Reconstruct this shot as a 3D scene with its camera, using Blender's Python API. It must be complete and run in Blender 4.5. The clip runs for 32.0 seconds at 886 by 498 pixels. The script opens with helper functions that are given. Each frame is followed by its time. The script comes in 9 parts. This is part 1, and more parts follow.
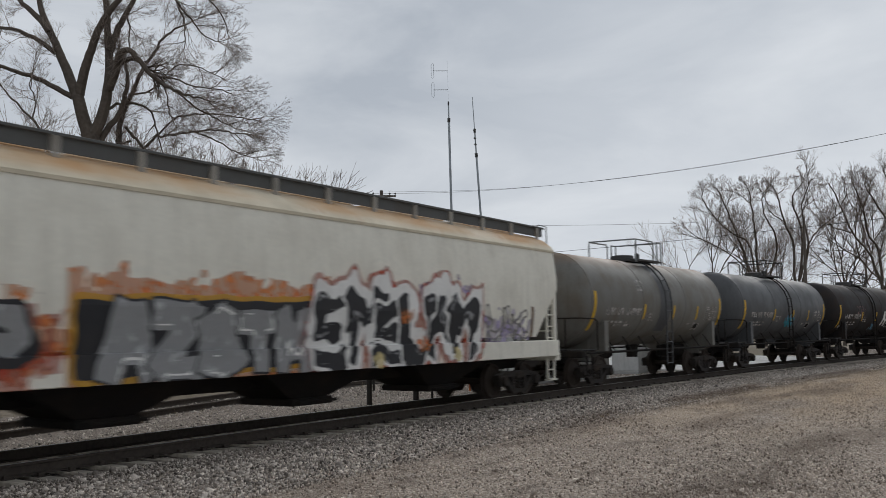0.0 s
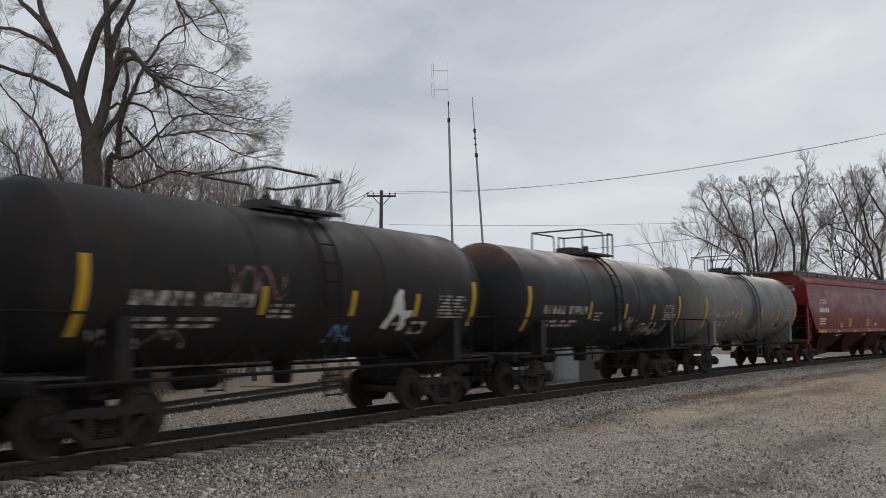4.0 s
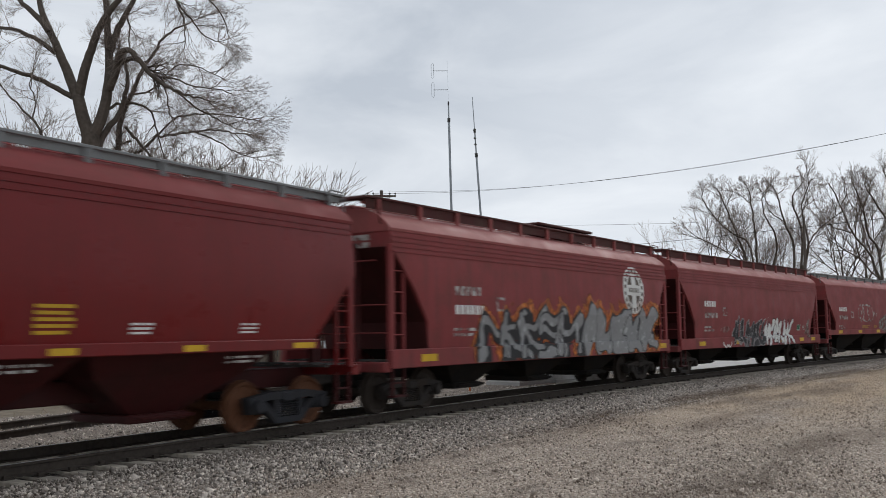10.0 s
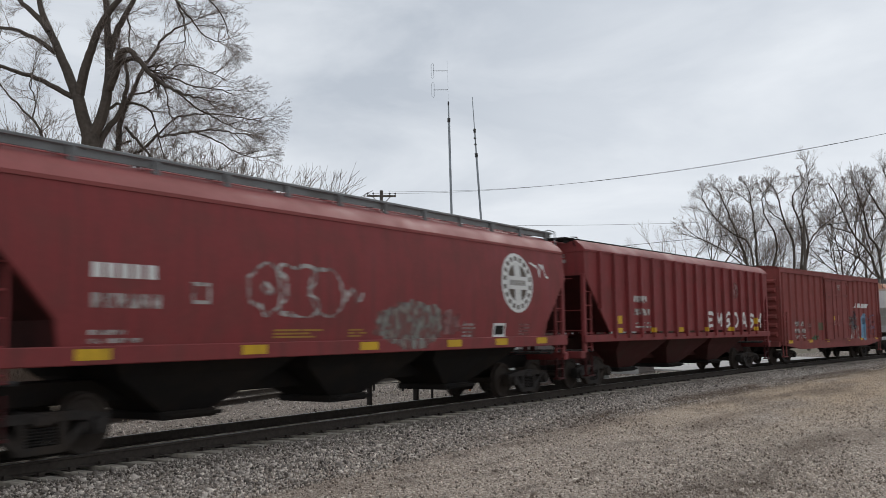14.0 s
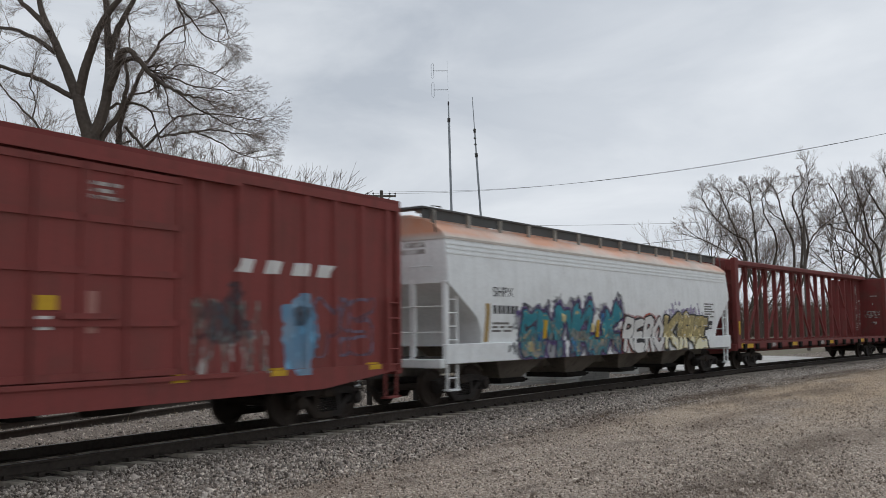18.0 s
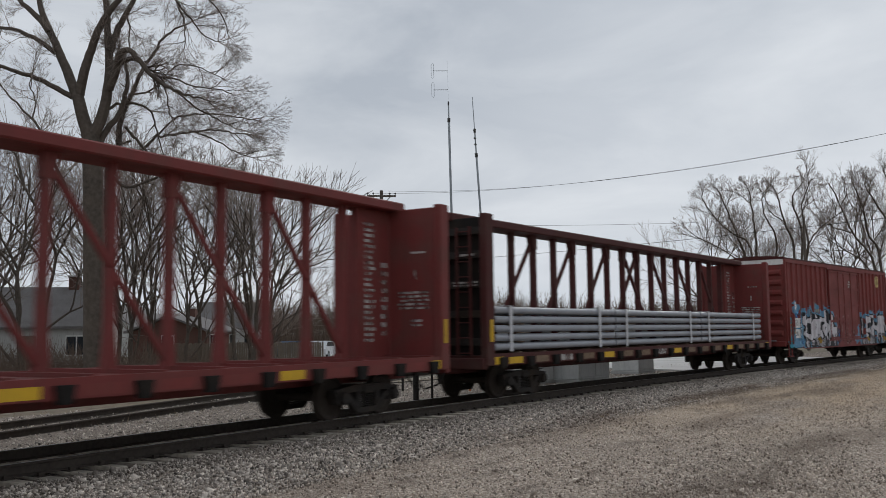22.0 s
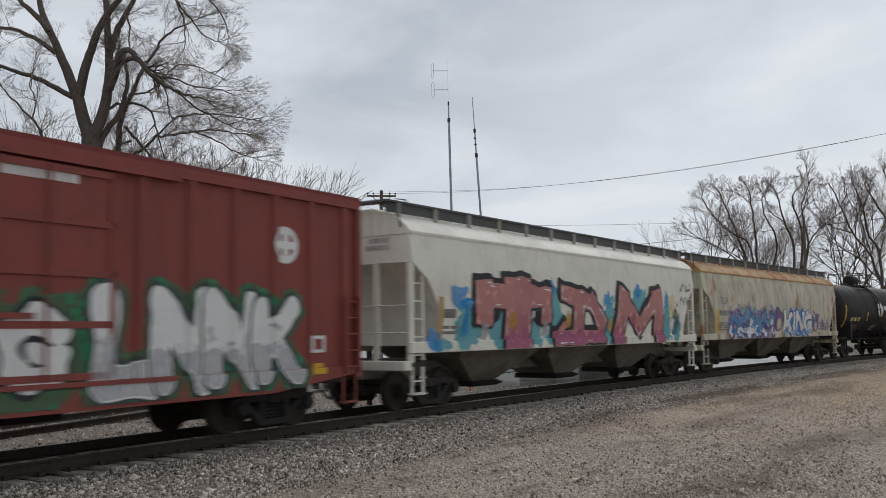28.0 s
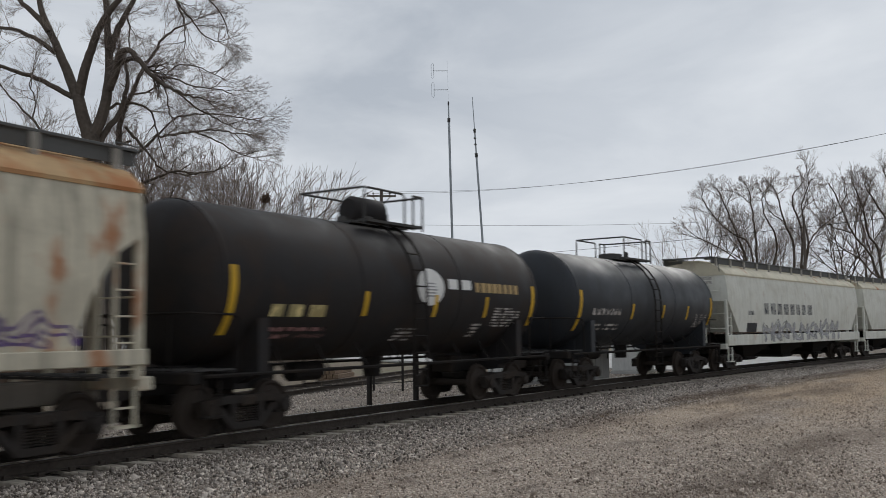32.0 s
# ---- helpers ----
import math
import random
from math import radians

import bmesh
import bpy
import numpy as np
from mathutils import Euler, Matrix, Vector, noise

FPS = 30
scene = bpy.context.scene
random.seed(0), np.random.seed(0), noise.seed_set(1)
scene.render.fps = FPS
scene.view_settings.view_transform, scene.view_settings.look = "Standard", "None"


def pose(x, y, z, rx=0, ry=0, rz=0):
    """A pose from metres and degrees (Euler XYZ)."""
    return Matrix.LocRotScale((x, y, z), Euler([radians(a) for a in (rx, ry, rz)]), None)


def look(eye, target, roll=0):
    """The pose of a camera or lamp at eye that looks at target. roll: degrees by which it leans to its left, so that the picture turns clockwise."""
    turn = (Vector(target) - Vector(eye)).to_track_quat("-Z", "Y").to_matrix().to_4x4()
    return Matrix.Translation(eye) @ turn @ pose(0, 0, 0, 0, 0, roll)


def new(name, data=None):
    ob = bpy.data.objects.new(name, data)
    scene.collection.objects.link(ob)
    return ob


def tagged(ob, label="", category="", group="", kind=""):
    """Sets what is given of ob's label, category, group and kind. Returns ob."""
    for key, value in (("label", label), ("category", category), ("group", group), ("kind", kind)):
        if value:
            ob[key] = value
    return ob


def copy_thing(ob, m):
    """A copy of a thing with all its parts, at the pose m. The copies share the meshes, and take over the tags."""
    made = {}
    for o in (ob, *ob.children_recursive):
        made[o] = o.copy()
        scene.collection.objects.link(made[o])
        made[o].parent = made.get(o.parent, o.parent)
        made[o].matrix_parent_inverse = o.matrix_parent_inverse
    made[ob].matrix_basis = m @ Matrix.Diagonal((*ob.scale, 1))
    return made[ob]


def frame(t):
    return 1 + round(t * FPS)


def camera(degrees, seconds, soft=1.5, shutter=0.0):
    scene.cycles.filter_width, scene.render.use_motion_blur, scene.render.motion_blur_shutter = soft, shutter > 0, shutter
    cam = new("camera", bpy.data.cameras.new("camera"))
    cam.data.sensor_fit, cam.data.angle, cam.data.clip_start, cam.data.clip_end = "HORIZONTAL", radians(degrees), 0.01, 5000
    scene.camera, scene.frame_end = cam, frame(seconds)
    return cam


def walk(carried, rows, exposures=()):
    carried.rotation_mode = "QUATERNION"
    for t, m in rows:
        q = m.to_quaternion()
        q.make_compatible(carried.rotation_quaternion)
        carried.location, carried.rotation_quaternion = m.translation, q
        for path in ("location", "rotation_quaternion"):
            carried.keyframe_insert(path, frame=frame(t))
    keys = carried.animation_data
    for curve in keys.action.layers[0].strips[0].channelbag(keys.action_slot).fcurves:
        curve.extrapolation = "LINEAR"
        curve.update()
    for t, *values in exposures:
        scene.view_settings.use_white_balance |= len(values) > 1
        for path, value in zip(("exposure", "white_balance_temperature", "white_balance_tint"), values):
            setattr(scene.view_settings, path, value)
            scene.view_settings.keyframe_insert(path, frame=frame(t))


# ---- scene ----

# ---------------------------------------------------------------- camera
EYE = Vector((0.0, 0.0, 1.76))
YAW, PITCH, ROLL = 29.766, 5.154, -0.703
cam = camera(51.471, 32.0, soft=0.8, shutter=0.45)
AIM = EYE + Vector((math.cos(radians(YAW)) * math.cos(radians(PITCH)), math.sin(radians(YAW)) * math.cos(radians(PITCH)), math.sin(radians(PITCH))))
walk(cam, [(0.0, look(EYE, AIM, ROLL)), (32.0, look(EYE, AIM, ROLL))],
     [(0.0, -0.03), (2.0, 0.0), (6.0, 0.12), (7.5, 0.2), (9.0, 0.25), (11.0, 0.28), (14.0, 0.23), (17.0, 0.2), (18.5, 0.1), (20.0, -0.02), (22.0, 0.02), (24.0, 0.1), (25.0, 0.22), (28.0, 0.12), (29.0, 0.02), (32.0, 0.04)])

# ---------------------------------------------------------------- track geometry: an arc between two tangents
TRACK_Y, CURVE, ARC_A, ARC_B = 12.564, 0.0034011, -45.0, 105.0
SPEED, ACCEL, T_REF = 11.136, -0.01826, 16.0
GROUND = -0.32


def along(s, off=0.0):
    """Plan position and heading on the track at the distance s; off to the far side."""
    c = min(max(s, ARC_A), ARC_B)
    a = CURVE * c
    x, y = math.sin(a) / CURVE, TRACK_Y + (math.cos(a) - 1) / CURVE
    x, y = x + (s - c) * math.cos(a), y - (s - c) * math.sin(a)
    return x + off * math.sin(a), y + off * math.cos(a), -a


def shift(t):
    """How far the train has gone towards smaller s at t seconds."""
    u = t - T_REF
    return SPEED * u + ACCEL * u * u / 2


# ---------------------------------------------------------------- world and sun: an overcast winter sky
SUN_EL, SUN_AZ = 30.0, 6.0
world = bpy.data.worlds.new("overcast_sky")
world.use_nodes = True
scene.world = world
wt = world.node_tree
bg = wt.nodes["Background"]
tc = wt.nodes.new("ShaderNodeTexCoord")
sep = wt.nodes.new("ShaderNodeSeparateXYZ")
wt.links.new(tc.outputs["Generated"], sep.inputs[0])
flat = wt.nodes.new("ShaderNodeMapping")
flat.inputs["Scale"].default_value = (1.0, 1.0, 3.2)
flat.inputs["Location"].default_value = (0.9, 0.4, 0.0)
wt.links.new(tc.outputs["Generated"], flat.inputs[0])
cloud = wt.nodes.new("ShaderNodeTexNoise")
cloud.inputs["Scale"].default_value, cloud.inputs["Detail"].default_value, cloud.inputs["Roughness"].default_value = 3.1, 8.0, 0.56
cloud.inputs["Distortion"].default_value = 0.35
wt.links.new(flat.outputs[0], cloud.inputs[0])
cramp = wt.nodes.new("ShaderNodeValToRGB")
cramp.color_ramp.elements[0].position, cramp.color_ramp.elements[0].color = 0.36, (0.69, 0.735, 0.79, 1)
cramp.color_ramp.elements[1].position, cramp.color_ramp.elements[1].color = 0.66, (0.395, 0.45, 0.525, 1)
wt.links.new(cloud.outputs[0], cramp.inputs[0])
glow = wt.nodes.new("ShaderNodeValToRGB")
glow.color_ramp.elements[0].position, glow.color_ramp.elements[0].color = 0.0, (0.74, 0.765, 0.8, 1)
glow.color_ramp.elements[1].position, glow.color_ramp.elements[1].color = 0.42, (0.48, 0.51, 0.565, 1)
wt.links.new(sep.outputs[2], glow.inputs[0])
wmix = wt.nodes.new("ShaderNodeMix")
wmix.data_type = "RGBA"
wmix.inputs[0].default_value = 0.34
wt.links.new(cramp.outputs[0], wmix.inputs[6])
wt.links.new(glow.outputs[0], wmix.inputs[7])
toward = wt.nodes.new("ShaderNodeVectorMath")
toward.operation = "DOT_PRODUCT"
toward.inputs[1].default_value = (math.cos(radians(9)) * math.cos(radians(SUN_AZ)), math.cos(radians(9)) * math.sin(radians(SUN_AZ)), math.sin(radians(9)))
wt.links.new(tc.outputs["Generated"], toward.inputs[0])
thin = wt.nodes.new("ShaderNodeMapRange")
thin.interpolation_type = "SMOOTHSTEP"
thin.inputs["From Min"].default_value, thin.inputs["From Max"].default_value, thin.inputs["To Max"].default_value = 0.88, 1.0, 0.2
wt.links.new(toward.outputs["Value"], thin.inputs[0])
veil = wt.nodes.new("ShaderNodeMath")
veil.operation = "MULTIPLY"
wt.links.new(thin.outputs[0], veil.inputs[0])
wt.links.new(cloud.outputs[0], veil.inputs[1])
wsum = wt.nodes.new("ShaderNodeMix")
wsum.data_type, wsum.blend_type = "RGBA", "ADD"
wsum.inputs[7].default_value = (1.0, 0.98, 0.94, 1)
wt.links.new(veil.outputs[0], wsum.inputs[0])
wt.links.new(wmix.outputs[2], wsum.inputs[6])
wt.links.new(wsum.outputs[2], bg.inputs[0])
bg.inputs[1].default_value = 0.95
sun = new("sun", bpy.data.lights.new("sun", "SUN"))
sun.data.energy, sun.data.angle, sun.data.color = 0.9, radians(30), (1, 0.97, 0.93)
sun.matrix_world = look((60 * math.cos(radians(SUN_AZ)), 60 * math.sin(radians(SUN_AZ)), 60 * math.tan(radians(SUN_EL))), (0, 0, 0))


# ---------------------------------------------------------------- materials
def node(nt, kind, **kw):
    n = nt.nodes.new(kind)
    for k, v in kw.items():
        if k == "Scale":
            n.inputs["Scale"].default_value = v
        elif k == "Detail":
            n.inputs["Detail"].default_value = v
        elif k == "Roughness":
            n.inputs["Roughness"].default_value = v
    return n


def mixcol(nt, fac, a, b, blend="MIX"):
    m = nt.nodes.new("ShaderNodeMix")
    m.data_type, m.blend_type = "RGBA", blend
    for val, i in ((fac, 0), (a, 6), (b, 7)):
        if isinstance(val, (int, float)):
            m.inputs[i].default_value = val
        elif isinstance(val, tuple):
            m.inputs[i].default_value = (*val, 1)
        else:
            nt.links.new(val, m.inputs[i])
    return m.outputs[2]


def ramp(nt, src, p0, p1, c0=0.0, c1=1.0):
    r = nt.nodes.new("ShaderNodeMapRange")
    r.inputs["From Min"].default_value, r.inputs["From Max"].default_value = p0, p1
    r.inputs["To Min"].default_value, r.inputs["To Max"].default_value = c0, c1
    nt.links.new(src, r.inputs[0])
    return r.outputs[0]


def noisy(nt, vec, scale, detail=4.0, stretch=None):
    if stretch:
        mp = nt.nodes.new("ShaderNodeMapping")
        mp.inputs["Scale"].default_value = stretch
        nt.links.new(vec, mp.inputs[0])
        vec = mp.outputs[0]
    n = node(nt, "ShaderNodeTexNoise", Scale=scale, Detail=detail)
    nt.links.new(vec, n.inputs[0])
    return n.outputs[0]


def surface(name, c, rough=0.7, metal=0.0, grime=0.35, dirt=(0.10, 0.085, 0.07), rust=0.0, streak=0.35, bump=0.1, grain=0.05, fine=14.0, coarse=1.3, spec=0.2, crust=None, wear=0.0):
    """Weathered surface: fine grain, coarse stains, streaks that run down, patches of rust."""
    m = bpy.data.materials.new(name)
    m.use_nodes = True
    nt = m.node_tree
    b = nt.nodes["Principled BSDF"]
    t = nt.nodes.new("ShaderNodeTexCoord")
    o = t.outputs["Object"]
    rnd = nt.nodes.new("ShaderNodeObjectInfo").outputs["Random"]
    off = nt.nodes.new("ShaderNodeVectorMath")
    off.operation = "ADD"
    comb = nt.nodes.new("ShaderNodeCombineXYZ")
    nt.links.new(ramp(nt, rnd, 0, 1, 0, 40), comb.inputs[0])
    nt.links.new(o, off.inputs[0])
    nt.links.new(comb.outputs[0], off.inputs[1])
    o = off.outputs[0]
    big = noisy(nt, o, coarse, 5)
    small = noisy(nt, o, fine, 5)
    col = mixcol(nt, ramp(nt, small, 0.3, 0.7), tuple(v * (1 - grain) for v in c), tuple(min(1, v * (1 + grain)) for v in c))
    col = mixcol(nt, ramp(nt, big, 0.46, 0.74, 0, grime), col, dirt)
    if streak:
        st = noisy(nt, o, 2.2, 4, (3.2, 3.2, 0.16))
        col = mixcol(nt, ramp(nt, st, 0.5, 0.78, 0, streak), col, tuple(v * 0.5 for v in dirt))
    if rust:
        rs = noisy(nt, o, 1.15, 7, (1.1, 1.1, 0.75))
        col = mixcol(nt, ramp(nt, rs, 0.66 - 0.2 * rust, 0.76 - 0.16 * rust, 0, 0.9), col, (0.37, 0.14, 0.05))
    if crust:
        # a rusted crown along the upper side, broken up by noise
        sx = nt.nodes.new("ShaderNodeSeparateXYZ")
        nt.links.new(t.outputs["Object"], sx.inputs[0])
        up = nt.nodes.new("ShaderNodeMath")
        up.operation = "MULTIPLY"
        nt.links.new(ramp(nt, sx.outputs[2], crust[0], crust[1]), up.inputs[0])
        nt.links.new(ramp(nt, noisy(nt, o, 0.7, 6, (0.6, 1, 1)), 0.32, 0.62), up.inputs[1])
        col = mixcol(nt, up.outputs[0], col, crust[2])
    nt.links.new(col, b.inputs["Base Color"])
    nt.links.new(ramp(nt, big, 0.3, 0.7, max(0.05, rough - 0.12), min(1, rough + 0.12)), b.inputs["Roughness"])
    if wear:
        # worn paint: flecks where the surface below shows through
        wn = noisy(nt, o, 5.5, 8, (1, 1, 0.7))
        nt.links.new(ramp(nt, wn, 0.62 - 0.3 * wear, 0.7 - 0.2 * wear, 1.0 - 0.35 - 0.65 * wear, 1.0), b.inputs["Alpha"])
    b.inputs["Metallic"].default_value = metal
    b.inputs["Specular IOR Level"].default_value = spec
    if bump:
        bp = nt.nodes.new("ShaderNodeBump")
        bp.inputs["Strength"].default_value, bp.inputs["Distance"].default_value = bump, 0.02
        nt.links.new(small, bp.inputs["Height"])
        nt.links.new(bp.outputs[0], b.inputs["Normal"])
    return m


def track_place(nt, o):
    """Distance across and along the curved track, from the plan position."""
    hub = nt.nodes.new("ShaderNodeVectorMath")
    hub.operation = "SUBTRACT"
    hub.inputs[1].default_value = (0, TRACK_Y - 1 / CURVE, 0)
    nt.links.new(o, hub.inputs[0])
    fl = nt.nodes.new("ShaderNodeVectorMath")
    fl.operation = "MULTIPLY"
    fl.inputs[1].default_value = (1, 1, 0)
    nt.links.new(hub.outputs[0], fl.inputs[0])
    ln = nt.nodes.new("ShaderNodeVectorMath")
    ln.operation = "LENGTH"
    nt.links.new(fl.outputs[0], ln.inputs[0])
    off = nt.nodes.new("ShaderNodeMath")
    off.operation = "SUBTRACT"
    off.inputs[1].default_value = 1 / CURVE
    nt.links.new(ln.outputs["Value"], off.inputs[0])
    sx = nt.nodes.new("ShaderNodeSeparateXYZ")
    nt.links.new(o, sx.inputs[0])
    both = nt.nodes.new("ShaderNodeCombineXYZ")
    nt.links.new(sx.outputs[0], both.inputs[0])
    nt.links.new(off.outputs[0], both.inputs[1])
    return off.outputs[0], both.outputs[0], sx.outputs[0]


def product(nt, *vals):
    out = vals[0]
    for v in vals[1:]:
        m = nt.nodes.new("ShaderNodeMath")
        m.operation = "MULTIPLY"
        nt.links.new(out, m.inputs[0])
        if isinstance(v, float):
            m.inputs[1].default_value = v
        else:
            nt.links.new(v, m.inputs[1])
        out = m.outputs[0]
    return out


def soil_stains_and_shade(nt, o, col):
    """Tan dusty strip along the edge of the lot, with old wheel marks that run beside the track; oil and painted train
    shade on the ballast.
    """
    off, flatv, x = track_place(nt, o)
    wave = noisy(nt, flatv, 1.0, 6, (0.12, 0.55, 1))
    blot = noisy(nt, flatv, 0.5, 6, (0.35, 1.2, 1))
    mottle = noisy(nt, flatv, 1.7, 7, (0.45, 1.0, 1))
    tan = product(nt, ramp(nt, off, -4.3, -5.2), ramp(nt, off, -11.5, -8.0), ramp(nt, x, 15, 28), ramp(nt, blot, 0.3, 0.5), 0.8)
    col = mixcol(nt, tan, col, (0.68, 0.52, 0.36))
    edge = product(nt, ramp(nt, off, -3.3, -3.8), ramp(nt, off, -4.9, -4.3), ramp(nt, x, 12, 24), ramp(nt, blot, 0.36, 0.5), 0.85)
    col = mixcol(nt, edge, col, (0.15, 0.095, 0.06))
    rut = product(nt, ramp(nt, wave, 0.5, 0.64), ramp(nt, off, -4.2, -5.4), 0.55)
    col = mixcol(nt, rut, col, (0.17, 0.12, 0.088))
    col = mixcol(nt, product(nt, ramp(nt, mottle, 0.55, 0.7), ramp(nt, off, -3.0, -5.0), 0.5), col, (0.13, 0.095, 0.072))
    # brown band across the track: dirty stones plus the train's shade, painted in
    shade_and_dirt = product(nt, ramp(nt, off, -2.7, -1.6), ramp(nt, off, 2.7, 1.6), 0.5)
    col = mixcol(nt, shade_and_dirt, col, (0.13, 0.1, 0.078))
    # darkest between the rails: oil stain with the shade there painted in
    oil_and_shade = product(nt, ramp(nt, off, -0.95, -0.7), ramp(nt, off, 0.95, 0.7), 0.8)
    return mixcol(nt, oil_and_shade, col, (0.055, 0.046, 0.04))


def gravel_material(name, tones, scale, lift=0.9, patch=None):
    """Crushed stone: cells of differing grey with dark joints and relief."""
    m = bpy.data.materials.new(name)
    m.use_nodes = True
    nt = m.node_tree
    b = nt.nodes["Principled BSDF"]
    o = nt.nodes.new("ShaderNodeTexCoord").outputs["Object"]
    vor = node(nt, "ShaderNodeTexVoronoi", Scale=scale)
    nt.links.new(o, vor.inputs["Vector"])
    cr = nt.nodes.new("ShaderNodeValToRGB")
    e = cr.color_ramp.elements
    e[0].position, e[0].color = 0.1, (*tones[0], 1)
    e[1].position, e[1].color = 0.95, (*tones[2], 1)
    mid = e.new(0.55)
    mid.color = (*tones[1], 1)
    bw = nt.nodes.new("ShaderNodeSeparateColor")
    nt.links.new(vor.outputs["Color"], bw.inputs[0])
    nt.links.new(bw.outputs[0], cr.inputs[0])
    big = noisy(nt, o, 0.35, 5)
    col = mixcol(nt, ramp(nt, big, 0.35, 0.7, 0, 0.5), cr.outputs[0], tuple(v * 0.72 for v in tones[1]))
    if patch:
        pn = noisy(nt, o, 0.13, 6, (0.5, 2.0, 1))
        col = mixcol(nt, ramp(nt, pn, 0.47, 0.66, 0, 0.6), col, patch)
    col = soil_stains_and_shade(nt, o, col)
    joint = ramp(nt, vor.outputs["Distance"], 0.2, 0.62, 1.0, 0.25)
    dark = nt.nodes.new("ShaderNodeMix")
    dark.data_type, dark.blend_type = "RGBA", "MULTIPLY"
    dark.inputs[0].default_value = 0.42
    nt.links.new(col, dark.inputs[6])
    nt.links.new(joint, dark.inputs[7])
    nt.links.new(dark.outputs[2], b.inputs["Base Color"])
    b.inputs["Roughness"].default_value = 0.95
    b.inputs["Specular IOR Level"].default_value = 0.15
    bp = nt.nodes.new("ShaderNodeBump")
    bp.inputs["Strength"].default_value, bp.inputs["Distance"].default_value = lift, 0.03
    nt.links.new(joint, bp.inputs["Height"])
    nt.links.new(bp.outputs[0], b.inputs["Normal"])
    return m


def island_stone(name, lo, hi):
    """Loose stones: each one has its own grey."""
    m = bpy.data.materials.new(name)
    m.use_nodes = True
    nt = m.node_tree
    b = nt.nodes["Principled BSDF"]
    r = nt.nodes.new("ShaderNodeNewGeometry").outputs["Random Per Island"]
    o = nt.nodes.new("ShaderNodeTexCoord").outputs["Object"]
    col = mixcol(nt, r, lo, hi)
    col = mixcol(nt, 0.75, col, soil_stains_and_shade(nt, o, col))
    col = mixcol(nt, ramp(nt, noisy(nt, o, 60, 3), 0.4, 0.7, 0, 0.4), col, tuple(v * 0.6 for v in lo))
    nt.links.new(col, b.inputs["Base Color"])
    b.inputs["Roughness"].default_value = 0.92
    return m


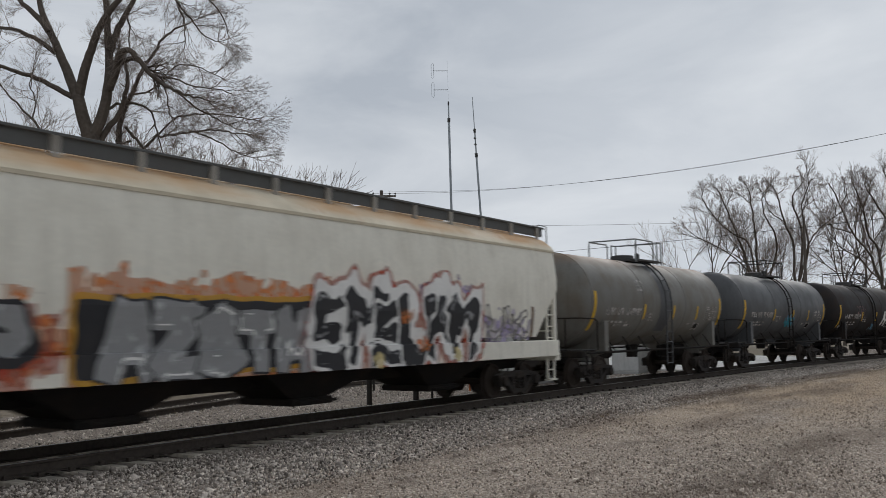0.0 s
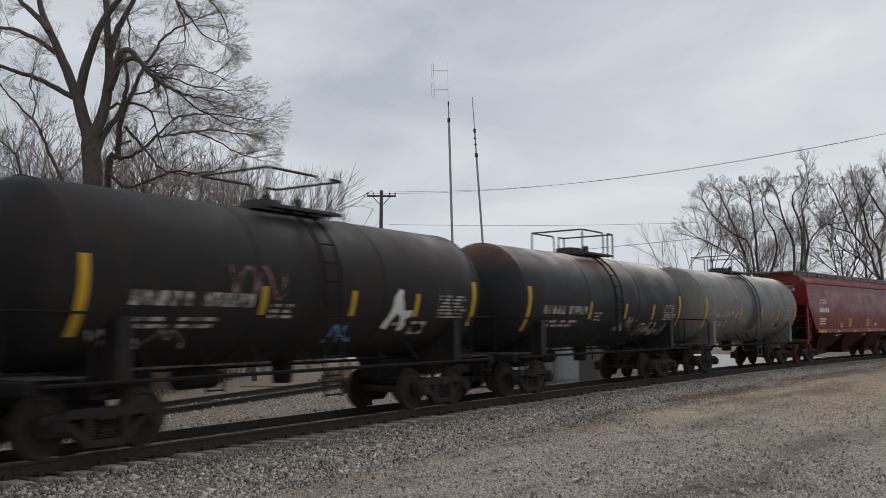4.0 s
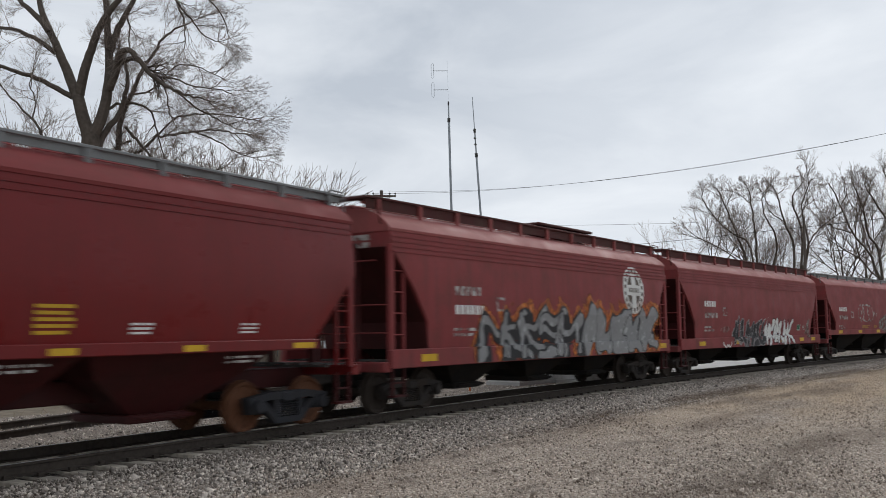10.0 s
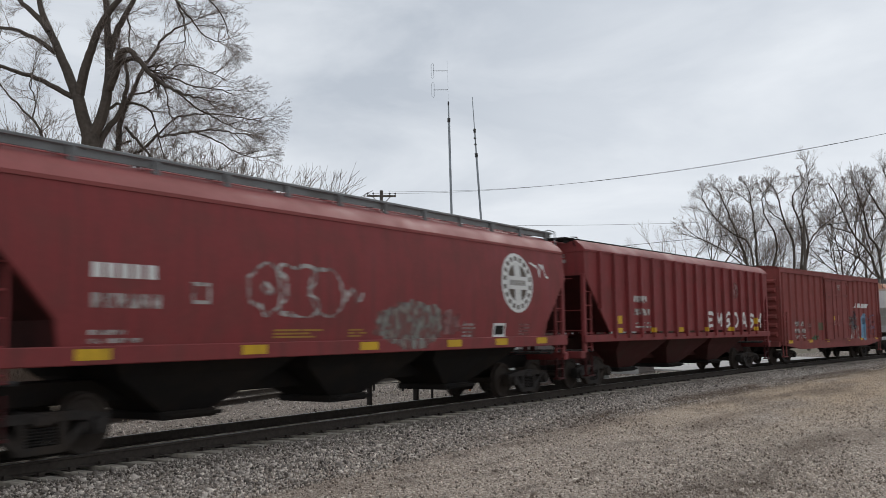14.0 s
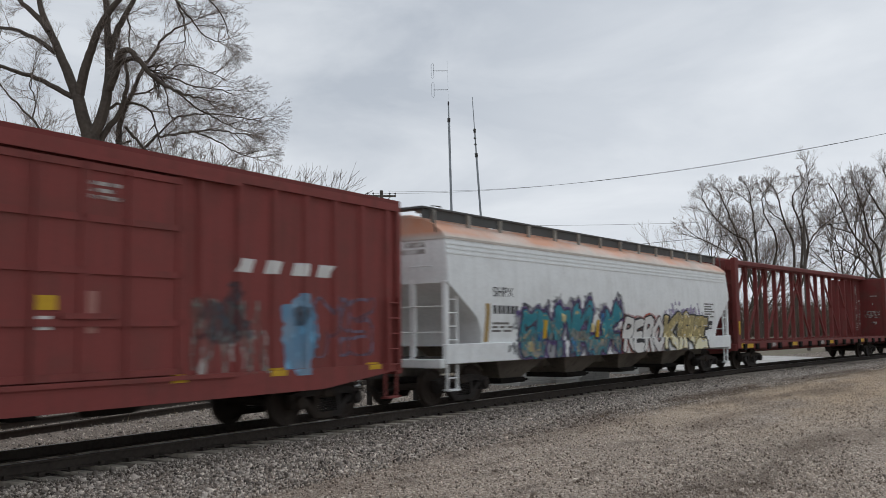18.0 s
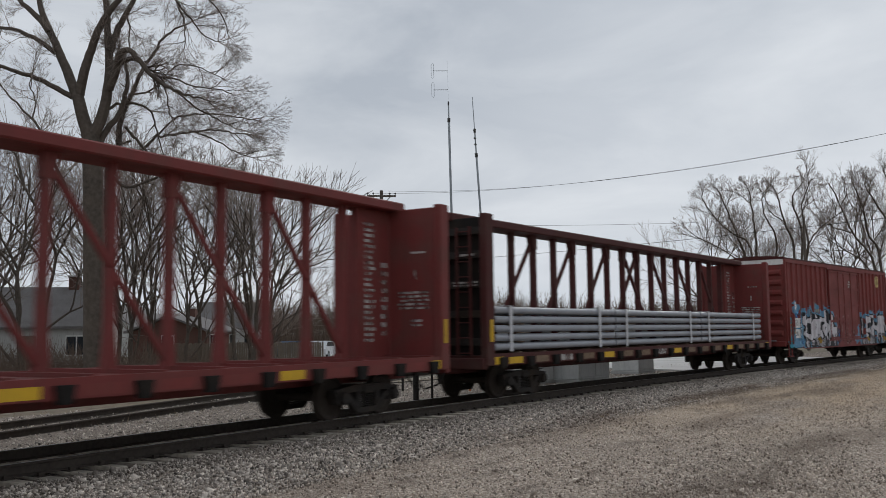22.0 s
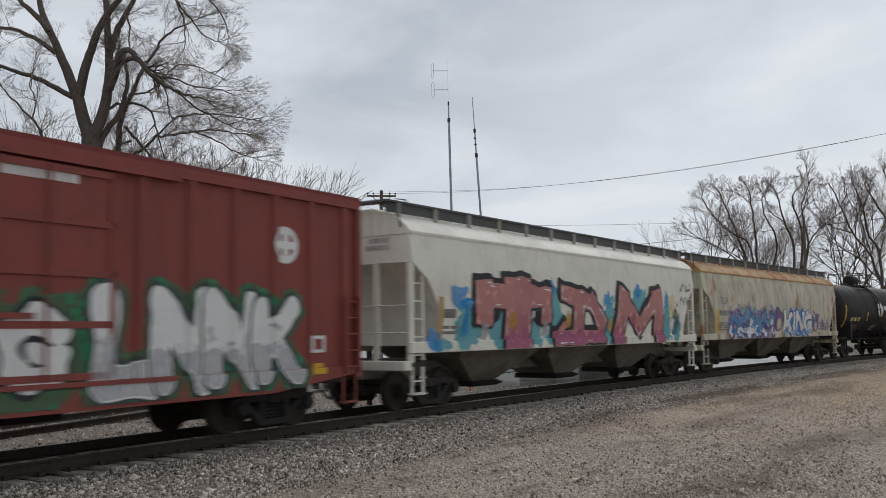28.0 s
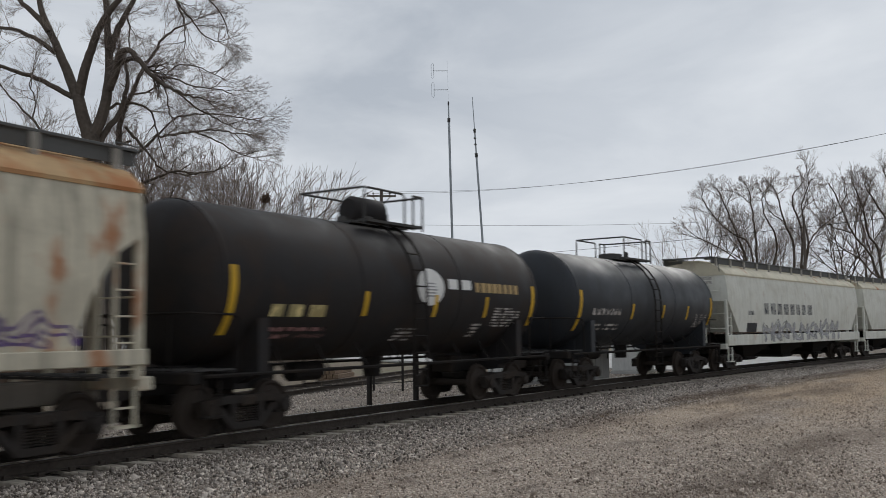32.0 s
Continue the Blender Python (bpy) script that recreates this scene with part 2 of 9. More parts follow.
M = {}
for key, args in {
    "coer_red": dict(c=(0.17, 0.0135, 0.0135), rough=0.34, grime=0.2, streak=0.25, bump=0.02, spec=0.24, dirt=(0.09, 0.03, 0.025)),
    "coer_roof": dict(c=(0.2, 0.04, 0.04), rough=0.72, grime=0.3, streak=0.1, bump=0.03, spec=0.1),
    # the same red darkened, so shade under and between cars is in the colour
    "coer_shaded": dict(c=(0.06, 0.011, 0.011), rough=0.6, grime=0.5, streak=0.3, bump=0.03, dirt=(0.03, 0.02, 0.016)),
    "oxide_red": dict(c=(0.24, 0.046, 0.046), rough=0.62, grime=0.3, streak=0.35, bump=0.04),
    "dull_red": dict(c=(0.25, 0.062, 0.055), rough=0.68, grime=0.3, streak=0.3, bump=0.04),
    "faded_red": dict(c=(0.26, 0.068, 0.055), rough=0.68, grime=0.3, streak=0.3, bump=0.04),
    "box_red": dict(c=(0.205, 0.045, 0.04), rough=0.66, grime=0.3, streak=0.35, bump=0.04),
    "beam_red": dict(c=(0.185, 0.042, 0.038), rough=0.66, grime=0.4, streak=0.25),
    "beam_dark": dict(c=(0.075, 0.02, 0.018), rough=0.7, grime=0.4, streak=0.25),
    "pale_grey": dict(c=(0.76, 0.73, 0.635), rough=0.6, grime=0.2, streak=0.18, dirt=(0.3, 0.26, 0.2), bump=0.03),
    "white_grey": dict(c=(0.86, 0.88, 0.87), rough=0.55, grime=0.15, streak=0.12, dirt=(0.35, 0.33, 0.3), bump=0.03),
    "rusty_grey": dict(c=(0.6, 0.55, 0.43), rough=0.7, grime=0.45, streak=0.75, dirt=(0.2, 0.18, 0.14), rust=0.5, bump=0.05),
    "rusty_roof": dict(c=(0.5, 0.33, 0.17), rough=0.75, grime=0.3, streak=0.2, rust=0.95, bump=0.06),
    "salmon_roof": dict(c=(0.66, 0.6, 0.54), rough=0.7, grime=0.2, streak=0.1, bump=0.04, crust=(3.98, 4.12, (0.72, 0.36, 0.23))),
    "tan_roof": dict(c=(0.62, 0.55, 0.42), rough=0.7, grime=0.2, streak=0.1, rust=0.3, bump=0.04, crust=(4.0, 4.15, (0.5, 0.3, 0.15))),
    "dusty_white": dict(c=(0.68, 0.68, 0.61), rough=0.6, grime=0.3, streak=0.3, dirt=(0.35, 0.31, 0.22), rust=0.05, bump=0.03),
    "tank_olive": dict(c=(0.165, 0.16, 0.145), rough=0.6, grime=0.5, streak=0.3, dirt=(0.13, 0.095, 0.06), bump=0.03, crust=(3.75, 4.3, (0.24, 0.14, 0.08))),
    "tank_crusted": dict(c=(0.022, 0.022, 0.024), rough=0.55, grime=0.4, streak=0.3, dirt=(0.05, 0.035, 0.025), bump=0.03, crust=(3.3, 4.1, (0.17, 0.085, 0.05))),
    "tank_blue": dict(c=(0.093, 0.095, 0.098), rough=0.55, grime=0.3, streak=0.3, dirt=(0.05, 0.05, 0.05), bump=0.03),
    "tank_black": dict(c=(0.026, 0.024, 0.024), rough=0.66, grime=0.6, streak=0.3, dirt=(0.055, 0.038, 0.028), bump=0.03, spec=0.14),
    "tank_grey": dict(c=(0.195, 0.185, 0.168), rough=0.55, grime=0.35, streak=0.3, dirt=(0.1, 0.085, 0.07), bump=0.03, crust=(3.7, 4.3, (0.2, 0.12, 0.085))),
    "tank_dark": dict(c=(0.03, 0.033, 0.038), rough=0.5, grime=0.3, streak=0.3, dirt=(0.05, 0.045, 0.04), bump=0.03),
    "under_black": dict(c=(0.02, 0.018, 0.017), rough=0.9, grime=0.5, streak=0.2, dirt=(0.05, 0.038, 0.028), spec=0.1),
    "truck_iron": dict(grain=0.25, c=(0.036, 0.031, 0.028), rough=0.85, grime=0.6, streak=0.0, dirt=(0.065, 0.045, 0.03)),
    "truck_dark": dict(c=(0.032, 0.032, 0.036), rough=0.75, grime=0.4, streak=0.0, dirt=(0.06, 0.05, 0.04)),
    "wheel_rust": dict(grain=0.25, c=(0.14, 0.06, 0.032), rough=0.8, grime=0.4, streak=0.0, dirt=(0.1, 0.045, 0.02)),
    "wheel_brown": dict(c=(0.042, 0.032, 0.026), rough=0.8, grime=0.4, streak=0.0),
    "galv": dict(c=(0.22, 0.23, 0.23), rough=0.6, metal=0.2, grime=0.4, streak=0.0),
    "dark_steel": dict(c=(0.06, 0.058, 0.056), rough=0.7, grime=0.4, streak=0.0),
    "yellow": dict(c=(0.66, 0.4, 0.03), rough=0.6, grime=0.25, streak=0.2, bump=0),
    "white_paint": dict(c=(0.74, 0.73, 0.70), rough=0.6, grime=0.2, streak=0.1, bump=0),
    "soft_white": dict(c=(0.5, 0.47, 0.44), rough=0.7, grime=0.35, streak=0.2, bump=0),
    "black_paint": dict(c=(0.03, 0.03, 0.033), rough=0.6, grime=0.2, streak=0.1, bump=0, dirt=(0.09, 0.08, 0.07)),
    "silver_spray": dict(c=(0.47, 0.47, 0.47), rough=0.55, grime=0.25, streak=0.1, bump=0, dirt=(0.25, 0.25, 0.25), coarse=2.5),
    "pink_spray": dict(c=(0.8, 0.36, 0.32), rough=0.6, grime=0.6, streak=0.0, bump=0, dirt=(0.55, 0.2, 0.27), coarse=0.9),
    "teal_spray": dict(c=(0.06, 0.42, 0.5), rough=0.6, grime=0.5, streak=0.0, bump=0, dirt=(0.05, 0.25, 0.33), coarse=1.6),
    "blue_spray": dict(c=(0.05, 0.22, 0.5), rough=0.6, grime=0.6, streak=0.0, bump=0, dirt=(0.15, 0.42, 0.6), coarse=1.6),
    "sky_spray": dict(c=(0.17, 0.45, 0.68), rough=0.6, grime=0.5, streak=0.0, bump=0, dirt=(0.5, 0.6, 0.66), coarse=1.4),
    "orange_spray": dict(c=(0.6, 0.2, 0.05), rough=0.6, grime=0.5, streak=0.0, bump=0, dirt=(0.5, 0.12, 0.05), coarse=1.6),
    "red_spray": dict(c=(0.4, 0.06, 0.035), rough=0.6, grime=0.4, streak=0.0, bump=0, dirt=(0.55, 0.2, 0.08)),
    "cream_spray": dict(c=(0.84, 0.7, 0.34), rough=0.6, grime=0.4, streak=0.0, bump=0, dirt=(0.75, 0.5, 0.16), coarse=1.8),
    "purple_spray": dict(c=(0.13, 0.07, 0.26), rough=0.6, grime=0.4, streak=0.0, bump=0, dirt=(0.22, 0.12, 0.33)),
    "green_spray": dict(c=(0.03, 0.24, 0.12), rough=0.6, grime=0.4, streak=0.0, bump=0, dirt=(0.03, 0.3, 0.22)),
    "haze_dark": dict(c=(0.075, 0.078, 0.09), rough=0.6, grime=0.4, streak=0.0, bump=0, dirt=(0.13, 0.12, 0.13), coarse=2.2),
    "haze_purple": dict(c=(0.36, 0.3, 0.47), rough=0.6, grime=0.4, streak=0.0, bump=0, dirt=(0.48, 0.44, 0.55), coarse=2.0),
    "yellow_spray": dict(c=(0.62, 0.36, 0.04), rough=0.6, grime=0.4, streak=0.0, bump=0, dirt=(0.6, 0.28, 0.05), coarse=1.8),
    "tan_spray": dict(c=(0.42, 0.25, 0.1), rough=0.6, grime=0.4, streak=0.0, bump=0, dirt=(0.5, 0.36, 0.2), coarse=1.8),
    "bright_blue": dict(c=(0.02, 0.28, 0.68), rough=0.55, grime=0.4, streak=0.0, bump=0, dirt=(0.1, 0.42, 0.65), coarse=1.6),
    "rose_spray": dict(c=(0.5, 0.16, 0.3), rough=0.6, grime=0.5, streak=0.0, bump=0, dirt=(0.66, 0.27, 0.3), coarse=1.4),
    "mint_spray": dict(c=(0.25, 0.55, 0.45), rough=0.6, grime=0.4, streak=0.0, bump=0, dirt=(0.3, 0.5, 0.5), coarse=1.6),
    "silver_white": dict(c=(0.62, 0.6, 0.62), rough=0.55, grime=0.4, streak=0.1, bump=0, dirt=(0.5, 0.4, 0.42), coarse=2.0),
    "pale_grey_spray": dict(c=(0.5, 0.5, 0.52), rough=0.6, grime=0.4, streak=0.0, bump=0, dirt=(0.36, 0.36, 0.4), coarse=1.6),
    "pale_cream": dict(c=(0.84, 0.79, 0.56), rough=0.6, grime=0.3, streak=0.0, bump=0, dirt=(0.7, 0.6, 0.3), coarse=1.8),
    "pale_tan": dict(c=(0.6, 0.48, 0.38), rough=0.6, grime=0.2, streak=0.0, bump=0),
    "ghost_blue": dict(c=(0.2, 0.16, 0.22), rough=0.7, grime=0.3, streak=0.0, bump=0),
    "faded_pale": dict(c=(0.42, 0.2, 0.17), rough=0.7, grime=0.3, streak=0.1, bump=0),
    "olive_patch": dict(c=(0.12, 0.1, 0.06), rough=0.7, grime=0.3, streak=0.1, bump=0),
    "emblem_grey": dict(c=(0.12, 0.095, 0.075), rough=0.7, grime=0.3, streak=0.0, bump=0),
    "yellow_faint": dict(c=(0.4, 0.22, 0.05), rough=0.7, grime=0.4, streak=0.1, bump=0),
    "tan_tape": dict(c=(0.46, 0.32, 0.14), rough=0.6, grime=0.25, streak=0.2, bump=0),
    "bracket_grey": dict(c=(0.36, 0.34, 0.3), rough=0.6, grime=0.3, streak=0.0),
    "board_grey": dict(c=(0.1, 0.102, 0.1), rough=0.7, grime=0.4, streak=0.0),
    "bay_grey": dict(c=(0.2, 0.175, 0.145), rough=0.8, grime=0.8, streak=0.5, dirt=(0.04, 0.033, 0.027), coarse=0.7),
    "oxide_roof": dict(c=(0.3, 0.08, 0.075), rough=0.6, grime=0.25, streak=0.1, bump=0.03),
    "rusty_white": dict(c=(0.6, 0.55, 0.42), rough=0.7, grime=0.3, streak=0.2, rust=0.3, bump=0.04),
    "worn_spray": dict(c=(0.27, 0.28, 0.25), rough=0.7, grime=0.8, streak=0.3, bump=0, dirt=(0.22, 0.1, 0.08), coarse=2.6),
    "ghost_spray": dict(c=(0.3, 0.17, 0.16), rough=0.7, grime=0.3, streak=0.1, bump=0, dirt=(0.2, 0.08, 0.07)),
    "pipe_grey": dict(c=(0.31, 0.32, 0.345), rough=0.4, grime=0.12, streak=0.0, bump=0),
    "strap_white": dict(c=(0.58, 0.58, 0.59), rough=0.6, grime=0.1, streak=0.0, bump=0),
    "timber": dict(grain=0.25, c=(0.2, 0.14, 0.095), rough=0.9, grime=0.5, streak=0.1),
    "rail_side": dict(grain=0.25, c=(0.05, 0.04, 0.033), rough=0.85, grime=0.4, streak=0.0),
    "rail_head": dict(c=(0.3, 0.29, 0.28), rough=0.4, metal=0.7, grime=0.2, streak=0.0, bump=0),
    "tie_wood": dict(grain=0.25, c=(0.46, 0.405, 0.335), rough=0.95, grime=0.5, streak=0.0, dirt=(0.3, 0.28, 0.25), bump=0.5, fine=9),
    "bark": dict(grain=0.25, c=(0.1, 0.082, 0.067), rough=0.95, grime=0.5, streak=0.0, dirt=(0.15, 0.12, 0.095), bump=0.8, fine=7),
    "twig": dict(c=(0.25, 0.205, 0.178), rough=0.95, grime=0.2, streak=0.0, bump=0),
    "pole_wood": dict(c=(0.13, 0.11, 0.095), rough=0.95, grime=0.4, streak=0.3, bump=0.4),
    "post_dark": dict(c=(0.03, 0.027, 0.025), rough=0.9, grime=0.3, streak=0.2),
    "alu": dict(c=(0.33, 0.36, 0.38), rough=0.5, metal=0.3, grime=0.2, streak=0.1, bump=0),
    "cabinet_grey": dict(c=(0.56, 0.56, 0.54), rough=0.55, grime=0.2, streak=0.2, dirt=(0.25, 0.25, 0.24), bump=0.02),
    "concrete": dict(c=(0.42, 0.41, 0.39), rough=0.9, grime=0.4, streak=0.1, dirt=(0.28, 0.27, 0.25)),
    "road": dict(c=(0.5, 0.49, 0.47), rough=0.9, grime=0.4, streak=0.0, dirt=(0.25, 0.24, 0.22), coarse=0.5),
    "house_white": dict(c=(0.5, 0.5, 0.48), rough=0.7, grime=0.2, streak=0.2, dirt=(0.35, 0.33, 0.3)),
    "brick_red": dict(c=(0.14, 0.075, 0.06), rough=0.9, grime=0.3, streak=0.1),
    "roof_grey": dict(grain=0.25, c=(0.19, 0.18, 0.175), rough=0.9, grime=0.3, streak=0.2, fine=22),
    "fence_wood": dict(grain=0.25, c=(0.2, 0.165, 0.13), rough=0.95, grime=0.4, streak=0.3),
    "glass_dark": dict(c=(0.03, 0.035, 0.04), rough=0.15, grime=0.1, streak=0.0, bump=0),
    "car_white": dict(c=(0.7, 0.71, 0.72), rough=0.3, grime=0.1, streak=0.0, bump=0),
    "car_blue": dict(c=(0.06, 0.09, 0.14), rough=0.3, grime=0.1, streak=0.0, bump=0),
    "cone_orange": dict(c=(0.7, 0.16, 0.03), rough=0.6, grime=0.1, streak=0.0, bump=0),
    "brush": dict(c=(0.14, 0.1, 0.075), rough=0.95, grime=0.3, streak=0.0, bump=0),
    "dry_grass": dict(c=(0.3, 0.235, 0.16), rough=0.95, grime=0.4, streak=0.0, dirt=(0.2, 0.16, 0.1), coarse=0.4),
}.items():
    M[key] = surface(key, wear=0.55 if key in ("soft_white", "worn_spray", "ghost_spray") else 0.1 if key in ("silver_spray", "pink_spray", "bright_blue", "rose_spray", "sky_spray", "teal_spray", "purple_spray", "yellow_spray") else 0.4 if key in ("haze_dark", "haze_purple", "ghost_blue") else 0.28 if key.endswith("_spray") else 0.0, **args)
M["ballast"] = gravel_material("ballast", ((0.12, 0.095, 0.076), (0.365, 0.302, 0.25), (0.72, 0.625, 0.535)), 34)
M["lot"] = gravel_material("lot", ((0.28, 0.215, 0.167), (0.61, 0.498, 0.402), (0.95, 0.83, 0.71)), 30, 1.0, (0.4, 0.33, 0.26))
M["far_ground"] = surface("far_ground", (0.18, 0.145, 0.105), 0.95, grain=0.3, grime=0.6, dirt=(0.2, 0.2, 0.13), streak=0, coarse=0.12, fine=3.0, bump=0.4)
M["stones"] = island_stone("stones", (0.06, 0.048, 0.04), (0.86, 0.76, 0.66))
M["lot_stones"] = island_stone("lot_stones", (0.16, 0.122, 0.096), (0.92, 0.8, 0.68))


# ---------------------------------------------------------------- mesh building
class Mesh:
    """Collects simple solids into one mesh."""

    def __init__(self):
        self.v, self.f = [], []

    def add(self, v, f):
        b = len(self.v)
        self.v += v
        self.f += [tuple(b + i for i in q) for q in f]
        return self

    def box(self, x0, x1, y0, y1, z0, z1):
        v = [(x, y, z) for x in (x0, x1) for y in (y0, y1) for z in (z0, z1)]
        return self.add(v, [(0, 1, 3, 2), (4, 6, 7, 5), (0, 4, 5, 1), (2, 3, 7, 6), (0, 2, 6, 4), (1, 5, 7, 3)])

    def cbox(self, x0, x1, y0, y1, z0, z1, c=0.02):
        """A box with chamfered edges along x and round the two end faces."""
        return self.loft([[(x, y, z) for y, z in self.oct(y0 + d, y1 - d, z0 + d, z1 - d, c)] for x, d in ((x0, c), (x0 + c, 0), (x1 - c, 0), (x1, c))])

    @staticmethod
    def oct(y0, y1, z0, z1, c):
        return [(y0 + c, z0), (y1 - c, z0), (y1, z0 + c), (y1, z1 - c), (y1 - c, z1), (y0 + c, z1), (y0, z1 - c), (y0, z0 + c)]

    def loft(self, secs, caps=True, loop=True):
        n, v, f = len(secs[0]), [], []
        for s in secs:
            v += [tuple(p) for p in s]
        for i in range(len(secs) - 1):
            for j in range(n if loop else n - 1):
                k = (j + 1) % n
                f.append((i * n + j, i * n + k, (i + 1) * n + k, (i + 1) * n + j))
        if caps:
            f += [tuple(reversed(range(n))), tuple((len(secs) - 1) * n + j for j in range(n))]
        return self.add(v, f)

    def prism(self, poly, y0, y1):
        """A polygon in x, z drawn out along y."""
        return self.loft([[(x, y0, z) for x, z in poly], [(x, y1, z) for x, z in poly]])

    def rod(self, a, b, r, r1=None, n=6):
        return self.tube([a, b], [r, r if r1 is None else r1], n)

    def tube(self, pts, r, n=6):
        pts = [Vector(p) for p in pts]
        rs = r if isinstance(r, list) else [r] * len(pts)
        secs = []
        side = None
        for i, p in enumerate(pts):
            d = (pts[min(i + 1, len(pts) - 1)] - pts[max(i - 1, 0)]).normalized()
            if side is None:
                side = d.orthogonal().normalized()
            side = (side - d * side.dot(d)).normalized()
            up = d.cross(side)
            secs.append([p + rs[i] * (math.cos(6.2832 * k / n) * side + math.sin(6.2832 * k / n) * up) for k in range(n)])
        return self.loft(secs)

    def lathe(self, prof, n=24, axis="x", at=(0, 0, 0)):
        """A profile of (place along the axis, radius) turned round it."""
        secs = []
        for p, r in prof:
            ring = []
            for k in range(n):
                a = 6.2832 * k / n
                u, w = r * math.cos(a), r * math.sin(a)
                q = {"x": (p, u, w), "y": (u, p, w), "z": (u, w, p)}[axis]
                ring.append((q[0] + at[0], q[1] + at[1], q[2] + at[2]))
            secs.append(ring)
        return self.loft(secs)

    def data(self, name, material, smooth=False):
        me = bpy.data.meshes.new(name)
        me.from_pydata(self.v, [], self.f)
        if smooth:
            me.polygons.foreach_set("use_smooth", [True] * len(me.polygons))
            me.set_sharp_from_angle(angle=radians(35))
        me.materials.append(material)
        bm = bmesh.new()
        bm.from_mesh(me)
        bmesh.ops.recalc_face_normals(bm, faces=bm.faces)
        bm.to_mesh(me)
        bm.free()
        return me


def part(name, mesh, material, parent=None, label="", smooth=False, at=None):
    me = mesh if isinstance(mesh, bpy.types.Mesh) else mesh.data(name, material, smooth)
    ob = new(name, me)
    ob.parent = parent
    if at is not None:
        ob.location = at
    return tagged(ob, label)


def thing(name, label, category, group="", at=(0, 0, 0), turn=0.0):
    ob = new(name)
    ob.empty_display_size = 0.3
    ob.matrix_basis = pose(*at, 0, 0, turn)
    return tagged(ob, label, category, group)

# ---------------------------------------------------------------- ground, ballast and tracks
def ribbon(s0, s1, step, prof):
    """A strip along the track; prof: (offset, height) across it."""
    secs = []
    n = int((s1 - s0) / step)
    for i in range(n + 1):
        s = s0 + (s1 - s0) * i / n
        row = []
        for k, (o, z) in enumerate(prof):
            x, y, _ = along(s, o)
            w = 0.035 * noise.noise(Vector((x * 0.7, y * 0.7, k))) if 0 < k < len(prof) - 1 else 0
            row.append((x, y, z + w))
        secs.append(row)
    return Mesh().loft(secs, caps=False, loop=False)


m = Mesh()
grid = [-1500, -700, -300, -150, -90] + [-60 + 5 * i for i in range(37)] + [150, 240, 400, 800, 1500, 2600]
idx = {}
for i, x in enumerate(grid):
    for j, y in enumerate(grid):
        idx[i, j] = len(m.v)
        m.v.append((x, y, GROUND - 0.03 + (0.05 * noise.noise(Vector((x * 0.2, y * 0.2, 0))) if abs(x) < 140 and abs(y) < 140 else 0)))
for i in range(len(grid) - 1):
    for j in range(len(grid) - 1):
        m.f.append((idx[i, j], idx[i + 1, j], idx[i + 1, j + 1], idx[i, j + 1]))
tagged(part("ground", m, M["far_ground"], smooth=True), "flat winter ground of dry grass and earth", kind="structure")
m = Mesh()
ss = [-60 + 1.5 * i for i in range(117)]
oo = [-46 + 1.2 * i for i in range(40)]
for q in ss:
    for o in oo:
        x, y, _ = along(q, o)
        m.v.append((x, y, GROUND + 0.05 + 0.06 * noise.noise(Vector((x * 0.25, y * 0.6, 3))) + 0.03 * noise.noise(Vector((x * 0.9, y * 1.4, 8))) - (0.15 if o > -0.5 else 0)))
n = len(oo)
for i in range(len(ss) - 1):
    for j in range(n - 1):
        m.f.append((i * n + j, (i + 1) * n + j, (i + 1) * n + j + 1, i * n + j + 1))
tagged(part("gravel_lot", m, M["lot"], smooth=True), "open lot of packed grey and tan gravel", kind="structure")
tagged(part("ballast", ribbon(-70, 130, 1.0, [(-3.9, -0.36), (-3.3, -0.24), (-2.3, -0.22), (-1.55, -0.2), (-1.4, -0.235), (-0.72, -0.25), (0, -0.25), (0.72, -0.25), (1.4, -0.22), (2.4, -0.24), (5.0, -0.26), (9.2, -0.275), (10.2, -0.42)]), M["ballast"], smooth=True), "bed of crushed grey stone under the track", kind="structure")

RAIL = [(-0.07, -0.18), (-0.07, -0.165), (-0.012, -0.145), (-0.012, -0.045), (-0.037, -0.035), (-0.037, -0.006), (-0.028, 0.0), (0.028, 0.0), (0.037, -0.006), (0.037, -0.035), (0.012, -0.045), (0.012, -0.145), (0.07, -0.165), (0.07, -0.18)]


def rail_along(place, s0, s1, off, dz):
    secs = []
    n = int((s1 - s0) / 1.5)
    for i in range(n + 1):
        s = s0 + (s1 - s0) * i / n
        secs.append([(*place(s, off + o)[:2], z + dz) for o, z in RAIL])
    return Mesh().loft(secs)


def siding(s, off=0.0):
    """A straight side track that runs off from the main one."""
    a = math.atan(0.222)
    return s * math.cos(a) - off * math.sin(a), 14.95 + s * math.sin(a) + off * math.cos(a), a


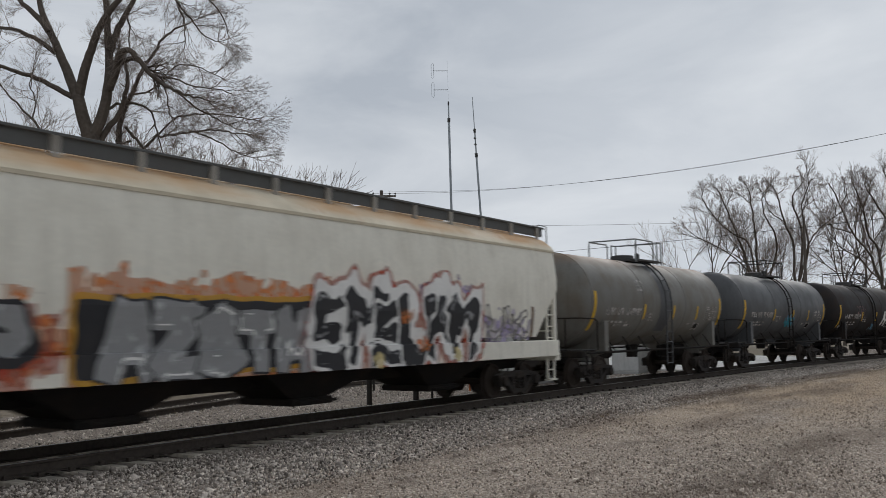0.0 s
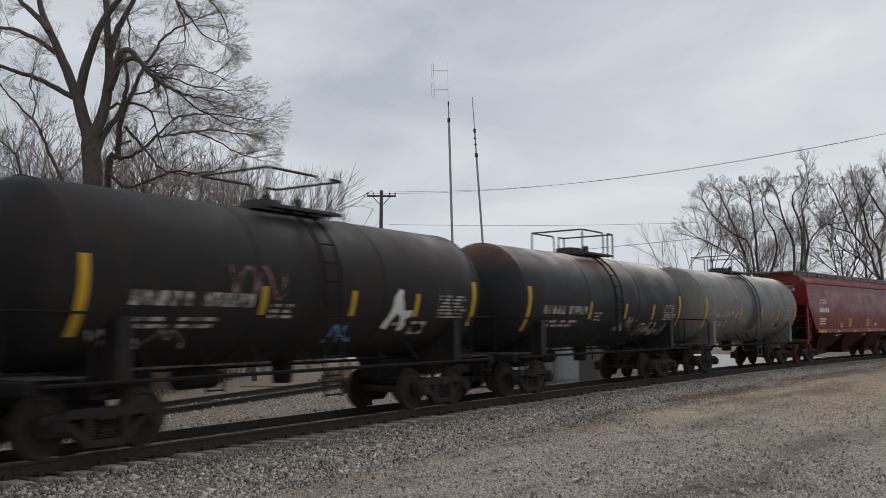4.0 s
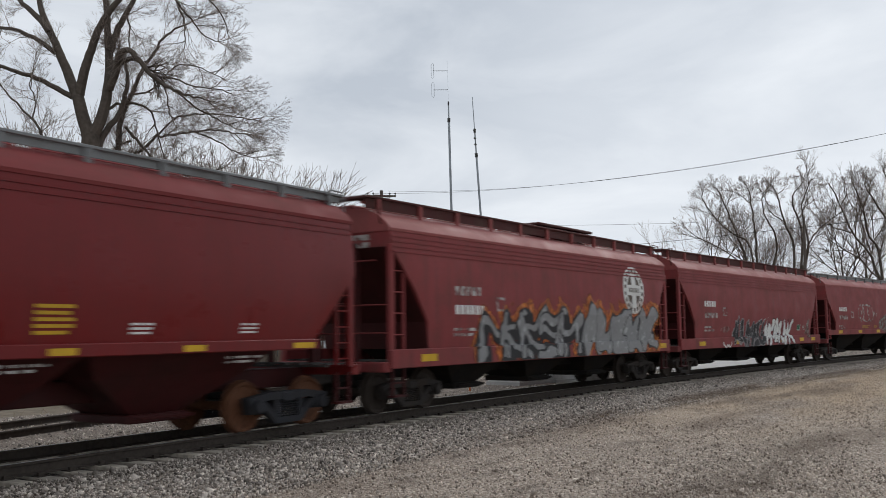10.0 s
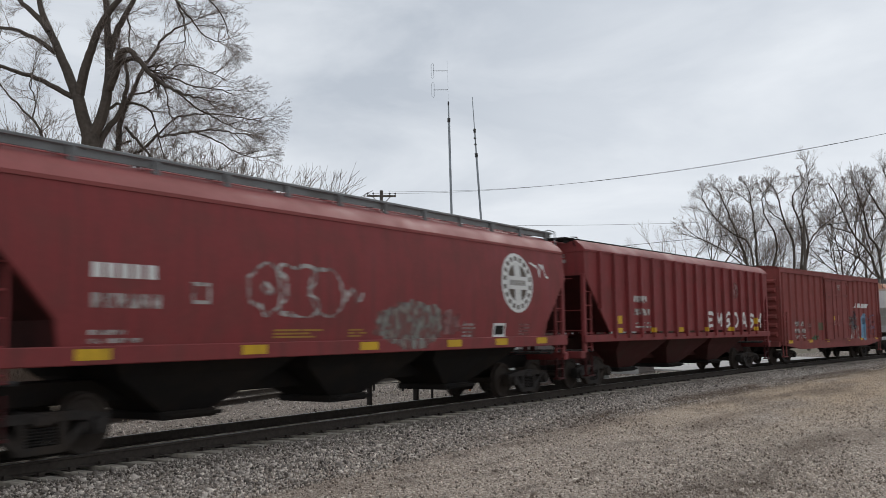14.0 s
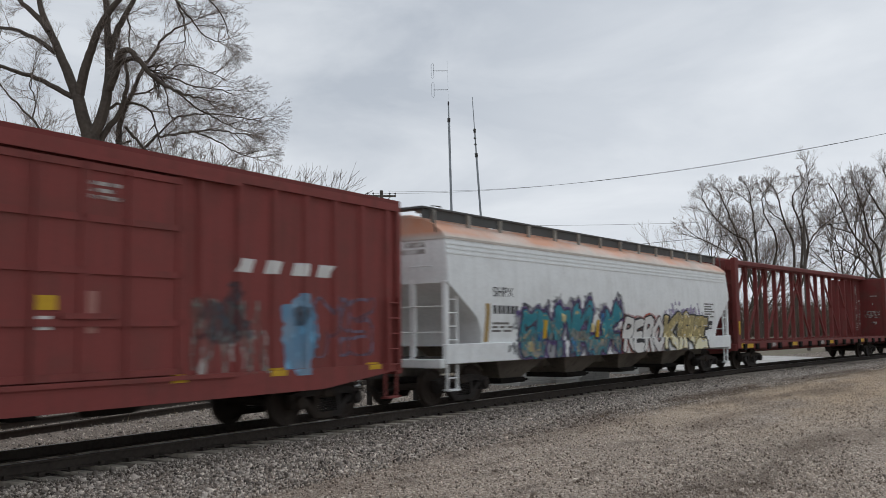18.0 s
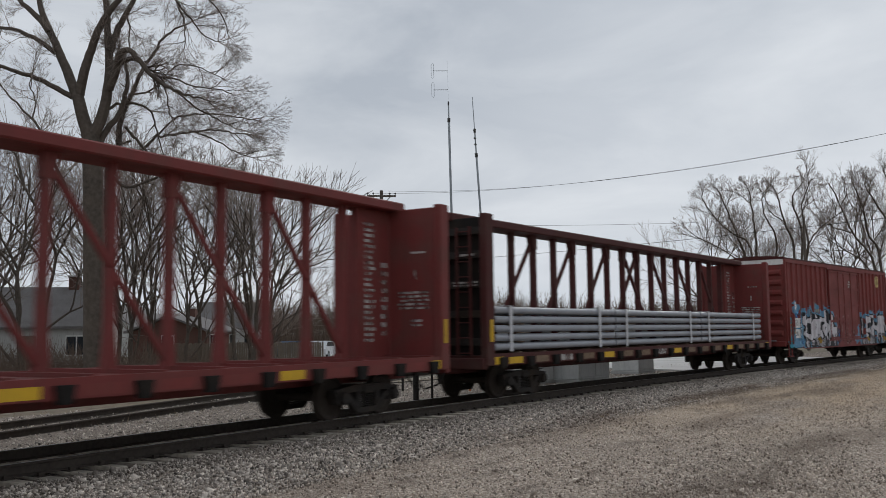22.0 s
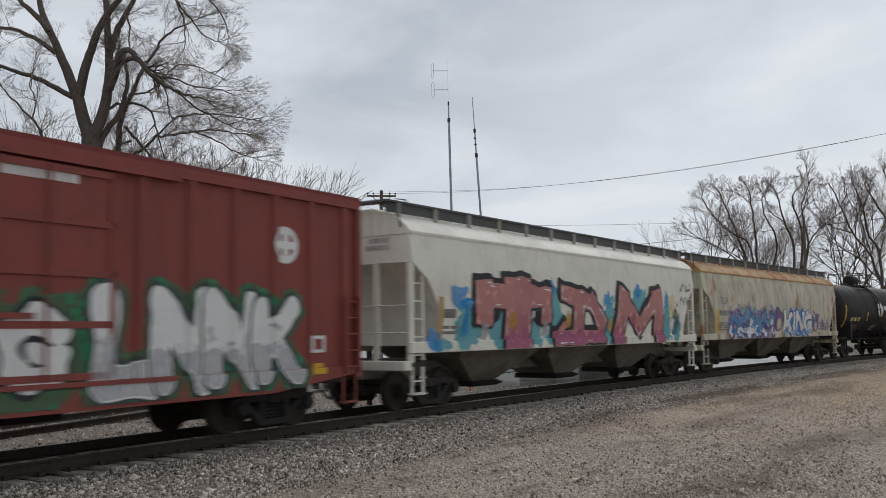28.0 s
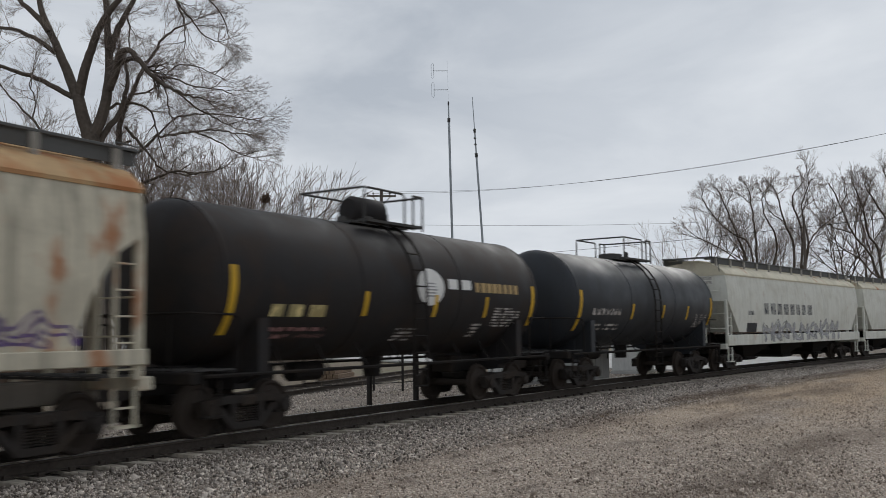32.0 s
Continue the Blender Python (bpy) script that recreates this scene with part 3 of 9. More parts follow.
tie_me = Mesh().cbox(-0.115, 0.115, -1.3, 1.3, -0.37, -0.185, 0.012).data("tie", M["tie_wood"])
plate_me = Mesh().box(-0.09, 0.09, -0.17, 0.17, -0.187, -0.176).data("tie_plate", M["rail_side"])
clip_me = Mesh().box(-0.05, 0.05, -0.12, -0.06, -0.176, -0.13).data("rail_clip", M["rail_side"])
for nm, place, lab, s0, s1, dz in (("main_track", along, "main railway track with dark steel rails", -12, 84, 0.0), ("side_track", siding, "rusty side track behind the main line", 2, 52, -0.1)):
    t = tagged(new(nm), lab, "railway track", kind="structure")
    for off in (-0.755, 0.755):
        part("rail", rail_along(place, -70, 130, off, dz), M["rail_side"], t, smooth=False)
        if nm == "main_track":
            h = Mesh().loft([[(*along(s, off + o)[:2], z) for o, z in ((-0.024, 0.001), (0.024, 0.001), (0.024, 0.003), (-0.024, 0.003))] for s in range(-70, 131, 2)])
            part("running_surface", h, M["rail_head"], t, "polished top of the rail")
    k = 0
    s = s0
    rng = random.Random(5)
    while s < s1:
        x, y, a = place(s)
        tie = part("tie", tie_me, None, t)
        tie.matrix_basis = pose(x, y, dz + rng.uniform(-0.035, 0.005), 0, 0, math.degrees(a) + rng.uniform(-0.8, 0.8))
        if nm == "main_track" and s < 50:
            x, y, a = place(s, -0.755)
            p = part("tie_plate", plate_me, None, tie)
            p.matrix_basis = Matrix.Translation((0, -0.755, 0))
            p = part("rail_clip", clip_me, None, tie)
            p.matrix_basis = Matrix.Translation((0, -0.755, 0))
        s += 0.52 + rng.uniform(-0.03, 0.03)
        k += 1


def stones(name, label, spots, material, rng):
    """Loose crushed stone, one mesh of many small rough lumps."""
    base = np.array([(1, 0, 0), (-1, 0, 0), (0, 1, 0), (0, -1, 0), (0, 0, 1), (0, 0, -1)], float)
    tri = np.array([(0, 2, 4), (2, 1, 4), (1, 3, 4), (3, 0, 4), (2, 0, 5), (1, 2, 5), (3, 1, 5), (0, 3, 5)])
    n = len(spots)
    sc = rng.uniform(0.6, 1.3, (n, 6, 1)) * spots[:, 3][:, None, None]
    v = base[None] * sc * rng.uniform(0.7, 1.2, (n, 1, 3)) + rng.normal(0, 0.12, (n, 6, 3)) * spots[:, 3][:, None, None]
    q = rng.normal(0, 1, (n, 4))
    q /= np.linalg.norm(q, axis=1)[:, None]
    w, x, y, z = q.T
    R = np.stack([1 - 2 * (y * y + z * z), 2 * (x * y - z * w), 2 * (x * z + y * w), 2 * (x * y + z * w), 1 - 2 * (x * x + z * z), 2 * (y * z - x * w), 2 * (x * z - y * w), 2 * (y * z + x * w), 1 - 2 * (x * x + y * y)], -1).reshape(n, 3, 3)
    v = np.einsum("nij,nkj->nki", R, v) + spots[:, None, :3]
    f = (tri[None] + 6 * np.arange(n)[:, None, None]).reshape(-1, 3)
    return tagged(raw_mesh(name, v.reshape(-1, 3), f, material), label, "gravel", kind="stuff")


def raw_mesh(name, v, f, material, parent=None, smooth=False):
    me = bpy.data.meshes.new(name)
    k = f.shape[1]
    me.vertices.add(len(v))
    me.vertices.foreach_set("co", np.ascontiguousarray(v, dtype=np.float32).ravel())
    me.loops.add(f.size)
    me.loops.foreach_set("vertex_index", np.ascontiguousarray(f, dtype=np.int32).ravel())
    me.polygons.add(len(f))
    me.polygons.foreach_set("loop_start", np.arange(0, f.size, k, dtype=np.int32))
    if smooth:
        me.polygons.foreach_set("use_smooth", np.ones(len(f), dtype=bool))
    me.update(calc_edges=True)
    me.materials.append(material)
    ob = new(name, me)
    ob.parent = parent
    return ob


def scatter(n, s0, s1, o0, o1, size, lift, rng):
    u = rng.uniform(0, 1, n) ** 1.4
    ss = s0 + (s1 - s0) * u
    oo = rng.uniform(o0, o1, n)
    out = np.zeros((n, 4))
    for i in range(n):
        x, y, _ = along(ss[i], oo[i])
        a = abs(oo[i])
        z = -0.245 if a < 1.4 else -0.2 if a < 2.3 else (-0.22 - (a - 2.3) * 0.02 if a < 3.3 else -0.24 - (a - 3.3) * 0.2)
        out[i] = (x, y, max(z, GROUND + 0.06) + lift + rng.uniform(-0.02, 0.012), size * 0.72 * math.exp(rng.normal(0, 0.42)))
    return out


srng = np.random.default_rng(7)
shoulder = np.concatenate([scatter(60000, 2, 45, -4.6, -1.36, 0.025, 0.006, srng), scatter(5000, 2, 45, -1.36, -0.86, 0.022, -0.01, srng)])
stones("ballast_stones", "loose crushed grey ballast stones beside the rails", np.concatenate([shoulder, scatter(14000, 40, 75, -4.6, -1.3, 0.03, 0.006, srng), scatter(4000, 1, 60, -0.6, 0.6, 0.03, -0.012, srng), scatter(20000, 1, 50, 0.9, 9.0, 0.03, 0.0, srng)]), M["stones"], srng)
vl = []
for i in range(4500):
    u = srng.uniform() ** 0.8
    s = 20 + 55 * u
    o = -4.35 + srng.normal(0, 0.16 + 0.12 * u) - 0.5 * u
    x, y, _ = along(s, o)
    h = srng.uniform(0.03, 0.1)
    p = np.array([x, y, GROUND + 0.05])
    d = srng.normal(0, 1, 3) * np.array([1, 1, 0.3]) + np.array([0, 0, 0.5])
    d = d / np.linalg.norm(d) * h
    vl.append(([p, p + d * 0.5, p + d * 0.85, p + d], [0.009, 0.008, 0.006, 0.003]))
VERGE = vl
stones("lot_stones", "loose gravel scattered over the lot", np.concatenate([scatter(46000, 3, 50, -10.5, -4.2, 0.018, 0.02, srng), scatter(16000, 3, 16, -12.3, -8.5, 0.017, 0.026, srng)]), M["lot_stones"], srng)

# concrete road behind the crossing
m = Mesh()
secs = []
for o in (2.6, 8, 16, 30, 60):
    a, b = along(43 + o * 0.25, o), along(63 + o * 0.45, o)
    secs.append([(a[0], a[1], GROUND + 0.02), (b[0], b[1], GROUND + 0.02), (b[0], b[1], GROUND + 0.14), (a[0], a[1], GROUND + 0.14)])
tagged(part("road", m.loft(secs), M["road"]), "pale concrete road beyond the track", kind="structure")

# ---------------------------------------------------------------- placing by bearing and distance from the viewpoint
RIGHT = Vector((math.sin(radians(YAW)), -math.cos(radians(YAW)), 0))
AHEAD = Vector((math.cos(radians(YAW)), math.sin(radians(YAW)), 0))


def spot(side, ahead, z=GROUND):
    """A place so many metres to the right of and along the line of sight."""
    p = AHEAD * ahead + RIGHT * side
    return (p.x, p.y, z)


# ---------------------------------------------------------------- trees
def tubes(lines, n):
    """Many tapered limbs at once; lines: (points, radii) of equal length."""
    P = np.array([l[0] for l in lines], float)
    Rr = np.array([l[1] for l in lines], float)
    k = P.shape[1]
    d = np.empty_like(P)
    d[:, 1:-1] = P[:, 2:] - P[:, :-2]
    d[:, 0], d[:, -1] = P[:, 1] - P[:, 0], P[:, -1] - P[:, -2]
    d /= np.linalg.norm(d, axis=2, keepdims=True) + 1e-9
    ref = np.where(np.abs(d[..., 2:3]) > 0.9, np.array([1.0, 0, 0]), np.array([0, 0, 1.0]))
    a = np.cross(d, ref)
    a /= np.linalg.norm(a, axis=2, keepdims=True) + 1e-9
    b = np.cross(d, a)
    ang = 2 * np.pi * np.arange(n) / n
    ring = a[:, :, None] * np.cos(ang)[None, None, :, None] + b[:, :, None] * np.sin(ang)[None, None, :, None]
    V = P[:, :, None] + ring * Rr[:, :, None, None]
    base = (np.arange(len(P)) * k * n)[:, None, None]
    i, j = np.arange(k - 1)[None, :, None], np.arange(n)[None, None, :]
    q = np.stack([base + i * n + j, base + i * n + (j + 1) % n, base + (i + 1) * n + (j + 1) % n, base + (i + 1) * n + j], -1)
    return V.reshape(-1, 3), q.reshape(-1, 4)


def bend(p, d, length, k, wander, lift, rng):
    """A wandering line from p along d; lift pulls it up (or, below zero, lets it droop)."""
    pts = [p]
    d = d / np.linalg.norm(d)
    for i in range(k):
        d = d + rng.normal(0, wander, 3) + np.array([0, 0, lift / k])
        d = d / np.linalg.norm(d)
        pts.append(pts[-1] + d * length / k)
    return pts, d


# the great bare tree behind the track: forked trunk, heavy limbs, drooping twigs
trng = np.random.default_rng(21)
BASE = Vector(spot(-11.9, 32.0))


def limb(points, r0, r1, wob=0.12, foot=None):
    """Limb through (right, up, back) corners in metres from the foot of the tree, smoothed."""
    pts = [(foot or BASE) + RIGHT * a + AHEAD * c + Vector((0, 0, b)) for a, b, c in points]
    fine = []
    for i in range(len(pts) - 1):
        p0, p1, p2, p3 = pts[max(i - 1, 0)], pts[i], pts[i + 1], pts[min(i + 2, len(pts) - 1)]
        for k in range(4):
            t = k / 4
            q = 0.5 * ((2 * p1) + (p2 - p0) * t + (2 * p0 - 5 * p1 + 4 * p2 - p3) * t * t + (3 * p1 - p0 - 3 * p2 + p3) * t ** 3)
            fine.append(np.array(q) + trng.normal(0, wob * 0.3, 3) * (0 < i + k))
    fine.append(np.array(pts[-1]))
    n = len(fine)
    return fine, [r0 + (r1 - r0) * (i / (n - 1)) for i in range(n)]


big = [
    limb([(-0.18, -0.1, 0.0), (-0.31, 5.28, 0.0), (-0.4, 7.64, 0.0), (-0.49, 8.56, 0.0), (-0.51, 9.15, 0.0)], 0.378, 0.303, 0.02),
    limb([(-0.56, 9.05, 0.0), (-0.8, 9.83, 0.0), (-1.0, 10.57, 0.0)], 0.237, 0.199, 0.02),
    limb([(-1.02, 10.52, 0.0), (-1.44, 11.5, 0.12), (-1.86, 12.39, 0.24), (-2.27, 13.23, 0.36), (-2.62, 13.99, 0.48), (-2.8, 14.96, 0.6)], 0.189, 0.076, 0.02),
    limb([(-2.18, 13.0, 0.2), (-2.77, 13.71, 0.4), (-3.47, 14.35, 0.6), (-3.99, 15.05, 0.8)], 0.114, 0.066, 0.06),
    limb([(-0.95, 10.62, 0.0), (-0.74, 11.53, -0.08), (-0.5, 12.19, -0.17), (-0.2, 12.95, -0.25), (0.2, 13.56, -0.33), (0.7, 14.12, -0.42), (0.96, 14.68, -0.5)], 0.18, 0.076, 0.02),
    limb([(-1.18, 10.54, 0.0), (-1.79, 10.87, -0.12), (-2.42, 11.2, -0.24), (-3.04, 11.39, -0.36), (-3.75, 11.6, -0.48), (-4.27, 11.65, -0.6)], 0.104, 0.047, 0.06),
    limb([(-1.91, 12.23, 0.2), (-2.65, 12.75, 0.4), (-3.44, 13.18, 0.6), (-4.23, 13.37, 0.8), (-5.14, 13.49, 1.0)], 0.095, 0.043, 0.06),
    limb([(-0.43, 9.1, 0.0), (-0.18, 9.79, 0.07), (-0.02, 10.65, 0.14), (0.02, 11.51, 0.21), (-0.04, 12.28, 0.29), (-0.13, 13.21, 0.36), (-0.23, 14.25, 0.43), (-0.33, 15.09, 0.5)], 0.218, 0.085, 0.02),
    limb([(0.03, 12.25, 0.2), (0.15, 12.92, 0.4), (0.33, 13.54, 0.6), (0.65, 14.37, 0.8), (0.85, 15.17, 1.0)], 0.142, 0.066, 0.06),
    limb([(0.13, 10.8, 0.0), (0.43, 11.41, -0.22), (0.59, 11.9, -0.44), (0.95, 12.03, -0.67), (1.43, 11.59, -0.89), (1.89, 11.07, -1.11), (2.43, 10.59, -1.33), (3.01, 10.28, -1.56), (3.59, 10.04, -1.78), (4.18, 9.83, -2.0)], 0.142, 0.024, 0.06),
    limb([(0.53, 11.63, -0.2), (0.89, 11.76, -0.4), (1.29, 11.67, -0.6), (1.69, 11.34, -0.8)], 0.104, 0.057, 0.06),
    limb([(-0.3, 8.58, 0.1), (-0.04, 9.38, 0.22), (0.34, 9.95, 0.33), (0.54, 10.72, 0.45), (0.56, 11.33, 0.57), (0.43, 11.89, 0.68), (0.32, 12.33, 0.8)], 0.123, 0.043, 0.06),
    limb([(-0.16, -0.1, 1.2), (-0.36, 7.86, 1.34), (-0.1, 8.7, 1.48), (-0.07, 9.69, 1.62), (-0.01, 10.29, 1.76), (0.25, 11.1, 1.9), (0.58, 12.06, 2.04), (1.0, 12.83, 2.18), (1.4, 13.53, 2.32), (2.06, 13.98, 2.46), (2.54, 14.26, 2.6)], 0.142, 0.019, 0.06),
    limb([(0.01, 10.15, 0.2), (0.24, 10.36, 0.43), (0.84, 10.43, 0.67), (1.21, 10.3, 0.9), (1.35, 10.05, 1.13), (1.41, 9.44, 1.37), (1.56, 8.85, 1.6)], 0.062, 0.019, 0.06),
    limb([(0.06, 8.54, 1.2), (0.43, 8.66, 1.4), (0.86, 9.0, 1.6), (1.29, 9.45, 1.8), (1.84, 9.59, 2.0), (2.6, 9.73, 2.2), (3.27, 9.83, 2.4), (3.74, 9.8, 2.6), (4.32, 9.77, 2.8)], 0.066, 0.019, 0.06),
    limb([(0.3, 9.7, 1.2), (0.65, 9.33, 1.0), (1.12, 8.84, 0.8), (1.54, 8.36, 0.6), (1.94, 7.97, 0.4), (2.78, 7.73, 0.2)], 0.057, 0.024, 0.06),
    limb([(0.49, 9.19, 1.2), (0.17, 9.18, 1.4), (-0.13, 9.03, 1.6)], 0.043, 0.019, 0.06),
    limb([(-0.31, 7.99, 1.2), (0.57, 7.41, 0.76), (1.59, 7.62, 0.32), (2.49, 7.8, -0.12), (3.37, 7.64, -0.56), (4.23, 7.69, -1.0)], 0.066, 0.019, 0.06),
    limb([(2.12, 14.46, 0.8), (2.57, 13.62, 0.33), (2.81, 12.8, -0.13), (2.91, 12.01, -0.6)], 0.043, 0.014, 0.06),
    limb([(0.85, 15.17, 1.0), (1.71, 14.98, 0.8), (2.33, 14.17, 0.6), (2.84, 13.49, 0.4), (3.4, 12.81, 0.2), (3.98, 12.49, 0.0)], 0.057, 0.014, 0.06),
    limb([(0.56, 13.62, 0.4), (0.79, 12.92, 0.0), (0.93, 12.15, -0.4)], 0.038, 0.019, 0.06),
    limb([(1.25, 15.16, 1.0), (2.43, 15.08, 1.1), (3.32, 14.49, 1.2), (3.8, 13.89, 1.3), (3.99, 13.2, 1.4)], 0.047, 0.014, 0.06),
    limb([(2.9, 10.37, -1.2), (3.36, 9.94, -1.3), (3.8, 9.63, -1.4), (4.34, 9.32, -1.5), (4.91, 9.01, -1.6)], 0.038, 0.014, 0.06),
    limb([(2.33, 10.68, -1.0), (2.48, 10.16, -0.87), (2.53, 9.62, -0.73), (2.7, 9.26, -0.6)], 0.028, 0.014, 0.06),
    limb([(1.92, 11.02, -0.9), (2.59, 10.99, -0.62), (3.27, 10.77, -0.35), (3.97, 10.74, -0.07), (4.49, 10.6, 0.2)], 0.038, 0.014, 0.06),
    limb([(1.35, 9.41, 1.6), (1.99, 10.05, 1.48), (2.82, 10.21, 1.36), (3.65, 10.17, 1.24), (4.48, 10.03, 1.12), (5.2, 9.84, 1.0)], 0.038, 0.014, 0.06),
    limb([(2.6, 9.73, 2.2), (3.46, 9.33, 2.07), (4.21, 8.88, 1.93), (4.85, 8.64, 1.8)], 0.033, 0.014, 0.06),
    limb([(0.29, 11.08, 1.8), (1.02, 11.31, 1.92), (1.79, 12.17, 2.04), (2.37, 12.3, 2.16), (2.96, 12.12, 2.28), (3.56, 11.83, 2.4)], 0.038, 0.014, 0.06),
    limb([(-0.9, 7.05, -1.0), (-1.48, 8.2, -0.92), (-1.91, 9.08, -0.84), (-2.26, 9.58, -0.76), (-2.86, 10.18, -0.68), (-3.37, 10.73, -0.6)], 0.062, 0.024, 0.06),
    limb([(-2.34, 7.07, -1.0), (-2.62, 8.11, -0.87), (-3.07, 8.59, -0.73), (-3.62, 9.05, -0.6)], 0.052, 0.019, 0.06),
    limb([(-2.24, 9.57, -0.8), (-2.2, 10.17, -0.67), (-2.47, 10.89, -0.53), (-2.41, 11.61, -0.4)], 0.028, 0.014, 0.06),
]


def fork(p, d, length, r, depth, rng, out, angle=0.42, ratio=0.8, lift=0.1, sides=0.5):
    """A branch that bends, forks and forks again, down to fine twigs."""
    pts, d1 = bend(p, d, length * rng.uniform(0.8, 1.15), 3, 0.085, lift, rng)
    out.append((pts, [r, r * 0.92, r * 0.84, r * 0.74]))
    if depth == 0:
        return
    n = 3 if rng.uniform() < 0.25 else 2
    ref = rng.normal(0, 1, 3)
    u = np.cross(d1, ref)
    u /= np.linalg.norm(u) + 1e-9
    w = np.cross(d1, u)
    a0 = rng.uniform(0, 6.2832)
    for k in range(n):
        az = a0 + 6.2832 * k / n + rng.normal(0, 0.3)
        th = angle * rng.uniform(0.45, 1.35)
        dd = d1 * math.cos(th) + (u * math.cos(az) + w * math.sin(az)) * math.sin(th)
        fork(pts[-1], dd, length * ratio * rng.uniform(0.85, 1.12), r * 0.7, depth - 1, rng, out, angle, ratio, lift, sides)
    if rng.uniform() < sides and depth > 1:
        az = rng.uniform(0, 6.2832)
        dd = d1 * 0.75 + (u * math.cos(az) + w * math.sin(az)) * 0.65
        fork(pts[2 if rng.uniform() < 0.5 else 1], dd, length * ratio * 0.75, r * 0.5, depth - 2, rng, out, angle, ratio, lift, sides)


def grown(t, lines, fine, thick):
    """Links branches under the tree t: heavy wood and fine crown apart."""
    for nm, mat, keep, n in (("branchwood", "bark", lambda r: r >= thick, 6), ("crown", "twig", lambda r: r < thick, 3)):
        ls = [(p, [max(q, fine) for q in r[:3]] + [max(r[3], fine * 0.6)]) for p, r in lines if keep(r[0])]
        if ls:
            v, f = tubes(ls, n)
            tagged(raw_mesh(nm, v, f, M[mat], t), kind="stuff")


def young_tree(name, label, height, spread, seed, group="", fine=0.012, depth=8, stems=1, sides=0.5):
    """A bare tree that forks from the foot up, built at the origin."""
    rng = np.random.default_rng(seed)
    lines = []
    for k in range(stems):
        lean = 0.12 if stems == 1 else 0.4
        d = np.array([rng.normal(0, lean), rng.normal(0, lean), 1.0])
        fork(np.array([0.0, 0, -0.15]), d, height / 3.75, height * 0.0115 / stems ** 0.4, depth, rng, lines, 0.4 * spread, 0.8, 0.12, sides)
    t = thing(name, label, "tree", group)
    p, r = lines[0]
    part("trunk", Mesh().tube([tuple(q) for q in p], [r[0] * 1.25] + list(r[1:]), 9), M["bark"], t, smooth=True)
    grown(t, lines[1:], fine, 0.03)
    return t


def plant(proto, places, first):
    for i, (side, ahead, turn, size) in enumerate(places):
        x, y, z = spot(side, ahead)
        m = pose(x, y, z, 0, 0, turn) @ Matrix.Diagonal((size, size, size, 1))
        ob = proto if i == 0 and first else copy_thing(proto, pose(x, y, z, 0, 0, turn))
        ob.matrix_basis = m


def twigs_along(limbs, lines, per_metre, size, thick, depth, keep=0.22, rise=0.0, tips=4, tip_size=0.85):
    """Forking twigs all along the limbs and in a spray at their tips."""
    for pts, rad in limbs:
        seg = np.array(pts)
        run = np.concatenate([[0], np.cumsum(np.linalg.norm(np.diff(seg, axis=0), axis=1))])
        for c in range(int(run[-1] * per_metre)):
            g = trng.uniform(keep if rad[0] > 0.06 else 0.1, 1.0) * run[-1]
            i = min(int(np.searchsorted(run, g)), len(seg) - 1)
            p = seg[i - 1] + (seg[i] - seg[i - 1]) * ((g - run[i - 1]) / (run[i] - run[i - 1] + 1e-9))
            d = seg[i] - seg[i - 1]
            d = d / (np.linalg.norm(d) + 1e-9)
            q = trng.normal(0, 1, 3)
            q -= d * q.dot(d)
            q /= np.linalg.norm(q) + 1e-9
            far = trng.uniform() < 0.3
            fork(p, d * trng.uniform(0.35, 0.9) + q * 0.7 + np.array([0, 0, rise]), size * (1.0 if far else 0.68) * trng.uniform(0.75, 1.2), thick if far else thick * 0.57, depth if far else depth - 1, trng, lines, 0.34, 0.84, 0.05, 0.5)
        for c in range(tips if run[-1] > 1.5 else 0):
            fork(seg[-1], seg[-1] - seg[-3] + trng.normal(0, 0.12, 3) * size * 2, size * tip_size, max(rad[-1] * 0.8, thick * 0.53), depth, trng, lines, 0.34, 0.84, 0.02, 0.5)


def great_tree():
    t = thing("bare_tree", "large bare winter tree with forked trunk and fine twigs", "tree")
    trunk = Mesh()
    for pts, rad in big[:3]:
        trunk.tube(pts, list(rad), 12)
    part("trunk", trunk, M["bark"], t, smooth=True)
    for pts, rad in big[3:]:
        part("limb", Mesh().tube(pts, list(rad), 9), M["bark"], t, smooth=True)
    lines = []
    twigs_along(big[2:], lines, 4.2, 0.37, 0.017, 5, 0.3)
    grown(t, lines, 0.0028, 0.014)


great_tree()
# a ragged ball of leaves and sticks in the outer twigs
t = thing("nest", "small ragged nest of dead leaves among the twigs", "nest", at=spot(-6.19, 32.0, 6.5))
lines = []
for k in range(260):
    d = trng.normal(0, 1, 3)
    d /= np.linalg.norm(d)
    p = d * trng.uniform(0.02, 0.15)
    ln, _ = bend(p, np.cross(d, trng.normal(0, 1, 3)), trng.uniform(0.1, 0.22), 3, 0.4, -0.1, trng)
    lines.append((ln, [0.012, 0.012, 0.01, 0.006]))
v, f = tubes(lines, 3)
raw_mesh("nest_body", v, f, M["brush"], t)

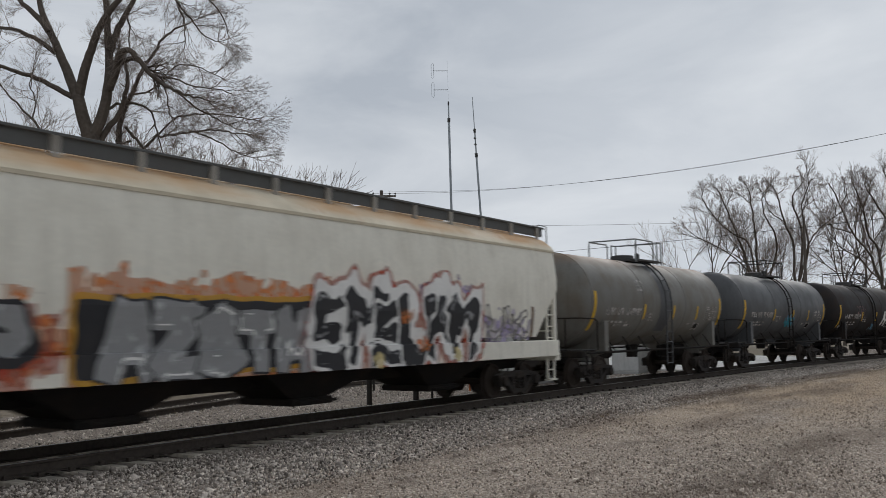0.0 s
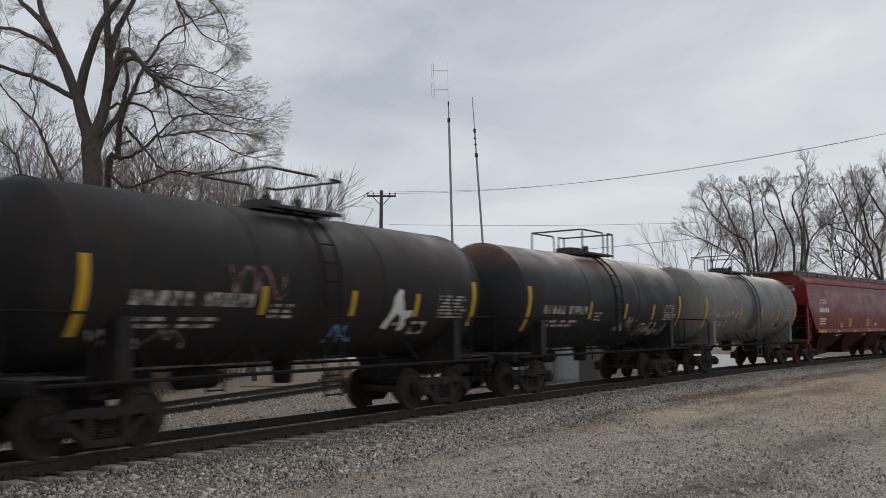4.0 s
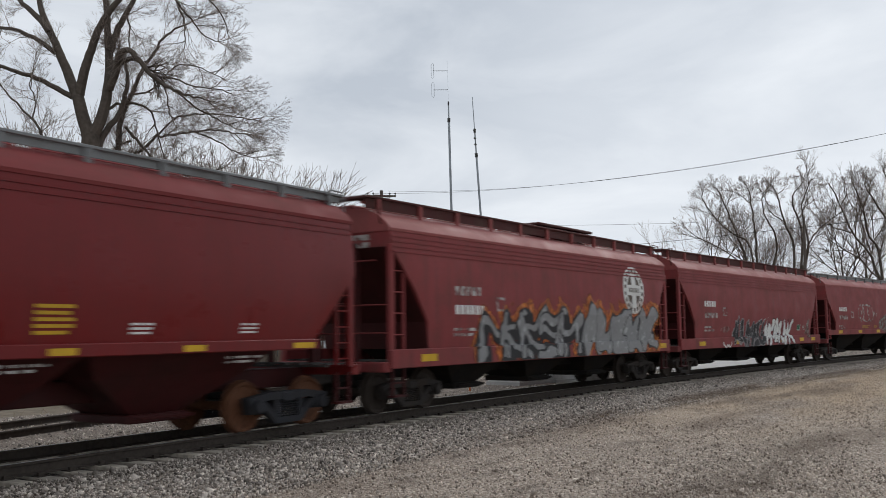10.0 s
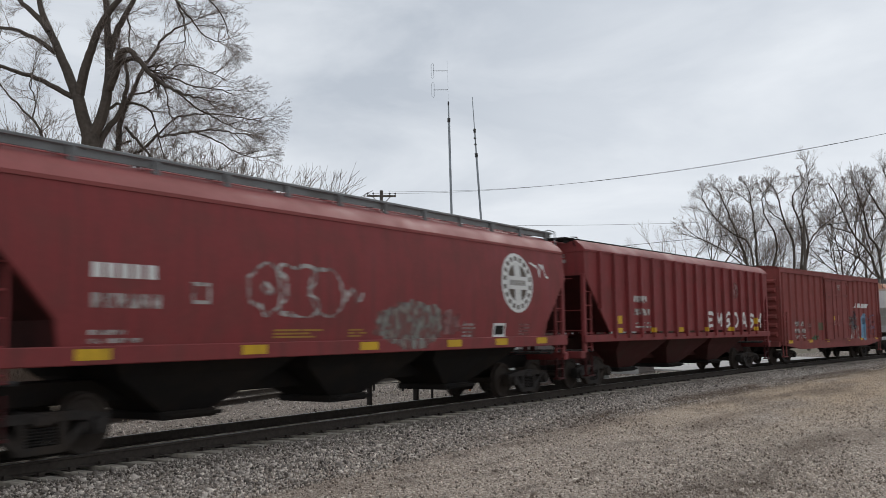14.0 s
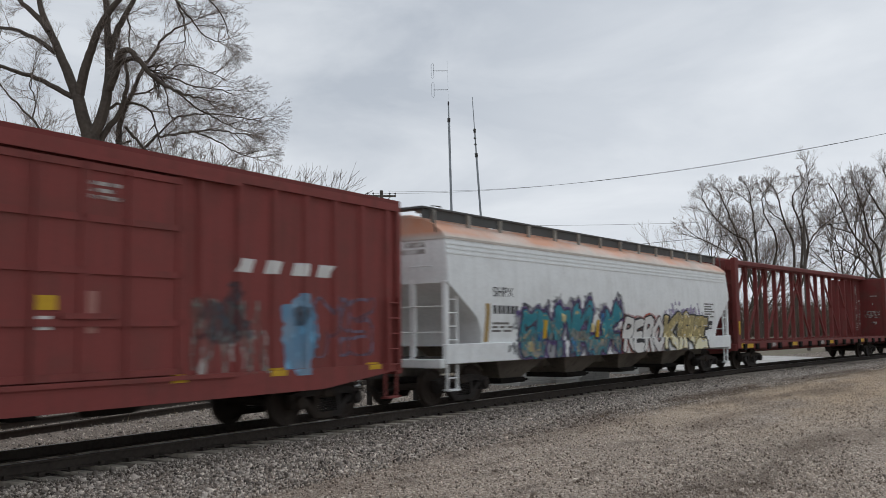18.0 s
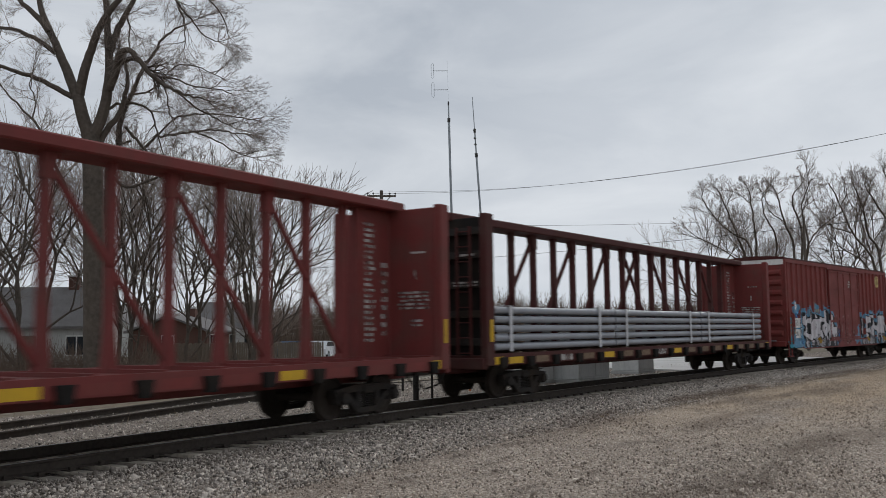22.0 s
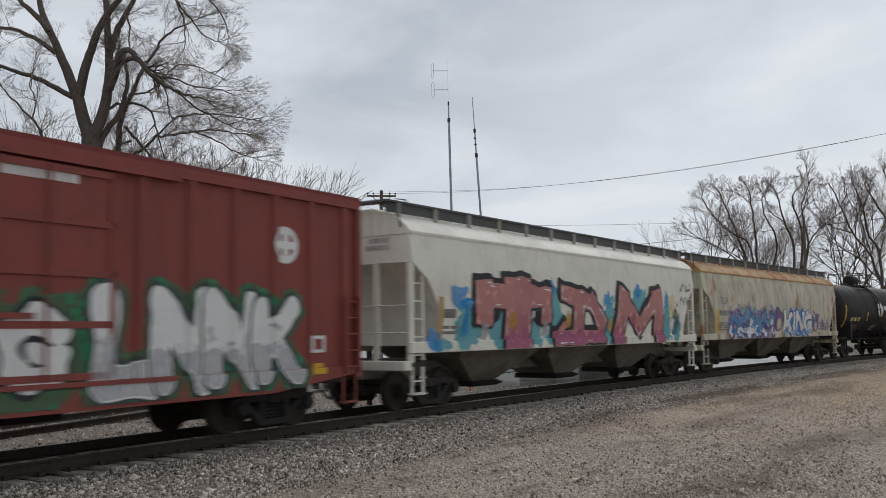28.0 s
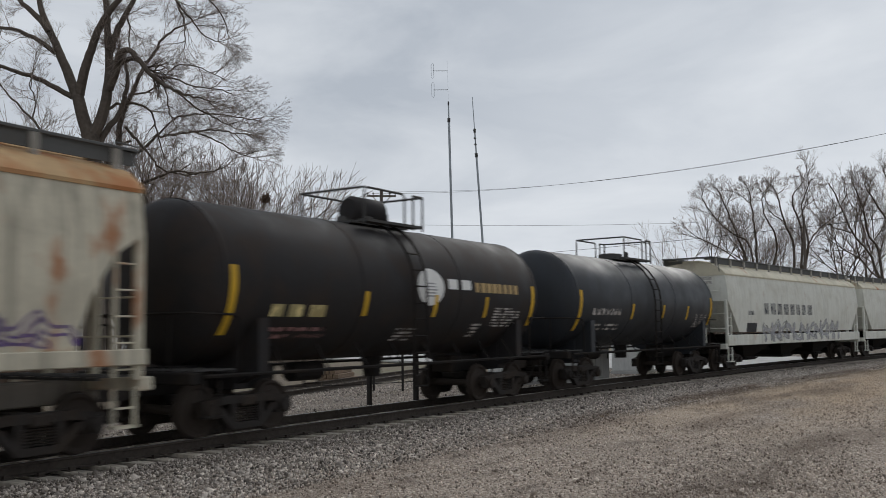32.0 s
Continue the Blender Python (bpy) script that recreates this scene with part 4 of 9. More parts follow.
GR = "bare trees along the right of the road"
for side, ahead, limbs in (
(33.2, 97, [
    ([(-0.2, 5.1, 0.0), (-1.4, 10.2, 0.0), (-2.2, 12.6, 0.0), (-3.1, 14.9, 0.0), (-3.8, 16.8, 0.0), (-5.0, 17.5, 0.0)], 0.22, 0.03),
    ([(0.0, 3.1, -0.0), (-0.7, 10.5, -0.3), (-2.5, 11.9, -0.6), (-4.2, 13.3, -0.9), (-5.7, 15.4, -1.2), (-6.3, 17.0, -1.5)], 0.2, 0.03),
    ([(0.0, -0.1, 0.0), (0.2, 5.1, 0.1), (0.1, 10.2, 0.2), (0.0, 12.2, 0.2), (-0.1, 14.1, 0.3), (-0.4, 16.6, 0.4), (-1.2, 18.6, 0.5)], 0.3, 0.03),
    ([(0.2, 4.1, 0.0), (2.2, 10.2, 0.3), (2.2, 12.2, 0.6), (1.4, 13.9, 0.9), (1.2, 16.0, 1.2), (2.1, 17.8, 1.5)], 0.2, 0.03),
    ([(0.0, 7.2, 0.0), (-3.0, 10.1, 0.2), (-5.3, 11.4, 0.5), (-6.7, 12.3, 0.8), (-7.2, 13.2, 1.0)], 0.14, 0.02),
    ([(-3.1, 14.9, 0.0), (-2.3, 16.4, 0.2), (-2.0, 17.4, 0.5)], 0.08, 0.02),
    ([(-3.9, 13.4, 0.0), (-3.8, 15.0, -0.5), (-4.3, 16.0, -1.0)], 0.08, 0.02),
]),
(36.9, 97, [
    ([(0.0, -0.1, 0.0), (0.2, 5.1, 0.0), (0.3, 10.4, 0.0), (-0.6, 13.3, 0.0), (-1.3, 16.1, 0.0), (-2.3, 18.7, 0.0)], 0.3, 0.03),
    ([(0.2, 4.1, 0.0), (1.2, 10.1, 0.1), (1.1, 13.1, 0.2), (0.6, 14.6, 0.2), (0.5, 16.1, 0.3), (1.7, 17.6, 0.4), (1.6, 19.3, 0.5)], 0.24, 0.03),
    ([(0.4, 5.1, 0.0), (1.7, 10.1, -0.2), (1.4, 12.9, -0.4), (1.1, 14.9, -0.6), (2.0, 17.4, -0.8), (2.3, 17.9, -1.0)], 0.2, 0.03),
    ([(0.8, 7.1, -0.0), (1.7, 10.8, -0.4), (2.8, 12.4, -0.8), (5.0, 14.1, -1.1), (5.6, 14.7, -1.5)], 0.16, 0.02),
    ([(0.9, 13.5, 0.0), (1.7, 14.8, 0.2), (3.0, 15.8, 0.3), (3.8, 17.3, 0.5)], 0.1, 0.02),
    ([(-1.3, 16.1, 0.0), (-0.4, 16.9, 0.0), (0.0, 17.5, 0.0)], 0.06, 0.02),
    ([(-0.6, 13.3, 0.0), (-1.9, 14.4, 0.3), (-2.3, 16.0, 0.7), (-2.9, 17.7, 1.0)], 0.1, 0.02),
]),
(46.0, 97, [
    ([(0.0, -0.1, 0.0), (0.3, 5.0, 0.0), (0.2, 10.0, 0.0), (-0.8, 11.6, 0.0), (-1.3, 14.7, 0.0), (-2.0, 16.6, 0.0), (-2.8, 19.1, 0.0)], 0.32, 0.03),
    ([(0.2, 7.0, 0.0), (-1.0, 10.1, 0.2), (-2.4, 12.1, 0.4), (-3.4, 15.0, 0.6), (-4.3, 17.2, 0.8), (-4.8, 17.8, 1.0)], 0.22, 0.03),
    ([(0.5, 5.0, 0.0), (1.4, 11.9, -0.2), (-0.2, 15.2, -0.5), (-1.2, 16.7, -0.8), (-1.4, 19.3, -1.0)], 0.22, 0.03),
    ([(1.0, 7.0, 0.0), (2.8, 12.0, 0.1), (2.1, 15.7, 0.2), (1.4, 18.5, 0.4), (1.4, 19.8, 0.5)], 0.24, 0.03),
    ([(-1.3, 14.7, 0.0), (-0.1, 16.9, 0.5), (0.5, 18.6, 1.0)], 0.1, 0.02),
    ([(-2.6, 12.0, 0.0), (-4.1, 12.7, 0.8), (-5.2, 13.9, 1.5)], 0.1, 0.02),
    ([(-3.7, 14.9, 0.0), (-3.2, 16.1, -0.5), (-4.0, 18.1, -1.0)], 0.08, 0.02),
]),
):
    t = thing("bare_tree", "tall bare tree with many rising branches", "tree", GR)
    foot = Vector(spot(side, ahead))
    grown_limbs = []
    for pts, r0, r1 in limbs:
        (a0, b0, c0), (a1, b1, c1) = pts[-2:]
        grown_limbs.append(limb(pts[:-1] + [(a0 + (a1 - a0) * 0.4, b0 + (b1 - b0) * 0.4, c1)], r0 * 0.6, r1, 0.12, foot))
    for k, (pts, rad) in enumerate(grown_limbs):
        part("trunk" if abs(limbs[k][0][0][1]) < 0.2 else "limb", Mesh().tube(pts, list(rad), 8), M["bark"], t, smooth=True)
    lines = []
    twigs_along(grown_limbs, lines, 1.7, 0.5, 0.024, 5, 0.42, 0.3, 3, 0.6)
    twigs_along(grown_limbs, lines, 0.45, 0.85, 0.045, 6, 0.35, 0.35, 0)
    grown(t, lines, 0.0058, 0.022)
tA = young_tree("bare_tree", "tall bare tree with many rising branches", 17.0, 1.0, 31, GR, 0.0055, 8)
tB = young_tree("bare_tree", "tall bare tree with many rising branches", 17.5, 0.9, 37, GR, 0.0055, 8)
plant(tA, [(30.2, 101, 20, 0.8), (36.6, 105, 250, 0.88), (50.5, 104, 75, 1.1)], True)
plant(tB, [(33.6, 104, 0, 0.8), (45.5, 105, 310, 0.98)], True)
GL = "thin bare trees behind the great tree"
tD = young_tree("bare_tree", "thin bare tree in a thicket", 11.5, 0.95, 51, GL, 0.0075, 7, 1)
tE = young_tree("bare_tree", "thin bare tree in a thicket", 12.5, 1.1, 57, GL, 0.0075, 7, 1)
plant(tD, [(-17.5, 38, 0, 0.95), (-15, 44, 80, 1.0), (-8.6, 42, 160, 0.85), (-11, 52, 40, 1.05), (-26, 50, 120, 1.1), (-28, 56, 200, 1.1), (-13.4, 48, 140, 0.85), (-17, 53, 70, 1.05)], True)
plant(tE, [(-20, 46, 30, 1.0), (-13, 58, 100, 0.95), (-16.5, 62, 220, 1.05), (-22.5, 60, 10, 1.05), (-24.5, 42, 60, 0.9), (-19.5, 55, 250, 1.0), (-11.8, 61, 330, 0.9), (-25, 66, 80, 1.1)], True)
tF = young_tree("bare_tree", "small bushy bare tree near parked cars", 7.0, 1.2, 61, "small trees beyond the road", 0.015, 7, 2)
plant(tF, [(-9.6, 82, 0, 1.0), (-7.0, 88, 100, 1.05), (-14.5, 85, 200, 0.9), (-3.5, 112, 40, 0.9), (8.5, 125, 70, 0.9)], True)

v, f = tubes(VERGE, 3)
tagged(raw_mesh("verge_grass", v, f, M["dry_grass"]), "thin line of dead grass along the lot", "grass", kind="stuff")

# brushwood at the foot of the trees
brng = np.random.default_rng(77)
lines = []
for i in range(7000):
    side, ahead = brng.uniform(-26, -9.6), brng.uniform(31.5, 45)
    if brng.uniform() < 0.25:
        side = brng.uniform(-26, -14)
    x, y, z = spot(side, ahead)
    ln, _ = bend(np.array([x, y, z]), np.array([brng.normal(0, 0.5), brng.normal(0, 0.5), 1.0]), brng.uniform(0.4, 2.3), 3, 0.25, -0.1, brng)
    lines.append((ln, [0.012, 0.01, 0.008, 0.004]))
v, f = tubes(lines, 3)
tagged(raw_mesh("brushwood", v, f, M["brush"]), "tangled brown brush at the foot of the trees", "brush", kind="stuff")
lines = []
for i in range(4500):
    s, o = brng.uniform(-5, 70), brng.uniform(8.5, 24)
    if brng.uniform() < 0.2:
        o = brng.uniform(4.6, 6.0)
    x, y, _ = along(s, o)
    ln, _ = bend(np.array([x, y, GROUND]), np.array([brng.normal(0, 0.5), brng.normal(0, 0.5), 1.0]), brng.uniform(0.08, 0.3), 3, 0.2, -0.3, brng)
    lines.append((ln, [0.006, 0.005, 0.004, 0.002]))
v, f = tubes(lines, 3)
tagged(raw_mesh("dead_grass", v, f, M["dry_grass"]), "sparse dead grass behind the tracks", "grass", kind="stuff")

# far woods: many thin bare crowns in a belt
lines = []
for i in range(9000):
    ang = brng.uniform(-0.5, 0.5)
    dist = brng.uniform(200, 300)
    side, ahead = dist * math.tan(ang), dist
    h = 9.5 + 2.6 * noise.noise(Vector((side * 0.035, 0, 0))) + brng.uniform(-3.5, 1.6)
    x, y, z = spot(side, ahead)
    d = np.array([brng.normal(0, 0.16), brng.normal(0, 0.16), 1.0])
    ln, end = bend(np.array([x, y, z]), d, max(h, 2) * 0.7, 3, 0.17, 0.1, brng)
    lines.append((ln, [0.13, 0.11, 0.08, 0.05]))
    for k in range(3):
        tw, _ = bend(ln[-1 - k % 2], end + brng.normal(0, 0.45, 3), max(h, 2) * brng.uniform(0.25, 0.42), 3, 0.2, 0.1, brng)
        lines.append((tw, [0.05, 0.04, 0.03, 0.015]))
v, f = tubes(lines, 3)
tagged(raw_mesh("far_woods", v, f, M["brush"]), "grey-brown belt of distant bare woods", "woods", kind="stuff")

# ---------------------------------------------------------------- poles, masts, wires
def utility_pole(side, ahead, armed=True):
    t = thing("utility_pole", "wooden utility pole with crossarm and insulators", "pole", "utility poles", at=spot(side, ahead))
    part("pole", Mesh().tube([(0, 0, -0.2), (0.05, 0, 6), (0.1, -0.1, 12.35)], [0.17, 0.15, 0.12], 10), M["pole_wood"], t, smooth=True)
    a = Vector((math.cos(radians(-52)), math.sin(radians(-52)), 0))
    p, q = Vector((0.1, -0.1, 11.95)) - a * 1.05, Vector((0.1, -0.1, 11.95)) + a * 1.05
    if not armed:
        return
    part("crossarm", Mesh().rod(p, q, 0.085, n=4), M["pole_wood"], t)
    for s in (-1, 1):
        part("arm_brace", Mesh().rod(Vector((0.1, -0.1, 11.2)), Vector((0.1, -0.1, 11.9)) + a * 0.65 * s, 0.03), M["pole_wood"], t)
    for k in (-1.0, -0.6, 0.6, 1.0):
        c = Vector((0.1, -0.1, 12.0)) + a * k
        part("insulator", Mesh().lathe([(0, 0.03), (0.08, 0.03), (0.1, 0.07), (0.16, 0.075), (0.2, 0.03)], 8, "z", c), M["dark_steel"], t)
    part("bracket", Mesh().box(-0.1, 0.3, -0.12, 0.12, 9.0, 9.12), M["dark_steel"], t)


utility_pole(-4.55, 66)
utility_pole(33.5, 85, False)
utility_pole(27.3, 39.3)


def mast(name, label, foot, top, pipes, loops):
    t = thing(name, label, "antenna", at=foot)
    lean = Vector(top)
    z = -0.1
    for k, (z1, r) in enumerate(pipes):
        part("mast_section", Mesh().rod(lean * (z / lean.z), lean * (z1 / lean.z), r, r * 0.9, 8), M["alu"], t, smooth=True)
        if k:
            part("clamp", Mesh().lathe([(-0.12, r + 0.05), (0.12, r + 0.05)], 8, "z", lean * (z / lean.z)), M["dark_steel"], t)
        z = z1
    for zz in loops:
        c = lean * (zz / lean.z)
        e = c - RIGHT * 0.95
        part("boom", Mesh().rod(c, e, 0.016), M["dark_steel"], t)
        pts = [e + Vector((0, 0, 0.42)) - RIGHT * 0.1, e + Vector((0, 0, 0.5)), e + Vector((0, 0, 0.42)) + RIGHT * 0.06, e + Vector((0, 0, -0.42)) + RIGHT * 0.06, e + Vector((0, 0, -0.5)), e + Vector((0, 0, -0.42)) - RIGHT * 0.1]
        part("dipole_loop", Mesh().tube(pts + pts[:1], 0.012, 5), M["alu"], t)
    return t


mast("antenna_mast", "tall thin steel mast with two dipole loops", spot(0.72, 58), spot(-0.3, 0.0, 19.5), ((15.6, 0.085), (16.7, 0.05), (19.5, 0.004)), (17.6, 18.85))
t = mast("antenna_mast", "thin steel mast with whip antenna", spot(2.95, 58), spot(-0.95, 0.0, 17.1), ((6.8, 0.14), (13.3, 0.075), (14.9, 0.05), (17.1, 0.03)), ())
for zz in (13.4, 14.0, 14.4, 14.9):
    c = Vector(spot(-0.95, 0.0, 17.1)) * (zz / 17.1)
    part("clamp", Mesh().box(c.x - 0.12, c.x + 0.05, c.y - 0.05, c.y + 0.05, zz - 0.04, zz + 0.04), M["dark_steel"], t)


def wire(a, b, sag, r=0.016, n=28):
    a, b = Vector(a), Vector(b)
    pts = [a.lerp(b, k / n) - Vector((0, 0, 4 * sag * (k / n) * (1 - k / n))) for k in range(n + 1)]
    tagged(part("wire", Mesh().tube(pts, r, 5), M["post_dark"]), "thin dark overhead wire between poles", "wire", "overhead wires")


wire(spot(-3.9, 65.5, 11.9), spot(27.0, 39.0, 11.75), 1.25, 0.009)
wire(spot(-5.1, 66.5, 11.9), spot(27.0, 39.6, 11.75), 1.18, 0.008)
wire(spot(-3.9, 66.5, 9.6), spot(33.5, 85, 12.0), 0.35, 0.011)
wire(spot(-5.1, 66.5, 12.1), spot(-32, 112, 12.0), 1.2, 0.02)
wire(spot(-4.6, 66.5, 9.0), spot(-34, 108, 9.5), 1.2, 0.02)
wire(spot(-4.6, 66, 6.6), spot(27.3, 39.3, 7.3), 0.3, 0.012)
wire(spot(-10, 60, 6.0), spot(-3.9, 66, 7.0), 0.15, 0.016)

# ---------------------------------------------------------------- line-side things
for i, (side, ahead, h, r) in enumerate(((-2.08, 25.6, 2.45, 0.075), (-0.85, 27.4, 2.6, 0.085), (-0.38, 27.9, 1.1, 0.035))):
    t = thing("post", "dark weathered post standing in the ballast" if r > 0.05 else "thin dark marker rod in the ballast", "post", at=spot(side, ahead, GROUND - 0.1))
    part("shaft", Mesh().tube([(0, 0, 0), (0.01, 0, h * 0.5), (0.0, 0.01, h)], [r, r * 0.97, r * 0.93], 10), M["post_dark"], t, smooth=True)
    part("cap", Mesh().lathe([(h, r * 0.93), (h + 0.03, r * 0.7), (h + 0.04, r * 0.2)], 10, "z"), M["post_dark"], t)
wire(spot(-6.5, 29.5, 0.1), spot(3.6, 33.5, 0.42), 0.18, 0.014)

t = thing("station_sign", "white station name board with black letters", "sign", at=spot(-1.85, 32.0, GROUND), turn=YAW - 90)
part("board", Mesh().cbox(-0.88, 0.75, -0.03, 0.03, 1.36, 1.87, 0.012), M["white_paint"], t)
for x in (-0.6, 0.4):
    part("leg", Mesh().box(x - 0.04, x + 0.04, 0.03, 0.1, 0, 1.8), M["post_dark"], t)
decal_queue = [(t, "COLONA", -0.7, 0.6, 1.46, 1.78)]


def bungalow(side, ahead, w, d, h, label, turn):
    t = thing("equipment_cabinet", label, "cabinet", "line-side equipment cabinets", at=spot(side, ahead, GROUND), turn=turn)
    part("base", Mesh().cbox(-w / 2 - 0.05, w / 2 + 0.05, -d / 2 - 0.05, d / 2 + 0.05, 0, 0.2, 0.02), M["concrete"], t)
    part("body", Mesh().cbox(-w / 2, w / 2, -d / 2, d / 2, 0.2, h - 0.12, 0.02), M["cabinet_grey"], t)
    part("roof", Mesh().loft([[(x, -d / 2 - 0.1, h - 0.14), (x, 0, h), (x, d / 2 + 0.1, h - 0.14), (x, d / 2 + 0.1, h - 0.18), (x, -d / 2 - 0.1, h - 0.18)] for x in (-w / 2 - 0.08, w / 2 + 0.08)]), M["white_paint"], t)
    n = int(w / 0.95)
    for k in range(n):
        x = -w / 2 + w * (k + 0.5) / n
        dr = part("door", Mesh().cbox(x - w / n * 0.44, x + w / n * 0.44, -d / 2 - 0.025, -d / 2, 0.3, h - 0.3, 0.008), M["cabinet_grey"], t)
        part("handle", Mesh().box(x + w / n * 0.3, x + w / n * 0.34, -d / 2 - 0.05, -d / 2 - 0.025, 0.95, 1.15), M["dark_steel"], dr)
    part("vent", Mesh().lathe([(h - 0.05, 0.12), (h + 0.2, 0.12), (h + 0.22, 0.2), (h + 0.3, 0.06)], 10, "z", (w * 0.2, 0, 0)), M["galv"], t)


bungalow(2.93, 35.5, 2.2, 1.5, 2.25, "pale grey metal equipment cabinet with doors", -12)
bungalow(5.27, 36.5, 2.2, 1.5, 2.25, "pale grey metal equipment cabinet beside another", -12)
bungalow(8.75, 43.0, 1.4, 1.4, 2.5, "narrow pale equipment cabinet near the road", -12)


def crossing_signal(side, ahead, arm):
    t = thing("crossing_signal", "railroad crossing signal with white crossbuck and lamps", "signal", "crossing signals", at=spot(side, ahead, GROUND), turn=YAW - 90)
    part("base", Mesh().cbox(-0.3, 0.3, -0.3, 0.3, 0, 0.3, 0.03), M["cabinet_grey"], t)
    part("mast", Mesh().rod((0, 0, 0.2), (0, 0, 4.2), 0.06, n=10), M["alu"], t, smooth=True)
    for a in (-1, 1):
        c, s = math.cos(radians(45 * a)), math.sin(radians(45 * a))
        m = Mesh().loft([[(u * c - w * s, y, 3.7 + u * s + w * c) for u, w in ((-0.6, -0.1), (0.6, -0.1), (0.6, 0.1), (-0.6, 0.1))] for y in (-0.09 - 0.012 * a, -0.075 - 0.012 * a)])
        part("crossbuck_blade", m, M["white_paint"], t)
    part("lamp_arm", Mesh().rod((-0.7, -0.05, 2.75), (0.7, -0.05, 2.75), 0.035), M["dark_steel"], t)
    for x in (-0.65, 0.65):
        lamp = part("lamp_hood", Mesh().lathe([(-0.12, 0.28), (-0.1, 0.3), (-0.06, 0.3), (-0.05, 0.1), (0.05, 0.08)], 16, "y", (x, -0.06, 2.75)), M["black_paint"], t)
        part("lens", Mesh().lathe([(-0.1, 0.1), (-0.105, 0.01)], 12, "y", (x, -0.07, 2.75)), M["red_spray"], lamp)
    part("bell", Mesh().lathe([(4.2, 0.12), (4.3, 0.14), (4.36, 0.04)], 10, "z"), M["alu"], t)


crossing_signal(11.7, 83, 1)

t = thing("marker_stake", "thin orange and white marker stake", "stake", at=spot(0.85, 31.5, GROUND))
part("stake", Mesh().rod((0, 0, 0), (0.02, 0, 0.62), 0.03, n=6), M["cone_orange"], t)
part("sleeve", Mesh().rod((0.02, 0, 0.62), (0.02, 0, 0.8), 0.035, n=6), M["white_paint"], t)


def timber_pile(side, ahead, turn):
    t = thing("tie_pile", "stack of old timber ties beside the side track", "timber", at=spot(side, ahead, GROUND), turn=turn)
    for k in range(3):
        for j in range(4 - k):
            part("timber", Mesh().cbox(-1.3, 1.3, -0.5 + 0.26 * j + 0.12 * k, -0.27 + 0.26 * j + 0.12 * k, 0.19 * k, 0.18 + 0.19 * k, 0.015), M["timber"], t)


timber_pile(-4.6, 40, 20)
timber_pile(-12.5, 31.5, 28)


# ---------------------------------------------------------------- houses, fence and parked cars in the distance
def house(name, label, side, ahead, w, d, h, rise, wall, roof, turn, gable_front=True):
    t = thing(name, label, "house", at=spot(side, ahead, GROUND), turn=turn)
    m = Mesh()
    m.loft([[(x, -d / 2, 0), (x, d / 2, 0), (x, d / 2, h), (x, 0, h + rise), (x, -d / 2, h)] for x in (-w / 2, w / 2)])
    part("wall", m, M[wall], t)
    for s in (-1, 1):
        m = Mesh().loft([[(x, s * (d / 2 + 0.35), h - 0.25 * rise / d), (x, 0, h + rise + 0.05), (x, 0, h + rise + 0.2), (x, s * (d / 2 + 0.35), h + 0.15 - 0.25 * rise / d)] for x in (-w / 2 - 0.3, w / 2 + 0.3)])
        part("roof_slope", m, M[roof], t)
    ch = part("chimney", Mesh().cbox(w * 0.2, w * 0.2 + 0.6, -0.3, 0.3, h, h + rise + 0.8, 0.02), M["brick_red"], t)
    part("chimney_cap", Mesh().box(w * 0.2 - 0.06, w * 0.2 + 0.66, -0.36, 0.36, h + rise + 0.8, h + rise + 0.9), M["concrete"], ch)
    for k in range(3):
        x = -w / 2 + w * (k + 0.5) / 3
        if k == 1:
            dr = part("door", Mesh().cbox(x - 0.48, x + 0.48, -d / 2 - 0.05, -d / 2, 0.1, 2.15, 0.01), M["fence_wood"], t)
            part("door_handle", Mesh().box(x + 0.34, x + 0.4, -d / 2 - 0.1, -d / 2 - 0.05, 1.0, 1.1), M["alu"], dr)
        else:
            wd = part("window", Mesh().cbox(x - 0.6, x + 0.6, -d / 2 - 0.06, -d / 2, 0.95, 2.15, 0.01), M["white_paint"], t)
            for q in (-0.29, 0.29):
                part("pane", Mesh().box(x + q - 0.25, x + q + 0.25, -d / 2 - 0.075, -d / 2 - 0.06, 1.03, 2.07), M["glass_dark"], wd)
    for s in (-1, 1):
        wd = part("window", Mesh().cbox(*sorted((s * w / 2, s * (w / 2 + 0.06))), -0.5, 0.5, 1.0, 2.1, 0.01), M["white_paint"], t)
        part("pane", Mesh().box(*sorted((s * (w / 2 + 0.06), s * (w / 2 + 0.075))), -0.42, 0.42, 1.08, 2.02), M["glass_dark"], wd)
    return t


house("house", "white house with grey shingle roof among trees", -24.5, 56, 8, 7, 2.6, 2.3, "house_white", "roof_grey", -48)
house("house", "low red brick house with grey roof", -20.5, 73, 7, 6, 2.3, 1.1, "brick_red", "roof_grey", 25)
house("house", "small white gabled house beyond the fence", -20.2, 88, 6, 5, 2.6, 2.4, "house_white", "roof_grey", -55)
house("house", "pale house at the end of the road", -33, 95, 9, 7, 2.8, 2.2, "house_white", "roof_grey", 20)
t = thing("board_fence", "weathered brown board fence behind the trees", "fence", at=spot(-13.5, 61, GROUND), turn=YAW - 98)
frng = random.Random(3)
bd = [Mesh().cbox(-0.07, 0.07, -0.012, 0.012, 0.05, 1.5 + 0.03 * k, 0.006).data("board", M["fence_wood"]) for k in range(3)]
for k in range(72):
    part("board", bd[frng.randint(0, 2)], None, t, at=(-5.6 + 0.156 * k, frng.uniform(-0.01, 0.01), 0))
for z in (0.4, 1.2):
    part("rail", Mesh().box(-5.7, 5.6, 0.03, 0.08, z - 0.05, z + 0.05), M["fence_wood"], t)
